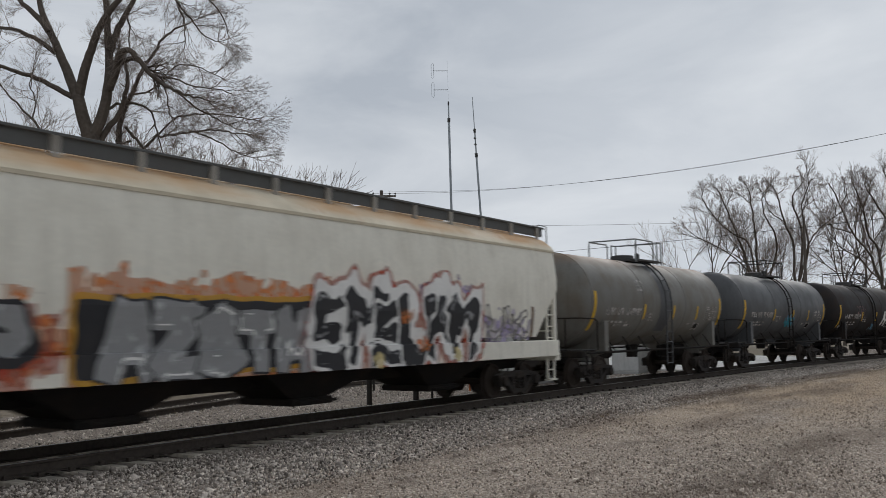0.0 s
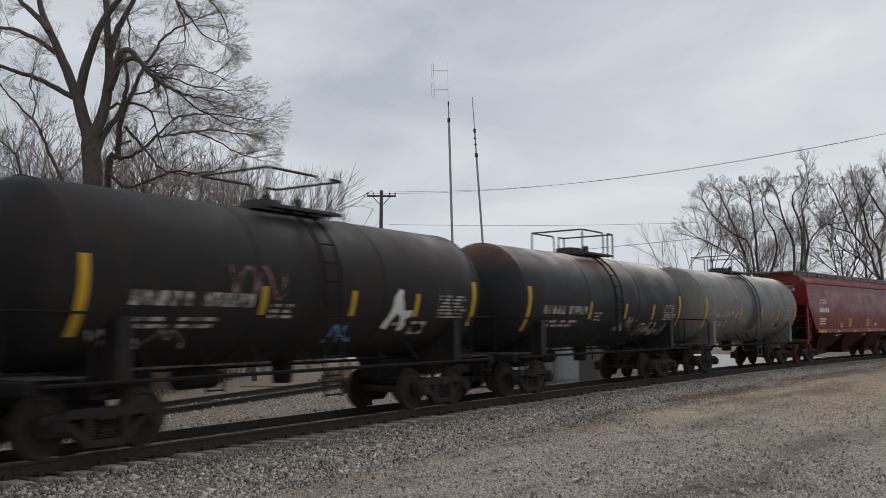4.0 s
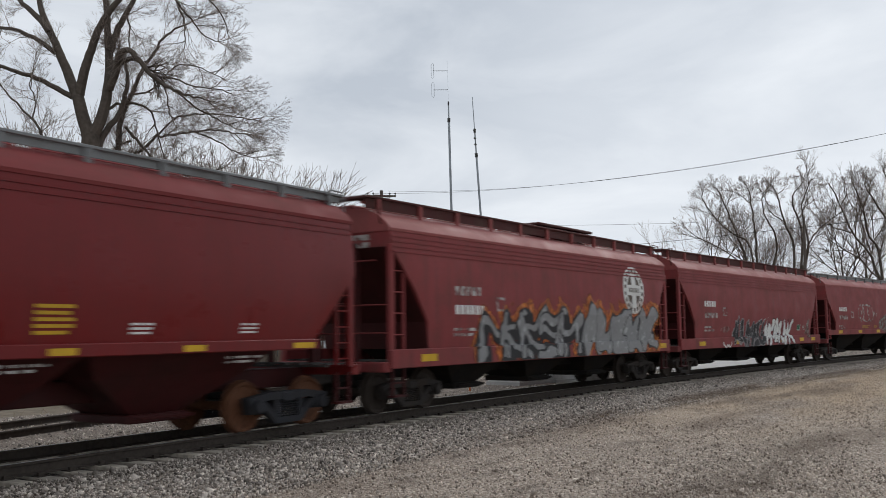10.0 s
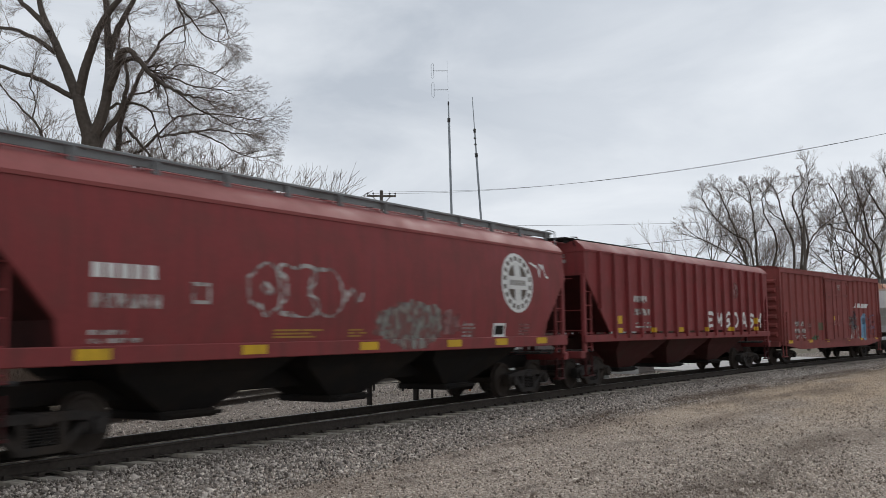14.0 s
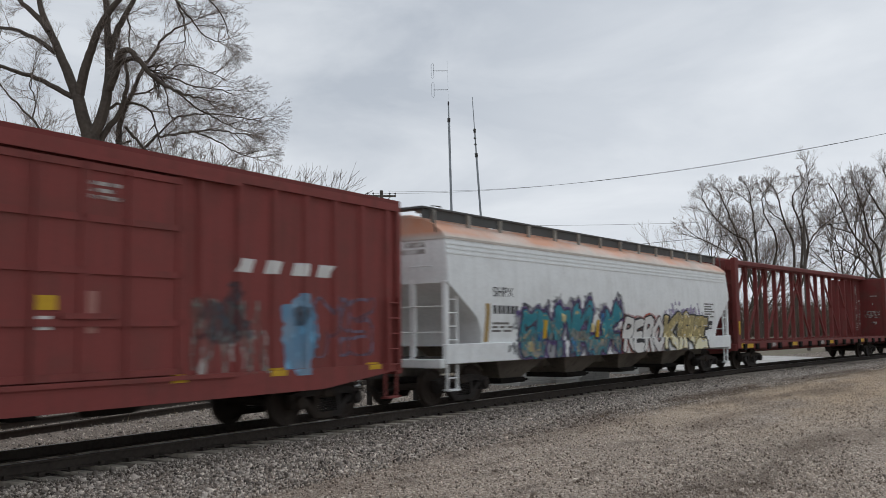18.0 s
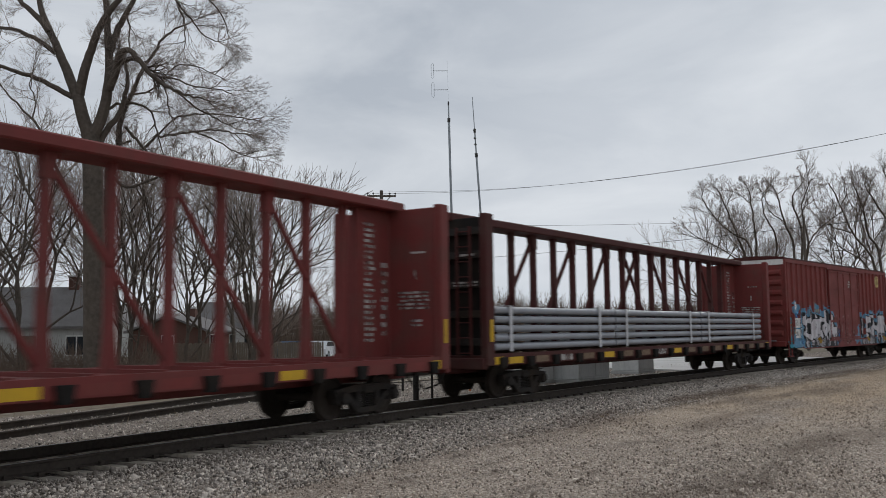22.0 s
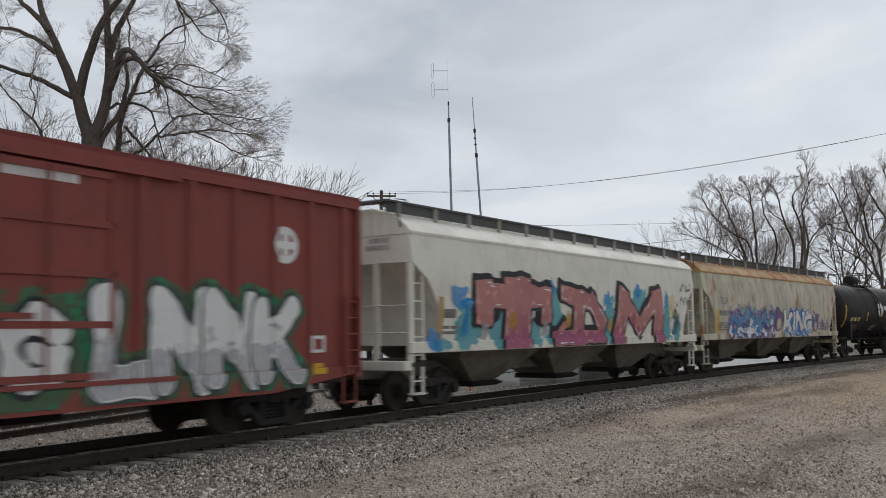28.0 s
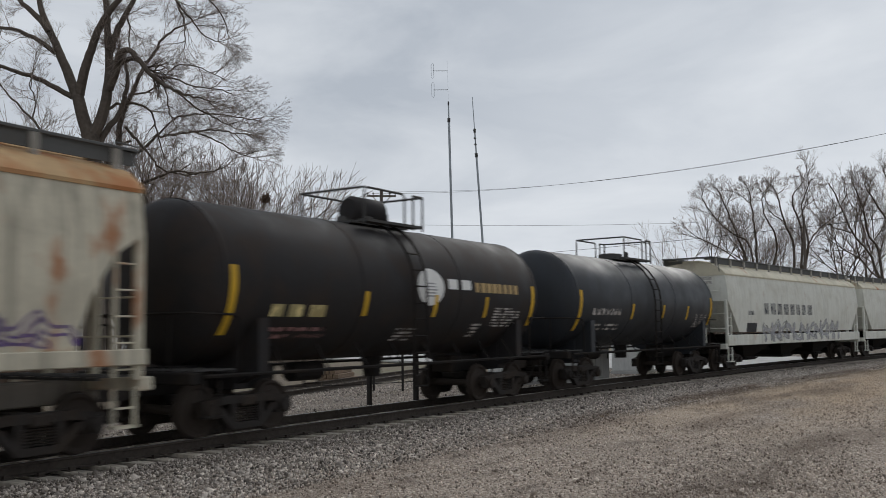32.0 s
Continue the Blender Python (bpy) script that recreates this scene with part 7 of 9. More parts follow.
# ---------------------------------------------------------------- boxcar
def boxcar(label, group, L, z_top, paint, door, n_left, n_right, roof="galv", end_white=False, reach=(0.9, 0.9), truck_at=None):
    car = thing("boxcar", label, "train car", group)
    p, h = M[paint], L / 2
    y = 1.5
    z0 = 0.98
    part("body", Mesh().cbox(-h, h, -y, y, z0, z_top - 0.05, 0.02), p, car)
    m = Mesh()
    m.loft([[(x, -y - 0.06, z_top - 0.1), (x, -y - 0.06, z_top - 0.02), (x, -0.9, z_top + 0.06), (x, 0, z_top + 0.1), (x, 0.9, z_top + 0.06), (x, y + 0.06, z_top - 0.02), (x, y + 0.06, z_top - 0.1)] for x in (-h - 0.03, h + 0.03)])
    rf = part("roof", m, M[roof], car)
    m = Mesh()
    for k in range(14):
        x = -h + 0.4 + (L - 0.8) * k / 13
        m.prism([(x - 0.05, z_top), (x + 0.05, z_top), (x + 0.05, z_top + 0.075), (x - 0.05, z_top + 0.075)], -1.1, 1.1)
    part("roof_ribs", m, M[roof], rf)
    d0, d1 = door
    for s in (-1, 1):
        q = sorted((s * y, s * (y + 0.085)))
        part("top_chord", Mesh().box(-h, h, *q, z_top - 0.26, z_top - 0.1), p, car)
        part("side_sill", Mesh().prism([(-h + 0.05, 0.98), (-h + 2.6, 0.72), (h - 2.6, 0.72), (h - 0.05, 0.98), (h - 0.05, 1.12), (-h + 0.05, 1.12)], *q), p, car)
        for a, b, n in ((-h, d0, n_left), (d1, h, n_right)):
            for k in range(n):
                x = a + (b - a) * (k + 0.5) / n
                m = Mesh().loft([[(x - 0.1, s * y, z), (x - 0.05, s * (y + 0.08), z), (x + 0.05, s * (y + 0.08), z), (x + 0.1, s * y, z)] for z in (1.12, z_top - 0.26)])
                part("side_post", m, p, car)
        for x in (-h + 0.06, h - 0.06):
            part("corner_post", Mesh().box(x - 0.07, x + 0.07, *q, 1.1, z_top - 0.26), p, car)
        # door with panels, locking bars and tracks
        m = Mesh().box(d0, d1, *sorted((s * (y + 0.02), s * (y + 0.07))), 1.16, z_top - 0.36)
        dr = part("door", m, p, car, "ribbed steel sliding door")
        m = Mesh()
        qq = sorted((s * (y + 0.07), s * (y + 0.105)))
        for k in range(5):
            z = 1.2 + (z_top - 0.42 - 1.2) * k / 4
            m.box(d0, d1, *qq, z - 0.05, z + 0.05)
        for x in (d0 + 0.06, (d0 * 0.5 + d1 * 0.5), d1 - 0.06):
            m.box(x - 0.055, x + 0.055, *qq, 1.16, z_top - 0.36)
        part("door_frame", m, p, dr)
        for x in ((d0 * 0.72 + d1 * 0.28), (d0 * 0.3 + d1 * 0.7)):
            part("locking_bar", Mesh().rod((x, s * (y + 0.13), 1.15), (x, s * (y + 0.13), z_top - 0.4), 0.022), p, dr)
        m = Mesh()
        m.box(d0 * 0.6 + d1 * 0.4, d0 * 0.35 + d1 * 0.65, *sorted((s * (y + 0.1), s * (y + 0.14))), 2.0, 2.08)
        part("door_handle", m, p, dr)
        part("door_track", Mesh().box(d0 - 0.3, d1 + 1.2, *sorted((s * y, s * (y + 0.13))), 1.06, 1.13), p, car)
        part("upper_track", Mesh().box(d0 - 0.3, d1 + 1.2, *sorted((s * (y + 0.08), s * (y + 0.13))), z_top - 0.33, z_top - 0.26), p, car)
    for s in (-1, 1):
        n = 7
        ce = part("end_wall", Mesh().box(*sorted((s * h, s * (h + 0.012))), -1.46, 1.46, 1.2, z_top - 0.42), p, car)
        for k in range(n):
            z = 1.25 + (z_top - 0.5 - 1.25) * (k + 0.5) / n
            g = (z_top - 0.5 - 1.25) / n * 0.34
            m = Mesh().loft([[(s * h, yy, z - g), (s * (h + 0.13), yy * 0.97, z - g * 0.3), (s * (h + 0.13), yy * 0.97, z + g * 0.3), (s * h, yy, z + g)] for yy in (-1.4, -1.25, 1.25, 1.4)])
            part("end_rib", m, p, ce)
        if end_white and s < 0:
            part("end_panel", Mesh().box(-h - 0.02, -h, -1.5, 1.5, z_top - 0.36, z_top - 0.06), M["white_paint"], car, "whitish end panel under the roof")
        part("end_sill", Mesh().cbox(*sorted((s * (h - 0.05), s * (h + 0.16))), -1.5, 1.5, 0.88, 1.12, 0.02), p, car)
        ladder_at(car, s * (h - 0.35), -1.62, 0.98, 2.5, 0.42, p, 5)
        ladder_at(car, s * (h - 0.35), 1.62, 0.98, 2.5, 0.42, p, 5)
        for yy in (-1.55, 1.55):
            m = Mesh()
            for q in (-0.2, 0.2):
                m.box(s * (h - 0.35) + q - 0.02, s * (h - 0.35) + q + 0.02, yy - 0.02, yy + 0.02, 0.42, 1.0)
            m.box(s * (h - 0.35) - 0.22, s * (h - 0.35) + 0.22, yy - 0.08, yy + 0.08, 0.4, 0.44)
            part("sill_step", m, p, car)
        m = Mesh().box(*sorted((s * (h + 0.1), s * (h + 0.5))), -1.1, 1.1, 1.13, 1.17)
        part("end_platform", m, M["galv"], car)
        coupler(car, s * (h + 0.1), s, reach[0 if s < 0 else 1] - 0.1)
    part("center_sill", Mesh().cbox(-h, h, -0.3, 0.3, 0.7, 1.0, 0.02), M["under_black"], car)
    m = Mesh().lathe([(-0.5, 0.05), (-0.45, 0.2), (0.45, 0.2), (0.5, 0.05)], 12, "x", (1.2, -0.8, 0.75))
    m.rod((-3, -0.6, 0.7), (3.4, -0.6, 0.66), 0.025)
    m.box(-0.6, -0.1, -1.0, -0.7, 0.6, 0.95)
    part("brake_gear", m, M["under_black"], car)
    brake_wheel(car, -h - 0.25, 0.75, 2.2, M["galv"])
    tx = truck_at or h - 2.0
    truck(car, -tx)
    truck(car, tx)
    posts = [(a + (b - a) * (k + 0.5) / n, 0.1, 0.05) for a, b, n in ((-h, d0, n_left), (d1, h, n_right)) for k in range(n)]
    return car, post_side(y, 0.085, posts, 1.12, door), 2 * tx


# ---------------------------------------------------------------- centre-beam flat car
def centerbeam(label, L, reach, darker=False):
    """Flat car with a truss along its middle and a bulkhead at each end."""
    car = thing("centerbeam_flat_car", label, "train car", "centre-beam flat cars in the train")
    # the darker car has a near-black maroon beam, with plain red at its +x end
    p, h = M["beam_dark" if darker else "beam_red"], L / 2
    part("deck", Mesh().box(-h, h, -1.42, 1.42, 1.06, 1.16), p, car)
    part("center_sill", Mesh().cbox(-h, h, -0.3, 0.3, 0.68, 1.06, 0.02), p, car)
    for s in (-1, 1):
        part("side_sill", Mesh().prism([(-h, 0.9), (h, 0.9), (h, 1.2), (-h, 1.2)], *sorted((s * 1.42, s * 1.52))), p, car)
        n = 17
        for k in range(n):
            x = -h + 0.7 + (L - 1.4) * k / (n - 1)
            part("stake_pocket", Mesh().prism([(x - 0.1, 0.84), (x + 0.1, 0.84), (x + 0.15, 1.1), (x - 0.15, 1.1)], *sorted((s * 1.5, s * 1.62))), M["under_black"], car)
        for k in range(n - 1):
            x = -h + 0.7 + (L - 1.4) * (k + 0.5) / (n - 1)
            mat = "yellow" if k % 4 == 0 else ("soft_white" if k % 5 == 2 else ("timber" if darker else "box_red"))
            decal("placard", [rect(x - 0.34, x + 0.34, 0.93, 1.1)], M[mat], car, flat_side(1.52), 0.006, far=s > 0)
    for k in range(18):
        x = -h + 0.5 + (L - 1.0) * k / 17
        part("riser", Mesh().box(x - 0.06, x + 0.06, -1.4, 1.4, 1.16, 1.23), M["timber"] if darker else p, car)
    # centre truss
    part("top_chord", Mesh().cbox(-h + 0.1, h - 0.1, -0.42, 0.42, 4.62, 4.84, 0.03), p, car)
    left = [0.2 - 0.625 - 1.25 * k for k in range(8)]
    right = [0.2 + 0.625 + 1.25 * k for k in range(8)]
    xs = left[::-1] + right
    for x in xs:
        m = Mesh().loft([[(x - w, -0.09, z), (x + w, -0.09, z), (x + w, 0.09, z), (x - w, 0.09, z)] for z, w in ((1.16, 0.12), (1.9, 0.06), (4.3, 0.055), (4.62, 0.08))])
        part("truss_post", m, p, car)
    for near, other in ((left, right), (right, left)):
        for lo, hi in ((near[7], near[5]), (near[5], near[3]), (near[3], near[1]), (near[1], other[0])):
            m = Mesh().prism([(lo - 0.06, 1.25), (lo + 0.06, 1.25), (hi + 0.06, 4.5), (hi - 0.06, 4.5)], -0.02 if near is left else -0.07, 0.07 if near is left else 0.02)
            part("truss_diagonal", m, p, car)
            e = 1 if lo < hi else -1
            part("gusset", Mesh().prism([(hi - e * 0.22, 4.64), (hi + e * 0.1, 4.64), (hi + e * 0.1, 4.2), (hi - e * 0.1, 4.2)], -0.096, 0.096), p, car)
    pin = Mesh().rod((0, -0.12, 0), (0, 0.12, 0), 0.03).data("tie_down_pin", p)
    for x in xs:
        part("tie_down_pin", pin, None, car, at=(x, 0, 2.9))
    for s in (-1, 1):
        # end panel of the beam, and the bulkhead across the car
        pe = M["beam_red"] if s > 0 else p
        if s > 0:
            part("end_web", Mesh().box(10.0, h - 0.3, -0.08, 0.08, 1.16, 4.62), pe, car)
            bars(car, flat_side(0.08), 10.3, 10.75, 1.5, 4.3, 22, "soft_white", 5, 0)
            bars(car, flat_side(0.08), 9.95 + 1.0, 10.95 + 0.3, 1.6, 3.4, 9, "soft_white", 9, 1)
        bh = part("bulkhead", Mesh().cbox(*sorted((s * (h - 0.3), s * (h - 0.18))), -1.5, 1.5, 1.1, 4.66, 0.02), M["under_black"] if darker and s < 0 else pe, car)
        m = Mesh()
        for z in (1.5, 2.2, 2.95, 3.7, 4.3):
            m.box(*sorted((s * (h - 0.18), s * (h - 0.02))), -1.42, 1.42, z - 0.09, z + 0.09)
        part("bulkhead_rib", m, M["truck_iron"] if darker and s < 0 else pe, bh)
        for y in (-1.46, 0.0, 1.46):
            part("bulkhead_post", Mesh().cbox(*sorted((s * (h - 0.34), s * (h + 0.02))), y - 0.1, y + 0.1, 0.9, 4.72, 0.02), pe, bh)
        for y in (-1, 1):
            if not (darker and s > 0):
                decal("reflector", [rect(*sorted((s * (h - 0.26), s * (h - 0.1))), 1.5, 2.05)], M["yellow"], bh, flat_side(1.57), 0.004, "yellow reflective plate", far=y > 0)
            decal("reflector", [rect(*sorted((s * (h - 0.75), s * (h - 0.1))), 0.93, 1.12)], M["yellow"], car, flat_side(1.52), 0.012, "yellow reflective plate", far=y > 0)
        part("end_sill", Mesh().cbox(*sorted((s * (h - 0.1), s * (h + 0.12))), -1.5, 1.5, 0.82, 1.1, 0.02), p, car)
        ladder_at(car, s * (h + 0.06), -0.9, 1.1, 4.4, 0.4, p, 9, along_x=False)
        coupler(car, s * (h + 0.05), s, reach[0 if s < 0 else 1])
        # stencils across the bulkhead
        x0, x1 = (h - 0.304, h - 0.3) if s > 0 else (-h - 0.004, -h + 0.016)
        rng = random.Random(4)
        for y0, y1, z0, z1, n in (((-1.2, -0.3, 2.3, 2.75, 5), (-1.1, -0.6, 3.6, 3.68, 1), (-0.8, -0.62, 3.0, 3.4, 1), (-1.0, -0.5, 1.9, 2.1, 2)) if s > 0 else ((-1.25, -0.5, 2.9, 3.05, 2), (-1.2, -0.5, 3.66, 3.76, 1))):
            for k in range(n):
                z = z0 + (z1 - z0) * k / n
                part("letter_bar", Mesh().box(x0, x1, y0, y1 - rng.uniform(0, 0.25), z, z + (z1 - z0) / n * 0.55), M["soft_white"], bh)
    brake_wheel(car, -h - 0.1, 0.8, 2.0, M["galv"])
    tx = h - 2.55
    truck(car, -tx)
    truck(car, tx)
    return car, flat_side(1.52), 2 * tx

# ---------------------------------------------------------------- the train: centre of each car on the track at the reference time, half length
PLAN = [(-165.8, 9.3), (-148.3, 6.24), (-134.4, 6.24), (-120.6, 6.24), (-106.8, 6.24), (-93.15, 6.24), (-77.8, 8.12), (-60.19, 8.08), (-42.82, 7.88), (-25.17, 8.43), (-6.43, 8.65), (12.3, 8.65),
        (30.85, 8.05), (50.74, 9.9), (73.55, 11.6), (98.6, 11.6), (120.83, 8.4), (139.6, 8.0), (158.3, 8.8), (176.9, 8.78), (193.17, 6.24), (207.1, 6.24), (223.6, 9.3), (243.6, 9.3)]
ends = [1.0] + [((b - hb) - (a + ha)) / 2 for (a, ha), (b, hb) in zip(PLAN, PLAN[1:])] + [1.0]
REACH = [(ends[i], ends[i + 1]) for i in range(len(PLAN))]
train = []


def join(i, made):
    train.append((made[0], PLAN[i][0], made[2]))
    return made[0], made[1]


def yellow_plates(car, side, spots, z0, z1):
    for x, w in spots:
        decal("reflector", [rect(x, x + w, z0, z1)], M["yellow"], car, side, 0.006, "yellow reflective plate")


HOP, TNK, BOX = "covered hoppers in the train", "tank cars in the train", "boxcars in the train"
STRIPES = [(-5.45, 1.75, 2.95), (-1.75, 2.1, 2.6), (0.8, 2.1, 2.6), (3.05, 2.1, 2.6), (5.45, 1.9, 2.95)]
ROUND_CUT = ((0.0, 3.3), (0.55, 2.95), (0.95, 2.35), (1.12, 1.9), (1.15, 1.45))
SLANT_CUT = ((0.0, 2.88), (1.22, 1.6))
TALL_CUT = ((0.0, 3.6), (0.75, 2.7), (1.25, 2.0), (1.35, 1.4))

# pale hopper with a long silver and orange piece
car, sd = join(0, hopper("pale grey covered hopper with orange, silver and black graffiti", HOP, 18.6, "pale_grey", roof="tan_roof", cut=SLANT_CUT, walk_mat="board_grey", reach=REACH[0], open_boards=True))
patch(car, sd, -9.1, -6.2, 1.06, 2.2, "orange_spray", 3, "orange and red sprayed haze", 0.45)
patch(car, sd, -8.6, -6.1, 1.06, 2.0, "red_spray", 4, "red sprayed haze", 0.5, 0.007)
piece(car, sd, -9.0, -6.5, 1.1, 2.15, glyphs("SP", -8.9, -6.7, 1.15, 2.15, 0.3, 0.1, 0.05, 3), "silver_spray", "black_paint", seed=5, square=False, lift=0.01, drop=(0.1, -0.1), label="silver sprayed letters on orange haze")
g = piece(car, sd, -5.75, -1.0, 1.06, 2.42, [[((-5.6, 1.72), (-1.2, 1.78), 1.12)]], "black_paint", "yellow_spray", "orange_spray", seed=13, warp=0.03, grow=0.09, haze=0.36, label="orange framed black field of graffiti")
piece(car, sd, -5.6, -1.05, 1.06, 2.3, glyphs("AZSTM", -5.6, -1.1, 1.06, 2.28, 0.42, 0.0, 0.1, 11), "silver_spray", "black_paint", seed=11, warp=0.03, grow=0.04, lift=0.022, shine="white_paint", label="silver sprayed block letters")
patch(car, sd, -1.4, -0.5, 1.3, 2.3, "red_spray", 9, "red sprayed patch", 0.3, 0.02)
piece(car, sd, -1.0, 4.85, 1.06, 2.7, scrawl(-0.9, 4.7, 1.06, 2.62, 6, 29, 0.36, 0.16), "black_paint", "white_paint", rim="red_spray", seed=23, warp=0.12, grow=0.1, shine="silver_spray", drop=(0.06, 0.16), lift=0.03, label="wild black sprayed letters with white edges")
for k, (x, z) in enumerate(((0.9, 1.2), (2.6, 1.5), (3.9, 1.25), (1.9, 2.1))):
    patch(car, sd, x - 0.2, x + 0.2, z - 0.16, z + 0.16, "orange_spray" if k % 2 else "cream_spray", 40 + k, "orange fleck in the graffiti", 0.4, 0.056)
patch(car, sd, 2.7, 4.6, 2.3, 2.85, "haze_purple", 33, "pale purple sprayed haze", 0.7)
line_art(car, sd, 4.8, 7.6, 1.5, 2.5, scrawl(4.9, 7.4, 1.5, 2.4, 4, 31, 0.16), "tank_grey", 0.022, 31)
patch(car, sd, 5.0, 7.6, 1.5, 2.1, "haze_purple", 35, "pale purple sprayed haze", 0.7)
bars(car, sd, -8.9, -7.2, 2.3, 2.62, 3, "tank_grey", 3, 1)
decal("reflector", [rect(7.7, 7.85, 1.6, 2.4)], M["timber"], car, sd, 0.006, "tan reflective stripe")

# five tank cars
for i, paint, lab, band in ((1, "tank_olive", "weathered olive grey tank car with rusty top", "tank_blue"), (2, "tank_blue", "slate grey tank car with yellow stripes", ""),
                            (3, "tank_black", "black tank car with white and blue scrawls", ""), (4, "tank_crusted", "grimy black rust-topped tank car with grey graffiti", ""),
                            (5, "tank_grey", "light grey tank car with bluish ladder band", "tank_blue")):
    car, sd = join(i, tank(lab, TNK, paint, STRIPES, band=band, reach=REACH[i]))
    bars(car, sd, -4.6, -3.3, 2.2, 2.46, 1, "soft_white", 3 + i, 3)
    bars(car, sd, -3.1, -1.95, 2.2, 2.46, 1, "soft_white", 13 + i, 4)
    bars(car, sd, -4.7, -2.4, 1.82, 2.05, 2, "soft_white", 5 + i, 3)
    bars(car, sd, -1.55, -0.9, 2.0, 2.3, 3, "soft_white", 9 + i)
    bars(car, sd, 3.95, 5.2, 2.05, 2.6, 7, "soft_white", 6 + i, 2)
    bars(car, sd, 2.3, 2.8, 1.9, 1.98, 1, "soft_white", 4 + i)
    decal("data_panel", [rect(3.05, 3.6, 1.72, 2.0)], M["soft_white"], car, sd)
    decal("data_panel", [rect(3.13, 3.52, 1.78, 1.94)], M["under_black"], car, sd, 0.008)
    if i in (1, 5):
        bars(car, sd, -2.3, -1.6, 3.0, 3.4, 4, "soft_white", 8)
    if i == 2:
        patch(car, sd, 0.0, 1.0, 1.8, 2.3, "teal_spray", 5, "small teal sprayed tag", 0.5)
        tag_line(car, sd, 0.0, 1.1, 1.8, 2.3, 9, 6, "sky_spray", 0.06)
    if i == 3:
        piece(car, sd, 2.1, 2.7, 1.8, 2.9, scrawl(2.1, 2.7, 1.8, 2.8, 1, 8, 0.2), "white_paint", "", seed=8, label="white sprayed tag")
        tag_line(car, sd, 0.4, 1.2, 1.6, 1.9, 8, 9, "sky_spray", 0.07)
        tag_line(car, sd, -5.2, -3.2, 1.55, 1.85, 14, 19, "soft_white", 0.04)
        tag_line(car, sd, -2.6, -1.2, 2.4, 2.95, 12, 12, "ghost_spray", 0.05)
    if i == 4:
        tag_line(car, sd, 0.2, 1.9, 1.75, 2.15, 14, 15, "soft_white", 0.05)
        piece(car, sd, 2.2, 5.0, 1.5, 2.0, scrawl(2.2, 5.0, 1.5, 2.0, 5, 16, 0.16), "worn_spray", "", seed=16, label="dull grey sprayed letters")

# two glossy dark red hoppers
for i, seed in ((6, 2), (7, 4)):
    # bays, gates and end parts wear the red darkened for shade
    car, sd = join(i, hopper("glossy dark red covered hopper with white lettering", HOP, 2 * PLAN[i][1], "coer_red", sill="short", cut=SLANT_CUT, under="coer_shaded", key="new", reach=REACH[i], gate="coer_shaded", roof="coer_roof", walk_mat="galv", ridges=2, end_shade="coer_shaded"))
    words(car, sd, "COER", -6.55, -5.45, 2.95, 3.2)
    bars(car, sd, -6.58, -5.15, 2.5, 2.75, 1, "white_paint", seed, 4)
    bars(car, sd, -6.6, -5.5, 1.85, 2.22, 3, "white_paint", seed + 1, 1)
    for x in (-2.1, 1.0):
        bars(car, sd, x, x + 0.75, 1.75, 2.2, 5, "yellow", 3, 0)
    for x in (-3.4, 2.6, 4.9):
        bars(car, sd, x, x + 0.45, 1.75, 1.95, 3, "white_paint", 5)
    yellow_plates(car, (lambda z: 1.63, []), ((-6.85, 1.1), (-4.1, 0.5), (-1.4, 0.45), (1.2, 0.45), (3.6, 0.45), (6.2, 0.6)), 1.5, 1.6)
    for x in (-4.2, 0.4, 4.6):
        bars(car, (lambda z: 1.5, []), x, x + 1.0, 1.25, 1.4, 2, "soft_white", 6, 2)

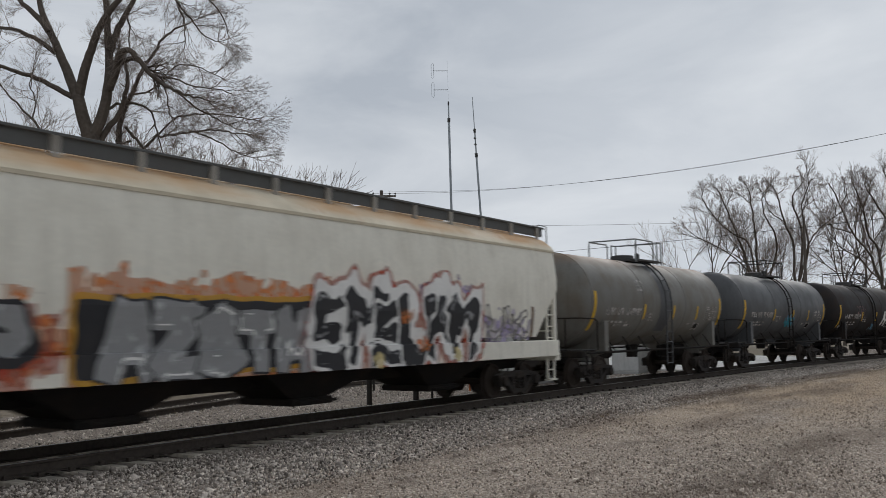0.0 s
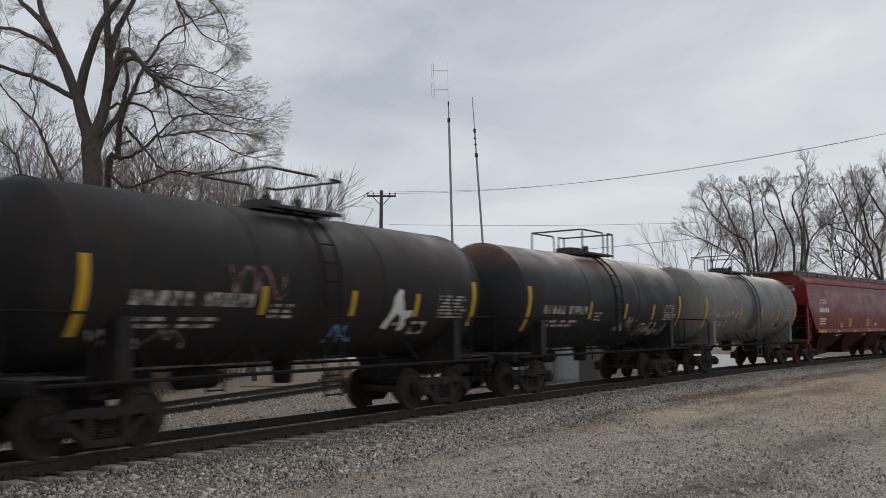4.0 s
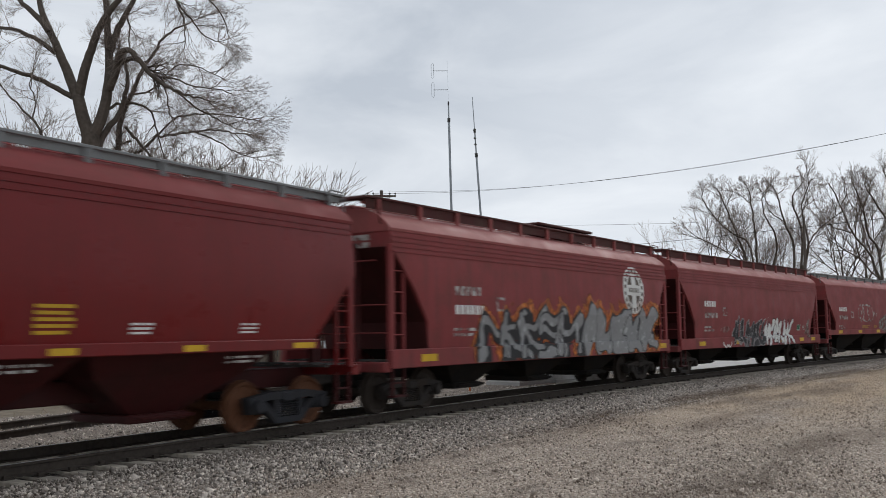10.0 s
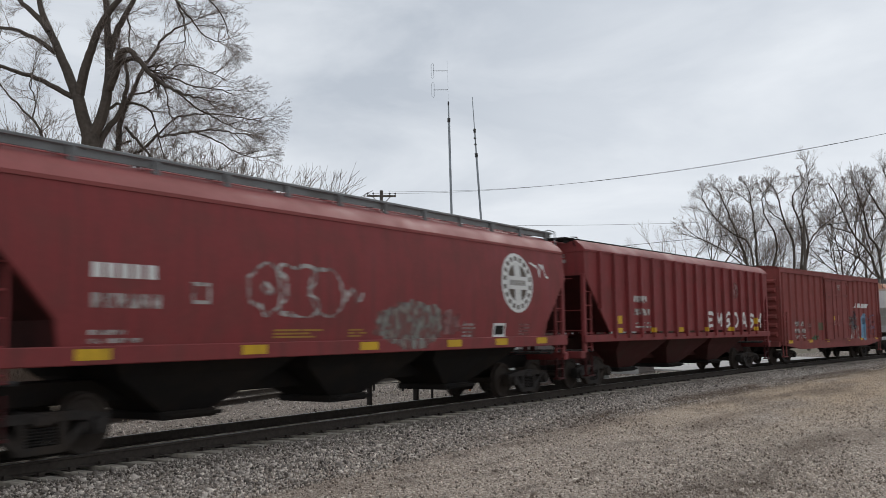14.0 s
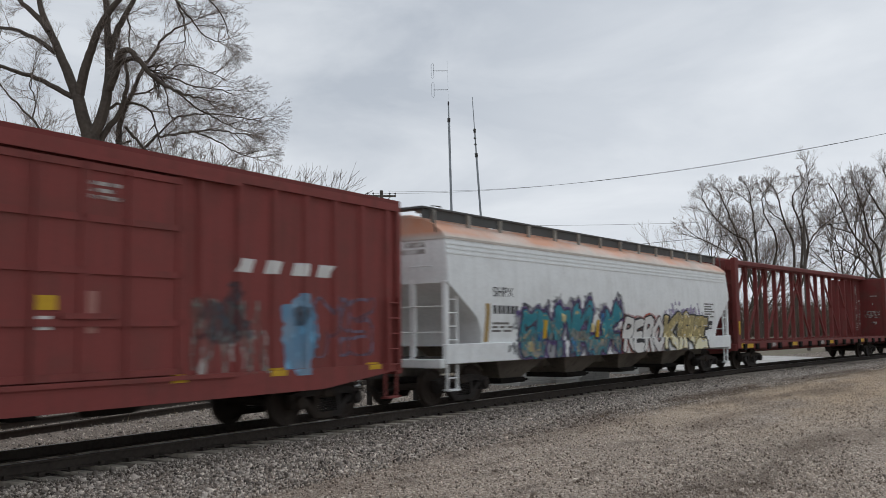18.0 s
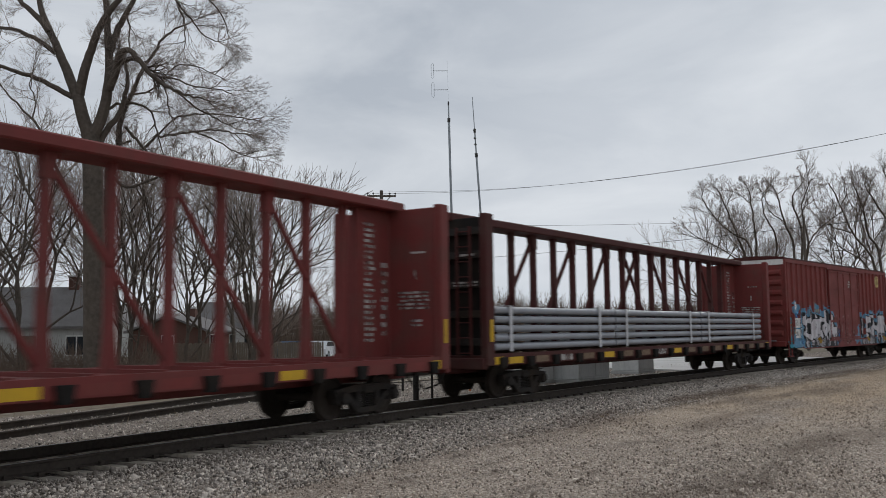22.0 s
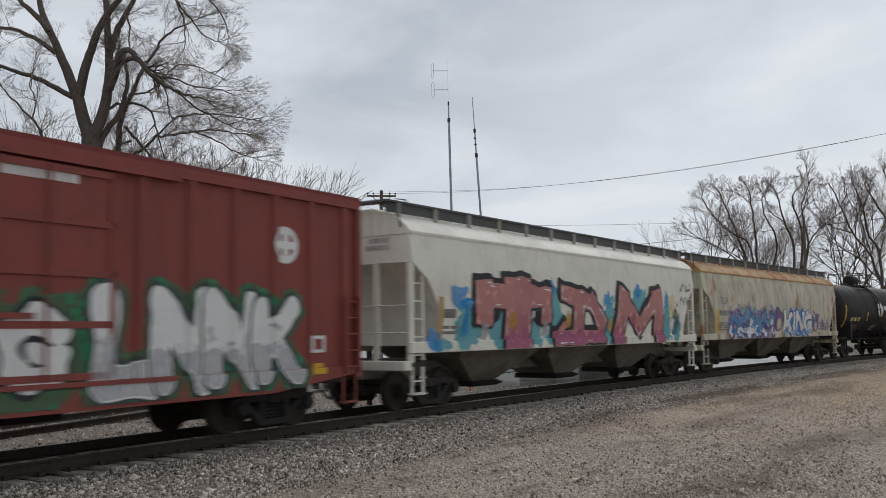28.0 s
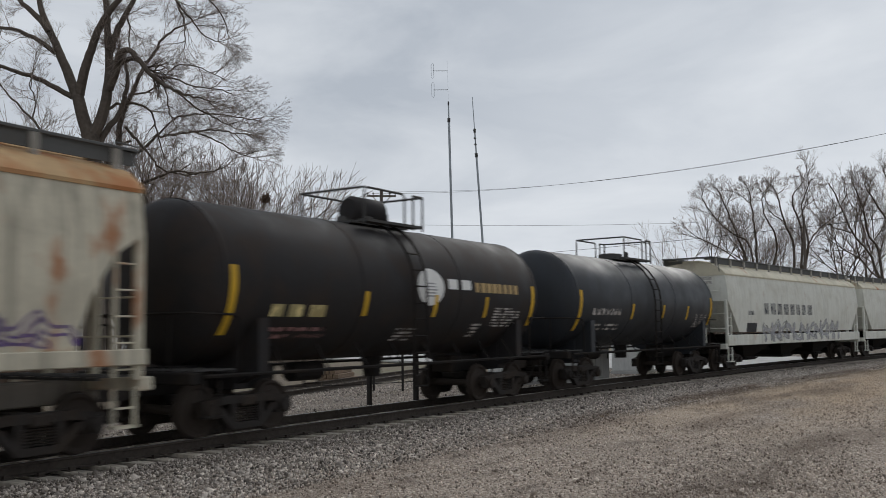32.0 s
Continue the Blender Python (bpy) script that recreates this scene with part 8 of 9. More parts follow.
# three red hoppers, two of them with a round emblem
for i in (8, 9, 10):
    full = i < 10
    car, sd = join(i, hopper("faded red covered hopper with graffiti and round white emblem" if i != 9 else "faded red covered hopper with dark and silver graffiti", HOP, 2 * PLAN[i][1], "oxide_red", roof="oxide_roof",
                             cut=TALL_CUT if full else ((0.0, 3.2), (0.6, 2.6), (1.15, 2.0), (1.25, 1.45)), reach=REACH[i], ridges=4 if full else 0, walk_mat="beam_dark" if full else "galv", open_boards=full, sill_z=(1.0, 1.4) if full else (1.35, 1.62), end_shade="coer_shaded"))
    ss = flat_side(1.61)
    if i != 9:
        x, z = (4.9, 3.03) if i == 8 else (5.8, 3.0)
        d = decal("emblem", [disc(x, z, 0.84, 0.77, 40)], M["white_paint"], car, sd, 0.004, "round white emblem")
        decal("emblem_field", [disc(x, z, 0.53, 0.49, 32)], M["emblem_grey"], d, sd, 0.008)
        decal("emblem_bar", [rect(x - 0.17, x + 0.17, z - 0.52, z + 0.52)], M["white_paint"], d, sd, 0.012)
        decal("emblem_bar", [rect(x - 0.56, x + 0.56, z - 0.17, z + 0.17)], M["white_paint"], d, sd, 0.013)
        for k in range(5):
            decal("emblem_letter_bar", [rect(x - 0.4 + 0.17 * k, x - 0.3 + 0.17 * k, z - 0.07, z + 0.07)], M["emblem_grey"], d, sd, 0.017)
        for k in range(18):
            b = 0.349 * k + 0.08
            decal("emblem_letter_bar", [[(x + 1.09 * r * math.cos(a), z + r * math.sin(a)) for r, a in ((0.57, b), (0.69, b), (0.69, b + 0.19), (0.57, b + 0.19))]], M["emblem_grey"], d, sd, 0.008)
    lx = {8: -5.55, 9: -6.28, 10: -6.95}[i]
    bars(car, sd, lx, lx + 1.2, 2.58, 2.82, 1, "soft_white" if i == 8 else "white_paint", i, 3)
    bars(car, sd, lx, lx + 1.3, 2.14, 2.38, 1, "white_paint" if i == 8 else "soft_white", i + 3, 4)
    bars(car, sd, lx, lx + 1.0, 1.6, 1.85, 2, "soft_white", i + 5, 2)
    decal("data_panel", [rect(lx + 1.84, lx + 2.24, 2.25, 2.6)], M["soft_white"], car, sd)
    decal("data_panel", [rect(lx + 1.9, lx + 2.18, 2.31, 2.54)], M["oxide_red"], car, sd, 0.008)
    yellow_plates(car, ss, [(x, 0.6) for x in ((-6.9, -3.2, -0.4, 2.4, 5.2, 7.0) if i != 10 else (-7.2, -4.0, -0.8, 2.4, 4.6, 6.8))], *((1.12, 1.28) if full else (1.42, 1.58)))
    if i == 8:
        piece(car, sd, -4.4, 0.8, 1.02, 2.3, scrawl(-4.3, 0.75, 1.04, 2.25, 5, 43, 0.2, 0.2), "silver_spray", "black_paint", "orange_spray", seed=41, warp=0.12, grow=0.07, haze=0.22, drop=(0.2, -0.16), label="silver and black sprayed letters on orange")
        piece(car, sd, 1.15, 6.7, 1.02, 2.4, scrawl(1.2, 6.6, 1.02, 2.38, 5, 48, 0.52, 0.16), "silver_spray", "black_paint", "orange_spray", seed=47, warp=0.12, grow=0.05, haze=0.26, square=False, label="fat silver sprayed letters with orange flames")
        part("roof_walk", Mesh().cbox(-0.2, 3.3, -0.95, -0.25, 4.78, 4.86, 0.02).box(-0.1, 0.0, -0.7, -0.5, 4.5, 4.78).box(3.1, 3.2, -0.7, -0.5, 4.5, 4.78), M["beam_dark"], car)
    if i == 9:
        piece(car, sd, -3.3, 0.2, 0.99, 2.1, scrawl(-3.2, 0.15, 1.0, 2.1, 7, 52, 0.25, 0.14), "black_paint", "silver_spray", seed=51, square=False, warp=0.1, grow=0.05, shine="silver_spray", label="round dark sprayed letters edged in silver")
        piece(car, sd, 0.5, 4.1, 0.99, 2.1, scrawl(0.55, 4.1, 1.0, 2.08, 7, 55, 0.26, 0.14), "white_paint", "haze_dark", seed=53, square=False, warp=0.1, grow=0.05, label="round white sprayed letters")
        tag_line(car, sd, 0.2, 0.9, 2.0, 2.2, 6, 56, "soft_white", 0.05)
        tag_line(car, sd, -4.5, -3.6, 1.02, 1.2, 8, 57, "white_paint", 0.06)
        patch(car, sd, -4.5, -3.6, 1.6, 1.85, "ghost_spray", 58, "faded sprayed smudge")
        patch(car, sd, 6.3, 6.9, 1.2, 2.1, "worn_spray", 54, "dull tan painted-over patch")
        decal("data_panel", [rect(4.9, 5.45, 1.62, 1.92)], M["soft_white"], car, sd)
        decal("data_panel", [rect(4.97, 5.38, 1.67, 1.87)], M["green_spray"], car, sd, 0.008)
        bars(car, sd, 5.8, 6.3, 1.62, 1.85, 3, "soft_white", 4)
    if i == 10:
        line_art(car, sd, -3.9, -1.4, 2.05, 2.95, glyphs("OEB", -3.8, -1.4, 2.1, 2.95, 0.34, 0, 0.1, 6), "soft_white", 0.035, 61, label="faded outline letters")
        tag_line(car, sd, -1.4, -0.7, 2.35, 2.6, 7, 62, "soft_white", 0.05)
        patch(car, sd, -0.15, 2.35, 1.4, 2.42, "worn_spray", 63, "greenish grey painted-over patch", 0.12, name="buffed_patch")
        patch(car, sd, 2.1, 3.0, 1.7, 2.2, "ghost_spray", 65, "faded sprayed smudge", 0.5)
        tag_line(car, sd, 6.6, 7.6, 3.2, 3.55, 10, 64, "white_paint", 0.05)
        bars(car, sd, -3.2, -1.7, 1.66, 1.84, 3, "yellow_faint", 7, 1)
        bars(car, sd, -1.1, -0.5, 1.66, 1.84, 3, "yellow_faint", 8, 1)
        bars(car, sd, 3.1, 3.7, 1.6, 1.95, 4, "soft_white", 9)
        decal("data_panel", [rect(4.55, 5.15, 1.62, 1.96)], M["white_paint"], car, sd)
        decal("data_panel", [rect(4.63, 5.07, 1.68, 1.9)], M["under_black"], car, sd, 0.008)
        bars(car, sd, 5.9, 6.6, 1.62, 1.95, 4, "ghost_spray", 9)

# ribbed red hopper with white hand lettering
car, sd = join(11, hopper("faded red ribbed hopper with white sprayed hand lettering", HOP, 17.3, "oxide_red", under="beam_dark", cut=((0.0, 3.4), (1.6, 1.7)), prof=((1.45, 1.57), (2.2, 1.57), (4.16, 1.57)), z_roof=4.42, ribs=17, sill_z=(1.4, 1.62), reach=REACH[11], walk_mat="under_black", end_shade="coer_shaded"))
sp = post_side(1.57, 0.118, [(-7.75 + 15.5 * k / 16, 0.064, 0.06) for k in range(17)], 1.5)
for k, ch in enumerate("EMSDASH"):
    x = -7.75 + 15.5 * (9 + k) / 16
    piece(car, sp, x + 0.16, x + 0.86, 1.75, 2.4, glyphs(ch, x + 0.18, x + 0.82, 1.78, 2.4, 0.13, 0.05, 0, 0), "white_paint", "", seed=71 + k, warp=0.04, square=False, label="white hand-sprayed letter")
for z, sd0 in ((2.62, 8), (2.2, 9)):
    bars(car, sp, -5.3, -3.85, z, z + 0.24, 1, "soft_white", sd0, 2)
bars(car, sp, -5.2, -3.9, 1.75, 2.0, 2, "soft_white", 10, 2)
yellow_plates(car, sp, [(x, 0.42) for x in (-6.6, -4.0, -1.6, 0.9, 3.4, 6.6)], 1.66, 1.82)
yellow_plates(car, sp, [(-6.7, 0.5), (6.62, 0.5)], 1.95, 2.2)
decal("emblem", [disc(4.45, 3.3, 0.33, 0.33)], M["ghost_spray"], car, sp, 0.004, "faded round emblem")

# ribbed boxcar
car, sd = join(12, boxcar("faded red ribbed boxcar with closed sliding door", BOX, 16.1, 4.6, "dull_red", (-1.74, 1.95), 7, 7, roof="box_red", reach=REACH[12], truck_at=6.2))
for x0, x1 in ((-6.1, -5.5), (-5.3, -4.8)):
    bars(car, sd, x0, x1, 1.8, 2.05, 1, "soft_white", 2, 1)
    bars(car, sd, x0 - 0.05, x1 + 0.05, 1.46, 1.7, 1, "soft_white", 3, 1)
    bars(car, sd, x0, x1, 1.2, 1.38, 2, "soft_white", 4, 1)
bars(car, sd, -4.35, -4.0, 1.55, 1.95, 4, "ghost_spray", 5, 0)
decal("data_panel", [rect(-2.75, -2.25, 1.62, 2.0)], M["olive_patch"], car, sd, 0.006, "dull green painted panel")
for k in range(4):
    x = 3.2 + 0.72 * k
    decal("letter_bar", [[(x - 0.04, 2.82), (x + 0.36, 2.82), (x + 0.46, 3.06), (x + 0.06, 3.06)]], M["white_paint"], car, sd)
bars(car, sd, 0.1, 0.9, 3.68, 3.98, 3, "soft_white", 6, 0)
decal("placard", [rect(-0.62, -0.3, 2.12, 2.32)], M["yellow"], car, sd, 0.01, "small yellow placard")
decal("placard", [rect(-0.6, -0.38, 1.85, 2.04)], M["white_paint"], car, sd, 0.01)
decal("placard", [rect(0.05, 0.35, 1.8, 2.4)], M["faded_pale"], car, sd, 0.01)
patch(car, sd, -3.65, -3.1, 1.1, 1.35, "green_spray", 5, "small green sprayed tag", 0.5)
tag_line(car, sd, 2.2, 4.0, 1.1, 2.3, 24, 74, "worn_spray", 0.06)
patch(car, sd, 2.5, 3.4, 1.6, 2.4, "haze_dark", 73, "dark sprayed smudge", 0.6, 0.008)
tag_line(car, sd, 2.3, 4.0, 1.1, 1.8, 18, 77, "soft_white", 0.05)
patch(car, sd, 4.35, 5.35, 1.0, 2.5, "sky_spray", 7, "pale blue sprayed patch", 0.15)
patch(car, sd, 4.65, 5.05, 1.9, 2.3, "haze_dark", 79, "dark mark in the blue patch", 0.3, 0.008)
line_art(car, sd, 5.4, 7.0, 1.3, 2.5, scrawl(5.4, 7.0, 1.3, 2.45, 2, 75, 0.3), "ghost_blue", 0.04, 75)
yellow_plates(car, sd, [(-7.25, 0.55), (-4.45, 0.5), (-1.75, 0.4), (1.75, 0.3), (4.0, 0.4), (6.9, 0.4)], 1.02, 1.16)

# big white hopper with teal, white and cream graffiti
car, sd = join(13, hopper("large white covered hopper with teal, white and cream graffiti", HOP, 19.8, "white_grey", roof="salmon_roof", cut=((0.0, 2.9), (0.6, 2.5), (1.2, 2.1), (1.45, 1.75), (1.5, 1.4)), reach=REACH[13], walk_mat="board_grey", open_boards=True, bays=4, ridges=3, cage="white_grey", sill_z=(1.02, 1.48), under="bay_grey"))
words(car, sd, "SHPX", -7.98, -7.0, 2.62, 2.86, "black_paint")
bars(car, sd, -7.98, -6.73, 2.17, 2.4, 1, "black_paint", 3, 4)
bars(car, sd, -8.0, -6.9, 1.7, 1.98, 3, "tank_grey", 4, 2)
decal("reflector", [rect(-8.34, -8.13, 1.5, 2.44)], M["tan_tape"], car, sd, 0.006, "tan reflective stripe")
patch(car, sd, -7.1, -5.2, 1.03, 1.6, "haze_dark", 80, "dark grey sprayed patch", 0.3)
piece(car, sd, -6.6, -0.6, 1.02, 2.5, scrawl(-6.5, -0.7, 1.05, 2.48, 6, 84, 0.34, 0.16), "teal_spray", "haze_dark", "haze_dark", "worn_spray", "cream_spray", "purple_spray", seed=81, warp=0.13, grow=0.06, haze=0.22, level=0.45, label="dense teal and grey sprayed letters")
for k in range(9):
    x = -6.2 + 0.62 * k
    patch(car, sd, x - 0.14, x + 0.14, 1.2 + 0.25 * (k % 4), 1.5 + 0.25 * (k % 4), ("cream_spray", "blue_spray", "worn_spray")[k % 3], 810 + k, "fleck of colour in the graffiti", 0.4, 0.03)
yellow_plates(car, (lambda z: sd[0](z) + 0.03, sd[1]), [(-5.45, 0.2), (-2.25, 0.2)], 1.55, 2.05)
piece(car, sd, -0.4, 2.9, 1.02, 2.18, glyphs("RERO", -0.35, 2.85, 1.02, 2.15, 0.26, 0.16, 0.08, 83), "white_paint", "black_paint", rim="red_spray", seed=83, warp=0.05, grow=0.05, square=False, lift=0.03, label="white sprayed letters edged in red")
patch(car, sd, 3.1, 6.6, 1.9, 2.55, "haze_purple", 86, "pale purple sprayed haze", 0.6)
piece(car, sd, 2.95, 7.2, 1.02, 2.3, glyphs("KIRE", 3.0, 7.1, 1.02, 2.28, 0.36, 0.06, 0.14, 85), "cream_spray", "black_paint", seed=85, warp=0.07, grow=0.055, shine="white_paint", fill2="pale_cream", drop=(0.1, -0.05), lift=0.026, level=0.35, label="cream and yellow sprayed letters")
bars(car, sd, 7.0, 8.2, 2.15, 2.72, 6, "tank_grey", 7, 1)
decal("data_panel", [rect(7.5, 7.9, 1.75, 2.05)], M["black_paint"], car, sd)
decal("data_panel", [rect(7.55, 7.85, 1.8, 1.9)], M["white_paint"], car, sd, 0.008)
bars(car, sd, -3.2, -2.9, 1.24, 1.3, 1, "tank_grey", 8, 1)

# centre-beam flat cars, one empty, one with pipes
car_empty, sd = join(14, centerbeam("empty dark red centre-beam flat car", 23.2, REACH[14]))
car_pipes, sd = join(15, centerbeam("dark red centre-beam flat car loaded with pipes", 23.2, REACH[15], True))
loads = []
for row, xs in enumerate(((-11.05, -4.15), (-4.05, 3.25), (3.35, 10.55))):
    for s in (-1, 1):
        b = thing("pipe_bundle", "bundle of long grey pipes with white straps", "pipes", "pipe bundles on the flat car")
        b.rotation_mode = "QUATERNION"
        x0, x1 = xs
        me = Mesh().lathe([(x0, 0.078), (x0, 0.092), (x1, 0.092), (x1, 0.078)], 14, "x").data("pipe", M["pipe_grey"], True)
        for k in range(5):
            for j in range(5):
                if 0 < j < 4 and 0 < k < 4:
                    continue
                part("pipe", me, None, b, at=(0, s * (0.42 + 0.235 * j), 1.36 + 0.235 * k))
        for x in (x0 + 0.7, x1 - 1.1):
            m = Mesh()
            y0, y1 = sorted((s * 0.3, s * 1.475))
            m.box(x - 0.07, x + 0.07, *sorted((s * 1.466, s * 1.478)), 1.24, 2.42)
            m.box(x - 0.07, x + 0.07, y0, y1, 2.405, 2.42)
            part("strap", m, M["strap_white"], b)
            for k in range(4):
                part("spacer", Mesh().box(x + 0.5, x + 0.62, y0, y1, 1.465 + 0.235 * k, 1.49 + 0.235 * k), M["timber"], b)
        loads.append(b)

# two boxcars with bright graffiti
car, sd = join(16, boxcar("tall red ribbed boxcar with blue and white graffiti", BOX, 16.8, 5.1, "box_red", (-2.27, 2.74), 9, 8, roof="beam_dark", end_white=True, reach=REACH[16], truck_at=6.3))
patch(car, sd, -8.3, -5.6, 0.8, 1.9, "sky_spray", 90, "pale blue sprayed ground", 0.25)
patch(car, sd, -8.3, -7.6, 0.8, 1.35, "teal_spray", 91, "teal sprayed patch", 0.3, 0.007)
patch(car, sd, -8.0, -7.5, 1.9, 2.25, "teal_spray", 92, "teal sprayed patch", 0.4, 0.007)
patch(car, sd, -7.95, -7.35, 1.35, 1.9, "tan_spray", 93, "tan sprayed shape", 0.3, 0.01)
patch(car, sd, -7.5, -6.7, 2.3, 3.05, "sky_spray", 94, "pale blue sprayed shape", 0.2)
patch(car, sd, -7.3, -6.9, 2.6, 3.0, "white_paint", 95, "white sprayed patch", 0.3, 0.007)
patch(car, sd, -7.4, -6.8, 2.2, 2.5, "blue_spray", 96, "blue sprayed patch", 0.3, 0.009)
for k, (x0, x1, z0, z1) in enumerate(((-7.4, -6.75, 1.75, 2.22), (-6.6, -5.95, 1.8, 2.22), (-7.4, -6.75, 1.25, 1.68), (-6.55, -5.95, 1.35, 1.72))):
    p = decal("graffiti", [rect(x0, x1, z0, z1)], M["white_paint"], car, sd, 0.012, "white sprayed panel with dark scribble")
    for j in range(3):
        decal("scribble", [rect(x0 + 0.06 + 0.19 * j, x0 + 0.19 + 0.19 * j, z0 + 0.1, z1 - 0.1 + 0.04 * (j % 2))], M["haze_dark"], p, sd, 0.016)
patch(car, sd, -6.75, -6.2, 1.3, 2.1, "black_paint", 97, "black sprayed patch", 0.3, 0.008)
patch(car, sd, -6.6, -5.9, 0.85, 1.3, "blue_spray", 98, "blue sprayed patch", 0.3, 0.01)
piece(car, sd, -5.95, -1.65, 0.78, 2.5, scrawl(-5.9, -1.7, 0.8, 2.45, 5, 94, 0.34, 0.14), "silver_white", "black_paint", "sky_spray", "haze_dark", seed=93, warp=0.12, grow=0.08, haze=0.26, drop=(0.22, -0.14), level=0.3, lift=0.016, label="white and black sprayed letters on blue")
patch(car, sd, -4.5, -3.8, 2.45, 2.95, "worn_spray", 99, "dull white sprayed blob", 0.3)
for k in range(7):
    x = -1.5 + 0.6 * k
    patch(car, sd, x - 0.28, x + 0.28, 0.8 + 0.1 * (k % 3), 1.3 + 0.35 * (k % 2), ("sky_spray", "blue_spray", "ghost_spray")[k % 3] if k not in (3, 4) else "ghost_spray", 990 + k, "thin sprayed smudge", 0.6)
tag_line(car, sd, -1.6, 0.8, 1.5, 2.4, 16, 96, "ghost_spray", 0.07)
piece(car, sd, 2.6, 8.35, 0.78, 2.4, scrawl(3.2, 8.2, 0.8, 2.38, 5, 97, 0.34, 0.14), "silver_white", "black_paint", "sky_spray", "haze_dark", seed=95, warp=0.12, grow=0.08, haze=0.3, drop=(0.24, -0.12), level=0.3, lift=0.008, label="white and black sprayed letters on blue")
patch(car, sd, 2.3, 3.2, 0.85, 1.9, "sky_spray", 91, "pale blue sprayed patch", 0.3)
for x in (-4.0, 4.2, 7.4):
    patch(car, sd, x - 0.25, x + 0.25, 0.95, 1.2, "yellow_spray", 89, "yellow fleck in the graffiti", 0.3, 0.04)
bars(car, sd, 0.85, 1.65, 3.85, 4.25, 3, "soft_white", 6, 0)
decal("emblem", [disc(6.5, 4.4, 0.24, 0.34)], M["cream_spray"], car, sd, 0.01, "pale oval emblem")

car, sd = join(17, boxcar("faded red ribbed boxcar with white and green graffiti", BOX, 16.0, 4.5, "faded_red", (-1.85, 2.0), 7, 6, roof="box_red", reach=REACH[17], truck_at=6.0))
piece(car, sd, -7.6, -0.9, 0.75, 2.5, scrawl(-7.5, -1.0, 0.76, 2.48, 5, 107, 0.52, 0.14), "white_paint", "black_paint", "green_spray", "pale_grey_spray", "silver_spray", "green_spray", seed=101, warp=0.08, grow=0.08, haze=0.2, label="big white sprayed letters on green")
piece(car, sd, -1.0, 1.3, 0.78, 2.3, glyphs("SG", -0.95, 1.2, 0.95, 2.25, 0.34, 0.0, 0.06, 9), "white_paint", "black_paint", "green_spray", seed=103, warp=0.08, grow=0.07, haze=0.3, lift=0.012, square=False, label="white sprayed letters on green")
piece(car, sd, 1.65, 6.2, 0.78, 2.45, glyphs("LNNK", 1.7, 6.1, 0.8, 2.42, 0.48, 0.0, 0.14, 5), "white_paint", "haze_dark", rim="green_spray", fill2="pale_grey_spray", seed=105, warp=0.05, grow=0.08, square=False, lift=0.016, label="tall white sprayed letters with dark edges")
d = decal("emblem", [disc(5.8, 3.37, 0.36, 0.34)], M["white_paint"], car, sd, 0.004, "round white emblem")
decal("emblem_field", [disc(5.8, 3.37, 0.23, 0.22)], M["faded_red"], d, sd, 0.008)
decal("emblem_bar", [rect(5.72, 5.88, 3.14, 3.6)], M["white_paint"], d, sd, 0.012)
decal("emblem_bar", [rect(5.56, 6.04, 3.3, 3.44)], M["white_paint"], d, sd, 0.013)
bars(car, sd, 0.0, 1.35, 3.88, 4.05, 1, "white_paint", 6, 6)
bars(car, sd, -1.75, -1.4, 2.95, 3.15, 2, "soft_white", 6, 0)
yellow_plates(car, sd, [(6.5, 0.4)], 1.0, 1.2)
decal("data_panel", [rect(6.45, 6.95, 1.4, 1.72)], M["white_paint"], car, sd)
decal("data_panel", [rect(6.53, 6.87, 1.46, 1.66)], M["faded_red"], car, sd, 0.008)

# pale hopper with pink letters, rusty hopper with blue letters
car, sd = join(18, hopper("pale grey covered hopper with large pink and teal letters", HOP, 17.6, "pale_grey", roof="pale_grey", cut=ROUND_CUT, reach=REACH[18], walk_mat="board_grey", open_boards=True, cage="pale_grey", sill_z=(1.3, 1.55), under="bay_grey"))
for k, (x0, x1, z0, z1, mt) in enumerate(((-7.2, -6.1, 1.32, 2.5, "teal_spray"), (-5.7, -4.8, 1.32, 2.3, "teal_spray"), (-3.7, -3.0, 1.32, 2.2, "teal_spray"), (-2.8, -1.9, 1.32, 3.0, "teal_spray"), (0.8, 1.7, 1.32, 2.75, "teal_spray"), (3.0, 4.2, 2.3, 3.1, "teal_spray"),
                                           (5.6, 6.4, 1.32, 2.6, "teal_spray"), (6.5, 7.3, 1.32, 2.3, "teal_spray"), (-8.2, -7.3, 1.32, 1.6, "teal_spray"))):
    patch(car, sd, x0, x1, z0, z1, mt, 111 + k, "teal sprayed patch", 0.22)
piece(car, sd, -7.4, -6.3, 1.6, 2.75, [[((-7.25, 2.68), (-6.75, 2.7), 0.2), ((-7.25, 2.68), (-7.2, 2.5), 0.2), ((-7.2, 2.5), (-6.5, 2.4), 0.2), ((-6.6, 2.4), (-6.8, 1.7), 0.22)]], "bright_blue", "", shine="sky_spray", square=False, seed=115, lift=0.008, label="bright blue sprayed curl")
for k, (x, z) in enumerate(((-8.0, 1.5), (-2.5, 2.85), (1.1, 2.6), (3.5, 2.95), (6.0, 2.7))):
    patch(car, sd, x - 0.25, x + 0.22, z - 0.2, z + 0.3, "bright_blue", 130 + k, "bright blue sprayed patch", 0.35, 0.008)
T_ = [((-6.05, 2.62), (-2.75, 2.66), 0.6), ((-5.93, 2.7), (-5.93, 2.2), 0.78), ((-4.3, 1.5), (-4.3, 2.6), 1.3), ((-2.82, 2.66), (-2.8, 2.2), 0.6)]
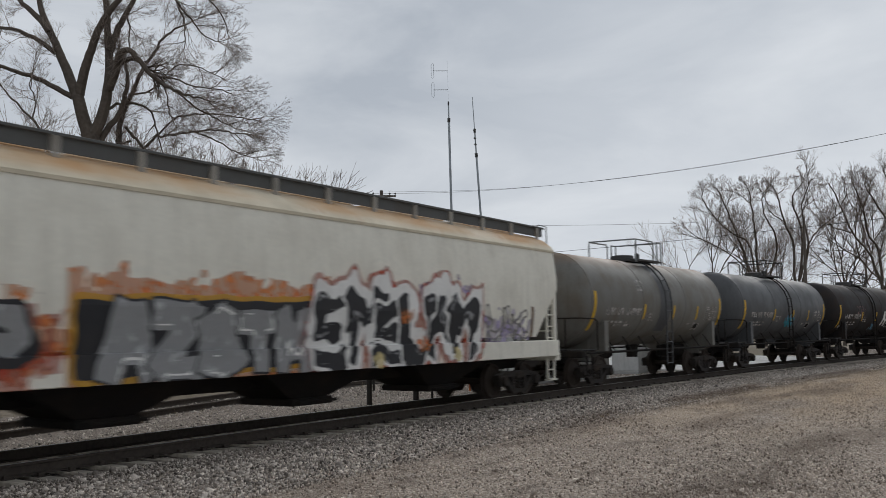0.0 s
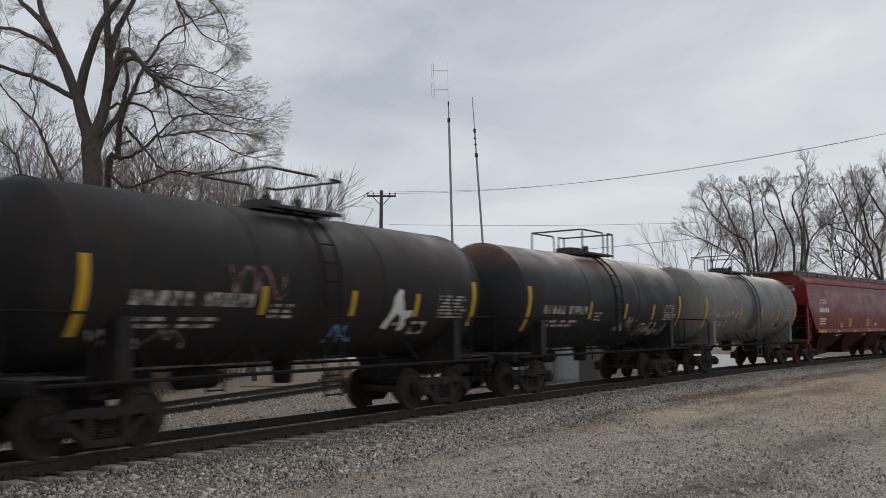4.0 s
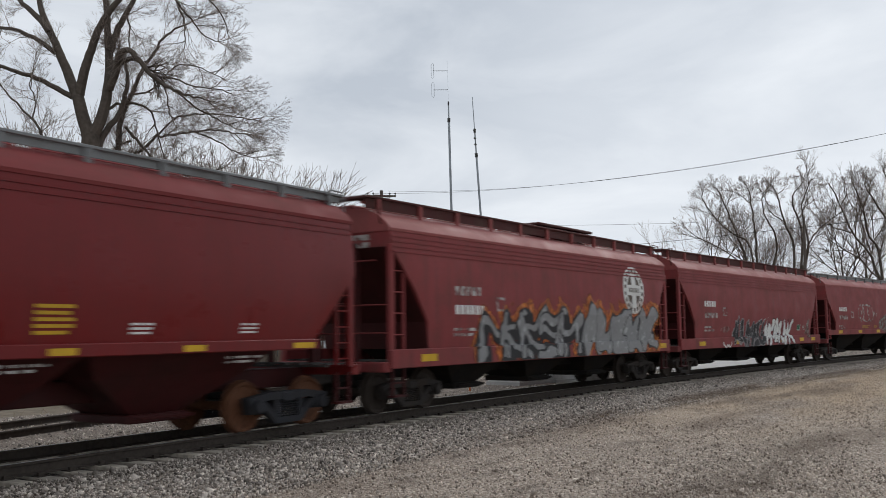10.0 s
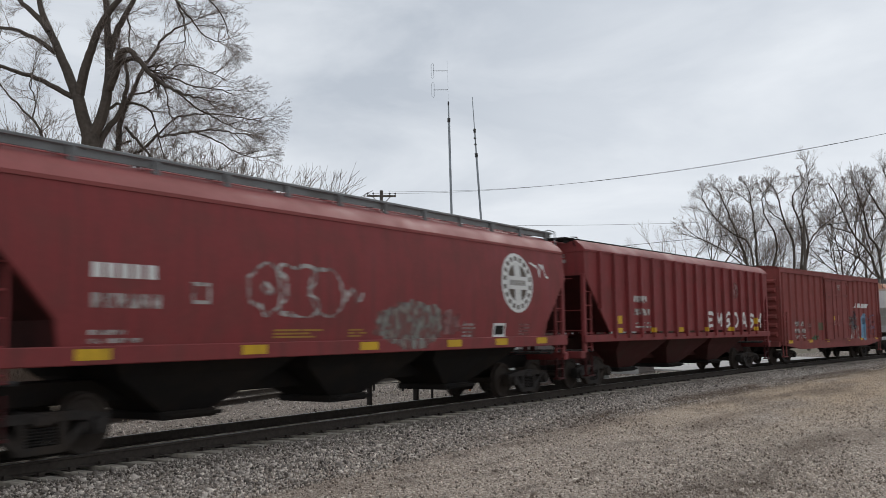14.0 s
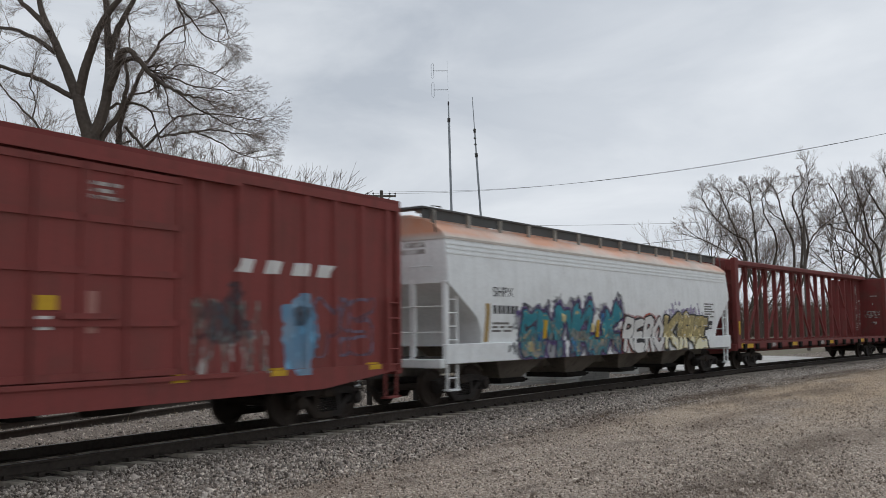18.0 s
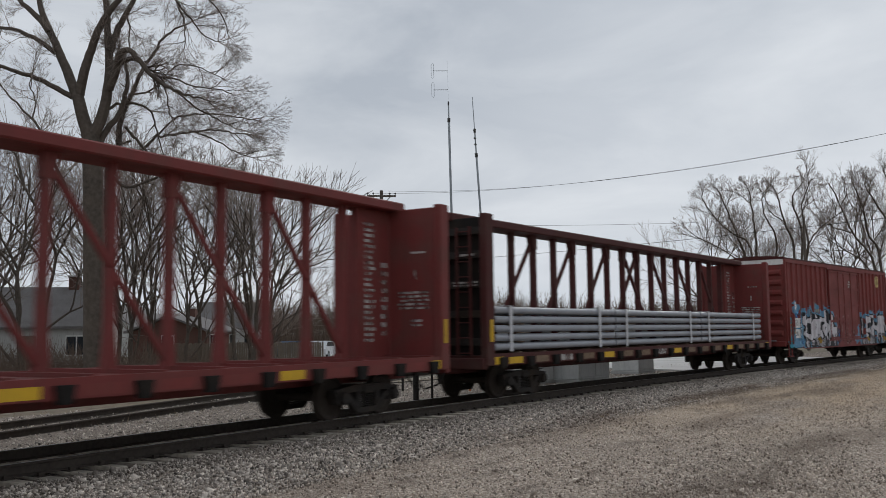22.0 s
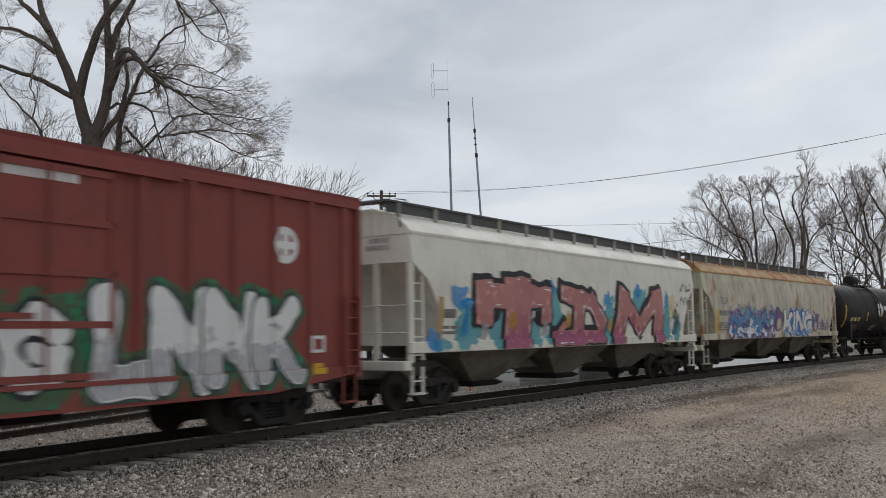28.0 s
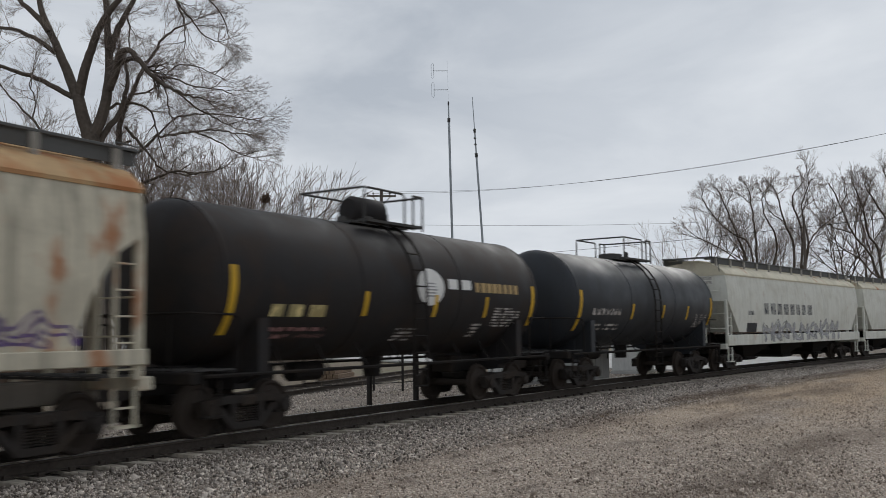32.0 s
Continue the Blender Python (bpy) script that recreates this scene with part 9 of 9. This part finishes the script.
D_ = [((-1.75, 2.8), (0.1, 2.55), 0.5), ((0.0, 2.55), (0.7, 1.95), 0.56), ((-2.2, 1.55), (0.75, 1.58), 0.4), ((-0.85, 1.6), (-0.85, 2.6), 0.66), ((-2.25, 1.55), (-1.7, 1.9), 0.22)]
M_ = [((1.95, 1.55), (2.3, 2.75), 0.78), ((2.35, 2.7), (3.55, 1.85), 0.55), ((3.55, 1.85), (4.8, 2.7), 0.55), ((5.05, 2.75), (5.25, 1.55), 0.82)]
piece(car, sd, -6.5, 5.9, 1.32, 3.05, [T_, D_, M_], "pink_spray", "black_paint", fill2="rose_spray", shine="white_paint", seed=113, warp=0.035, grow=0.07, drop=(-0.1, 0.08), lift=0.012, level=0.25, label="large pink sprayed letters")
for k, (x, z, mt) in enumerate(((-5.35, 2.15, "black_paint"), (-3.3, 2.1, "black_paint"), (-5.9, 1.75, "silver_spray"), (-2.85, 1.8, "silver_spray"), (-4.6, 2.0, "yellow_spray"), (-1.5, 2.05, "yellow_spray"), (1.25, 1.9, "yellow_spray"), (3.0, 2.1, "rose_spray"))):
    patch(car, sd, x - 0.17, x + 0.17, z - 0.22, z + 0.22, mt, 140 + k, "small sprayed accent", 0.25, 0.034 if mt != "black_paint" else 0.009)
patch(car, sd, 6.1, 6.7, 1.9, 3.0, "cream_spray", 117, "cream sprayed shape", 0.4, 0.01)
patch(car, sd, 6.2, 6.6, 1.75, 2.1, "white_paint", 118, "white sprayed mark", 0.4, 0.014)
patch(car, sd, 6.5, 7.1, 1.6, 2.5, "haze_dark", 119, "grey sprayed shape", 0.4, 0.012)
for z in (2.62, 3.1):
    tag_line(car, sd, 7.3, 8.4, z, z + 0.28, 11, int(z * 10), "black_paint", 0.035)
bars(car, sd, -7.75, -6.95, 2.05, 2.28, 1, "tank_grey", 3, 2)
bars(car, sd, -7.7, -7.0, 1.65, 1.9, 2, "tank_grey", 5, 1)
decal("reflector", [rect(-7.85, -7.65, 1.58, 2.56)], M["tan_tape"], car, sd, 0.006, "tan reflective stripe")

car, sd = join(19, hopper("rust-streaked grey covered hopper with blue and white letters", HOP, 17.55, "rusty_grey", roof="rusty_roof", cut=ROUND_CUT, reach=REACH[19], walk_mat="board_grey", open_boards=True, cage="rusty_grey", sill_z=(1.32, 1.56), under="bay_grey"))
for k in range(7):
    x = -5.5 + 0.7 * k
    patch(car, sd, x - 0.35, x + 0.4, 2.2, 2.55 + 0.1 * (k % 2), ("purple_spray", "mint_spray")[k % 2], 150 + k, "purple or mint sprayed patch", 0.3)
piece(car, sd, -6.2, -1.2, 1.34, 2.45, scrawl(-6.1, -1.25, 1.36, 2.4, 5, 123, 0.3, 0.18), "sky_spray", "purple_spray", "haze_purple", "white_paint", "bright_blue", seed=121, warp=0.1, grow=0.06, haze=0.2, drop=(0.08, -0.06), lift=0.01, level=0.42, label="blue and white sprayed letters edged in purple")
for k in range(6):
    x = -5.6 + 0.85 * k
    patch(car, sd, x - 0.18, x + 0.18, 1.5 + 0.18 * (k % 3), 1.8 + 0.18 * (k % 3), ("bright_blue", "purple_spray", "white_paint")[k % 3], 160 + k, "fleck of colour in the graffiti", 0.35, 0.034)
patch(car, sd, -1.1, 0.25, 1.6, 2.65, "purple_spray", 122, "purple sprayed patch", 0.12, 0.012)
patch(car, sd, -0.65, -0.05, 1.68, 2.2, "pale_tan", 124, "pale oval in the purple patch", 0.06, 0.018)
patch(car, sd, 0.4, 4.5, 1.34, 2.65, "bright_blue", 126, "bright blue sprayed ground", 0.2, 0.008)
piece(car, sd, 0.25, 4.4, 1.36, 2.62, glyphs("KING", 0.3, 4.35, 1.4, 2.58, 0.3, 0.04, 0.06, 7), "white_paint", "purple_spray", seed=123, warp=0.06, grow=0.045, fill2="sky_spray", shine="silver_spray", lift=0.014, level=0.25, label="white and blue sprayed letters")
patch(car, sd, 4.6, 5.6, 1.55, 2.55, "purple_spray", 127, "purple sprayed patch", 0.35)
patch(car, sd, 4.9, 5.3, 1.6, 2.05, "pale_tan", 128, "pale oval in the purple patch", 0.08, 0.01)
line_art(car, sd, 5.5, 7.4, 1.6, 2.2, scrawl(5.5, 7.4, 1.6, 2.15, 4, 125, 0.12), "purple_spray", 0.025, 125)
words(car, sd, "TLX", -7.2, -6.3, 2.74, 3.0, "tank_grey")
bars(car, sd, -7.28, -5.7, 2.25, 2.48, 1, "tank_grey", 6, 4)
bars(car, sd, -7.25, -5.9, 1.65, 2.0, 4, "tank_grey", 7, 2)
bars(car, sd, -5.3, -5.0, 2.6, 2.75, 2, "tank_grey", 7, 0)
decal("reflector", [rect(-7.6, -7.38, 1.58, 2.5)], M["yellow"], car, sd, 0.006, "yellow reflective stripe")

# black tank cars, then dusty white hoppers
car, sd = join(20, tank("black tank car with round white emblem and lettering", TNK, "tank_black", STRIPES, dome=True, reach=REACH[20]))
d = decal("emblem", [disc(0.57, 2.77, 0.53, 0.42)], M["white_paint"], car, sd, 0.008, "round white emblem")
for k in range(5):
    decal("emblem_mark", [rect(0.35 + 0.04 * abs(k - 2), 0.79 - 0.04 * abs(k - 2), 2.55 + 0.07 * k, 2.585 + 0.07 * k)], M["silver_spray"], d, sd, 0.014)
bars(car, sd, 1.3, 2.45, 2.72, 2.98, 1, "white_paint", 12, 2)
bars(car, sd, 2.5, 4.7, 2.68, 2.94, 1, "tan_tape", 13, 6)
bars(car, sd, -4.45, -3.5, 2.05, 2.3, 1, "cream_spray", 13, 2)
bars(car, sd, -3.4, -2.8, 2.05, 2.3, 1, "cream_spray", 14, 1)
bars(car, sd, -4.5, -2.4, 1.62, 1.88, 2, "ghost_spray", 14, 3)
bars(car, sd, 3.5, 4.95, 1.85, 2.35, 7, "soft_white", 15, 2)
bars(car, sd, -0.4, 0.5, 1.55, 1.85, 4, "soft_white", 16, 1)
bars(car, sd, 2.6, 3.2, 1.6, 1.95, 4, "soft_white", 17, 0)
car, sd = join(21, tank("dark slate tank car with yellow stripes", TNK, "tank_dark", STRIPES, reach=REACH[21]))
bars(car, sd, -4.6, -2.5, 2.2, 2.42, 1, "soft_white", 3, 5)
bars(car, sd, -4.6, -2.4, 1.7, 1.95, 2, "soft_white", 4, 3)
bars(car, sd, 3.9, 5.1, 1.8, 2.3, 6, "soft_white", 5, 2)
for i in (22, 23):
    car, sd = join(i, hopper("dusty white covered hopper with dark lettering", HOP, 18.6, "dusty_white", roof="rusty_white", cut=SLANT_CUT, reach=REACH[i], walk_mat="board_grey", open_boards=True, cage="dusty_white"))
    if i == 22:
        bars(car, sd, -5.3, 1.4, 2.3, 2.85, 1, "haze_dark", 3, 6)
        piece(car, sd, -5.5, 5.6, 1.15, 2.15, scrawl(-5.4, 5.5, 1.15, 2.1, 11, 131, 0.2, 0.0), "pale_grey_spray", "", "", seed=131, label="pale sprayed letters")
        line_art(car, sd, -5.5, 5.6, 1.15, 2.15, scrawl(-5.4, 5.5, 1.15, 2.1, 11, 131, 0.22, 0.0), "haze_dark", 0.03, 131, cell=0.05)
        decal("data_panel", [rect(-7.3, -6.15, 1.6, 1.98)], M["black_paint"], car, sd)
        bars(car, sd, -7.2, -6.2, 2.3, 2.5, 1, "haze_dark", 4, 2)

for t, word, x0, x1, z0, z1 in decal_queue:
    words(t, flat_side(0.03), word, x0, x1, z0, z1, "black_paint", 0.0, 0.004)


def motions():
    """The train rolls by; wheels turn while their car is in view."""
    place = {}
    for car, mid, base in train:
        rows = []
        for i in range(65):
            t = i * 0.5
            s = mid - shift(t)
            x0, y0, _ = along(s - base / 2)
            x1, y1, _ = along(s + base / 2)
            rows.append((t, pose((x0 + x1) / 2, (y0 + y1) / 2, 0, 0, 0, math.degrees(math.atan2(y1 - y0, x1 - x0)))))
        walk(car, rows)
        place[car] = mid
        if car == car_pipes:
            for b in loads:
                walk(b, rows)
    for wheel, car, x, dx in spinning:
        rows, last = [], None
        for i in range(961):
            t = i / 30
            s = place[car] + x - shift(t)
            if not -10 < s < 62:
                continue
            m = pose(dx, 0, R_WHEEL, 0, -math.degrees((shift(t) / R_WHEEL) % (2 * math.pi)), 0)
            if not rows and i:
                rows.append((0.0, m))
            rows.append((t, m))
        if rows:
            if rows[-1][0] < 32:
                rows.append((32.0, rows[-1][1]))
            walk(wheel, rows)


motions()
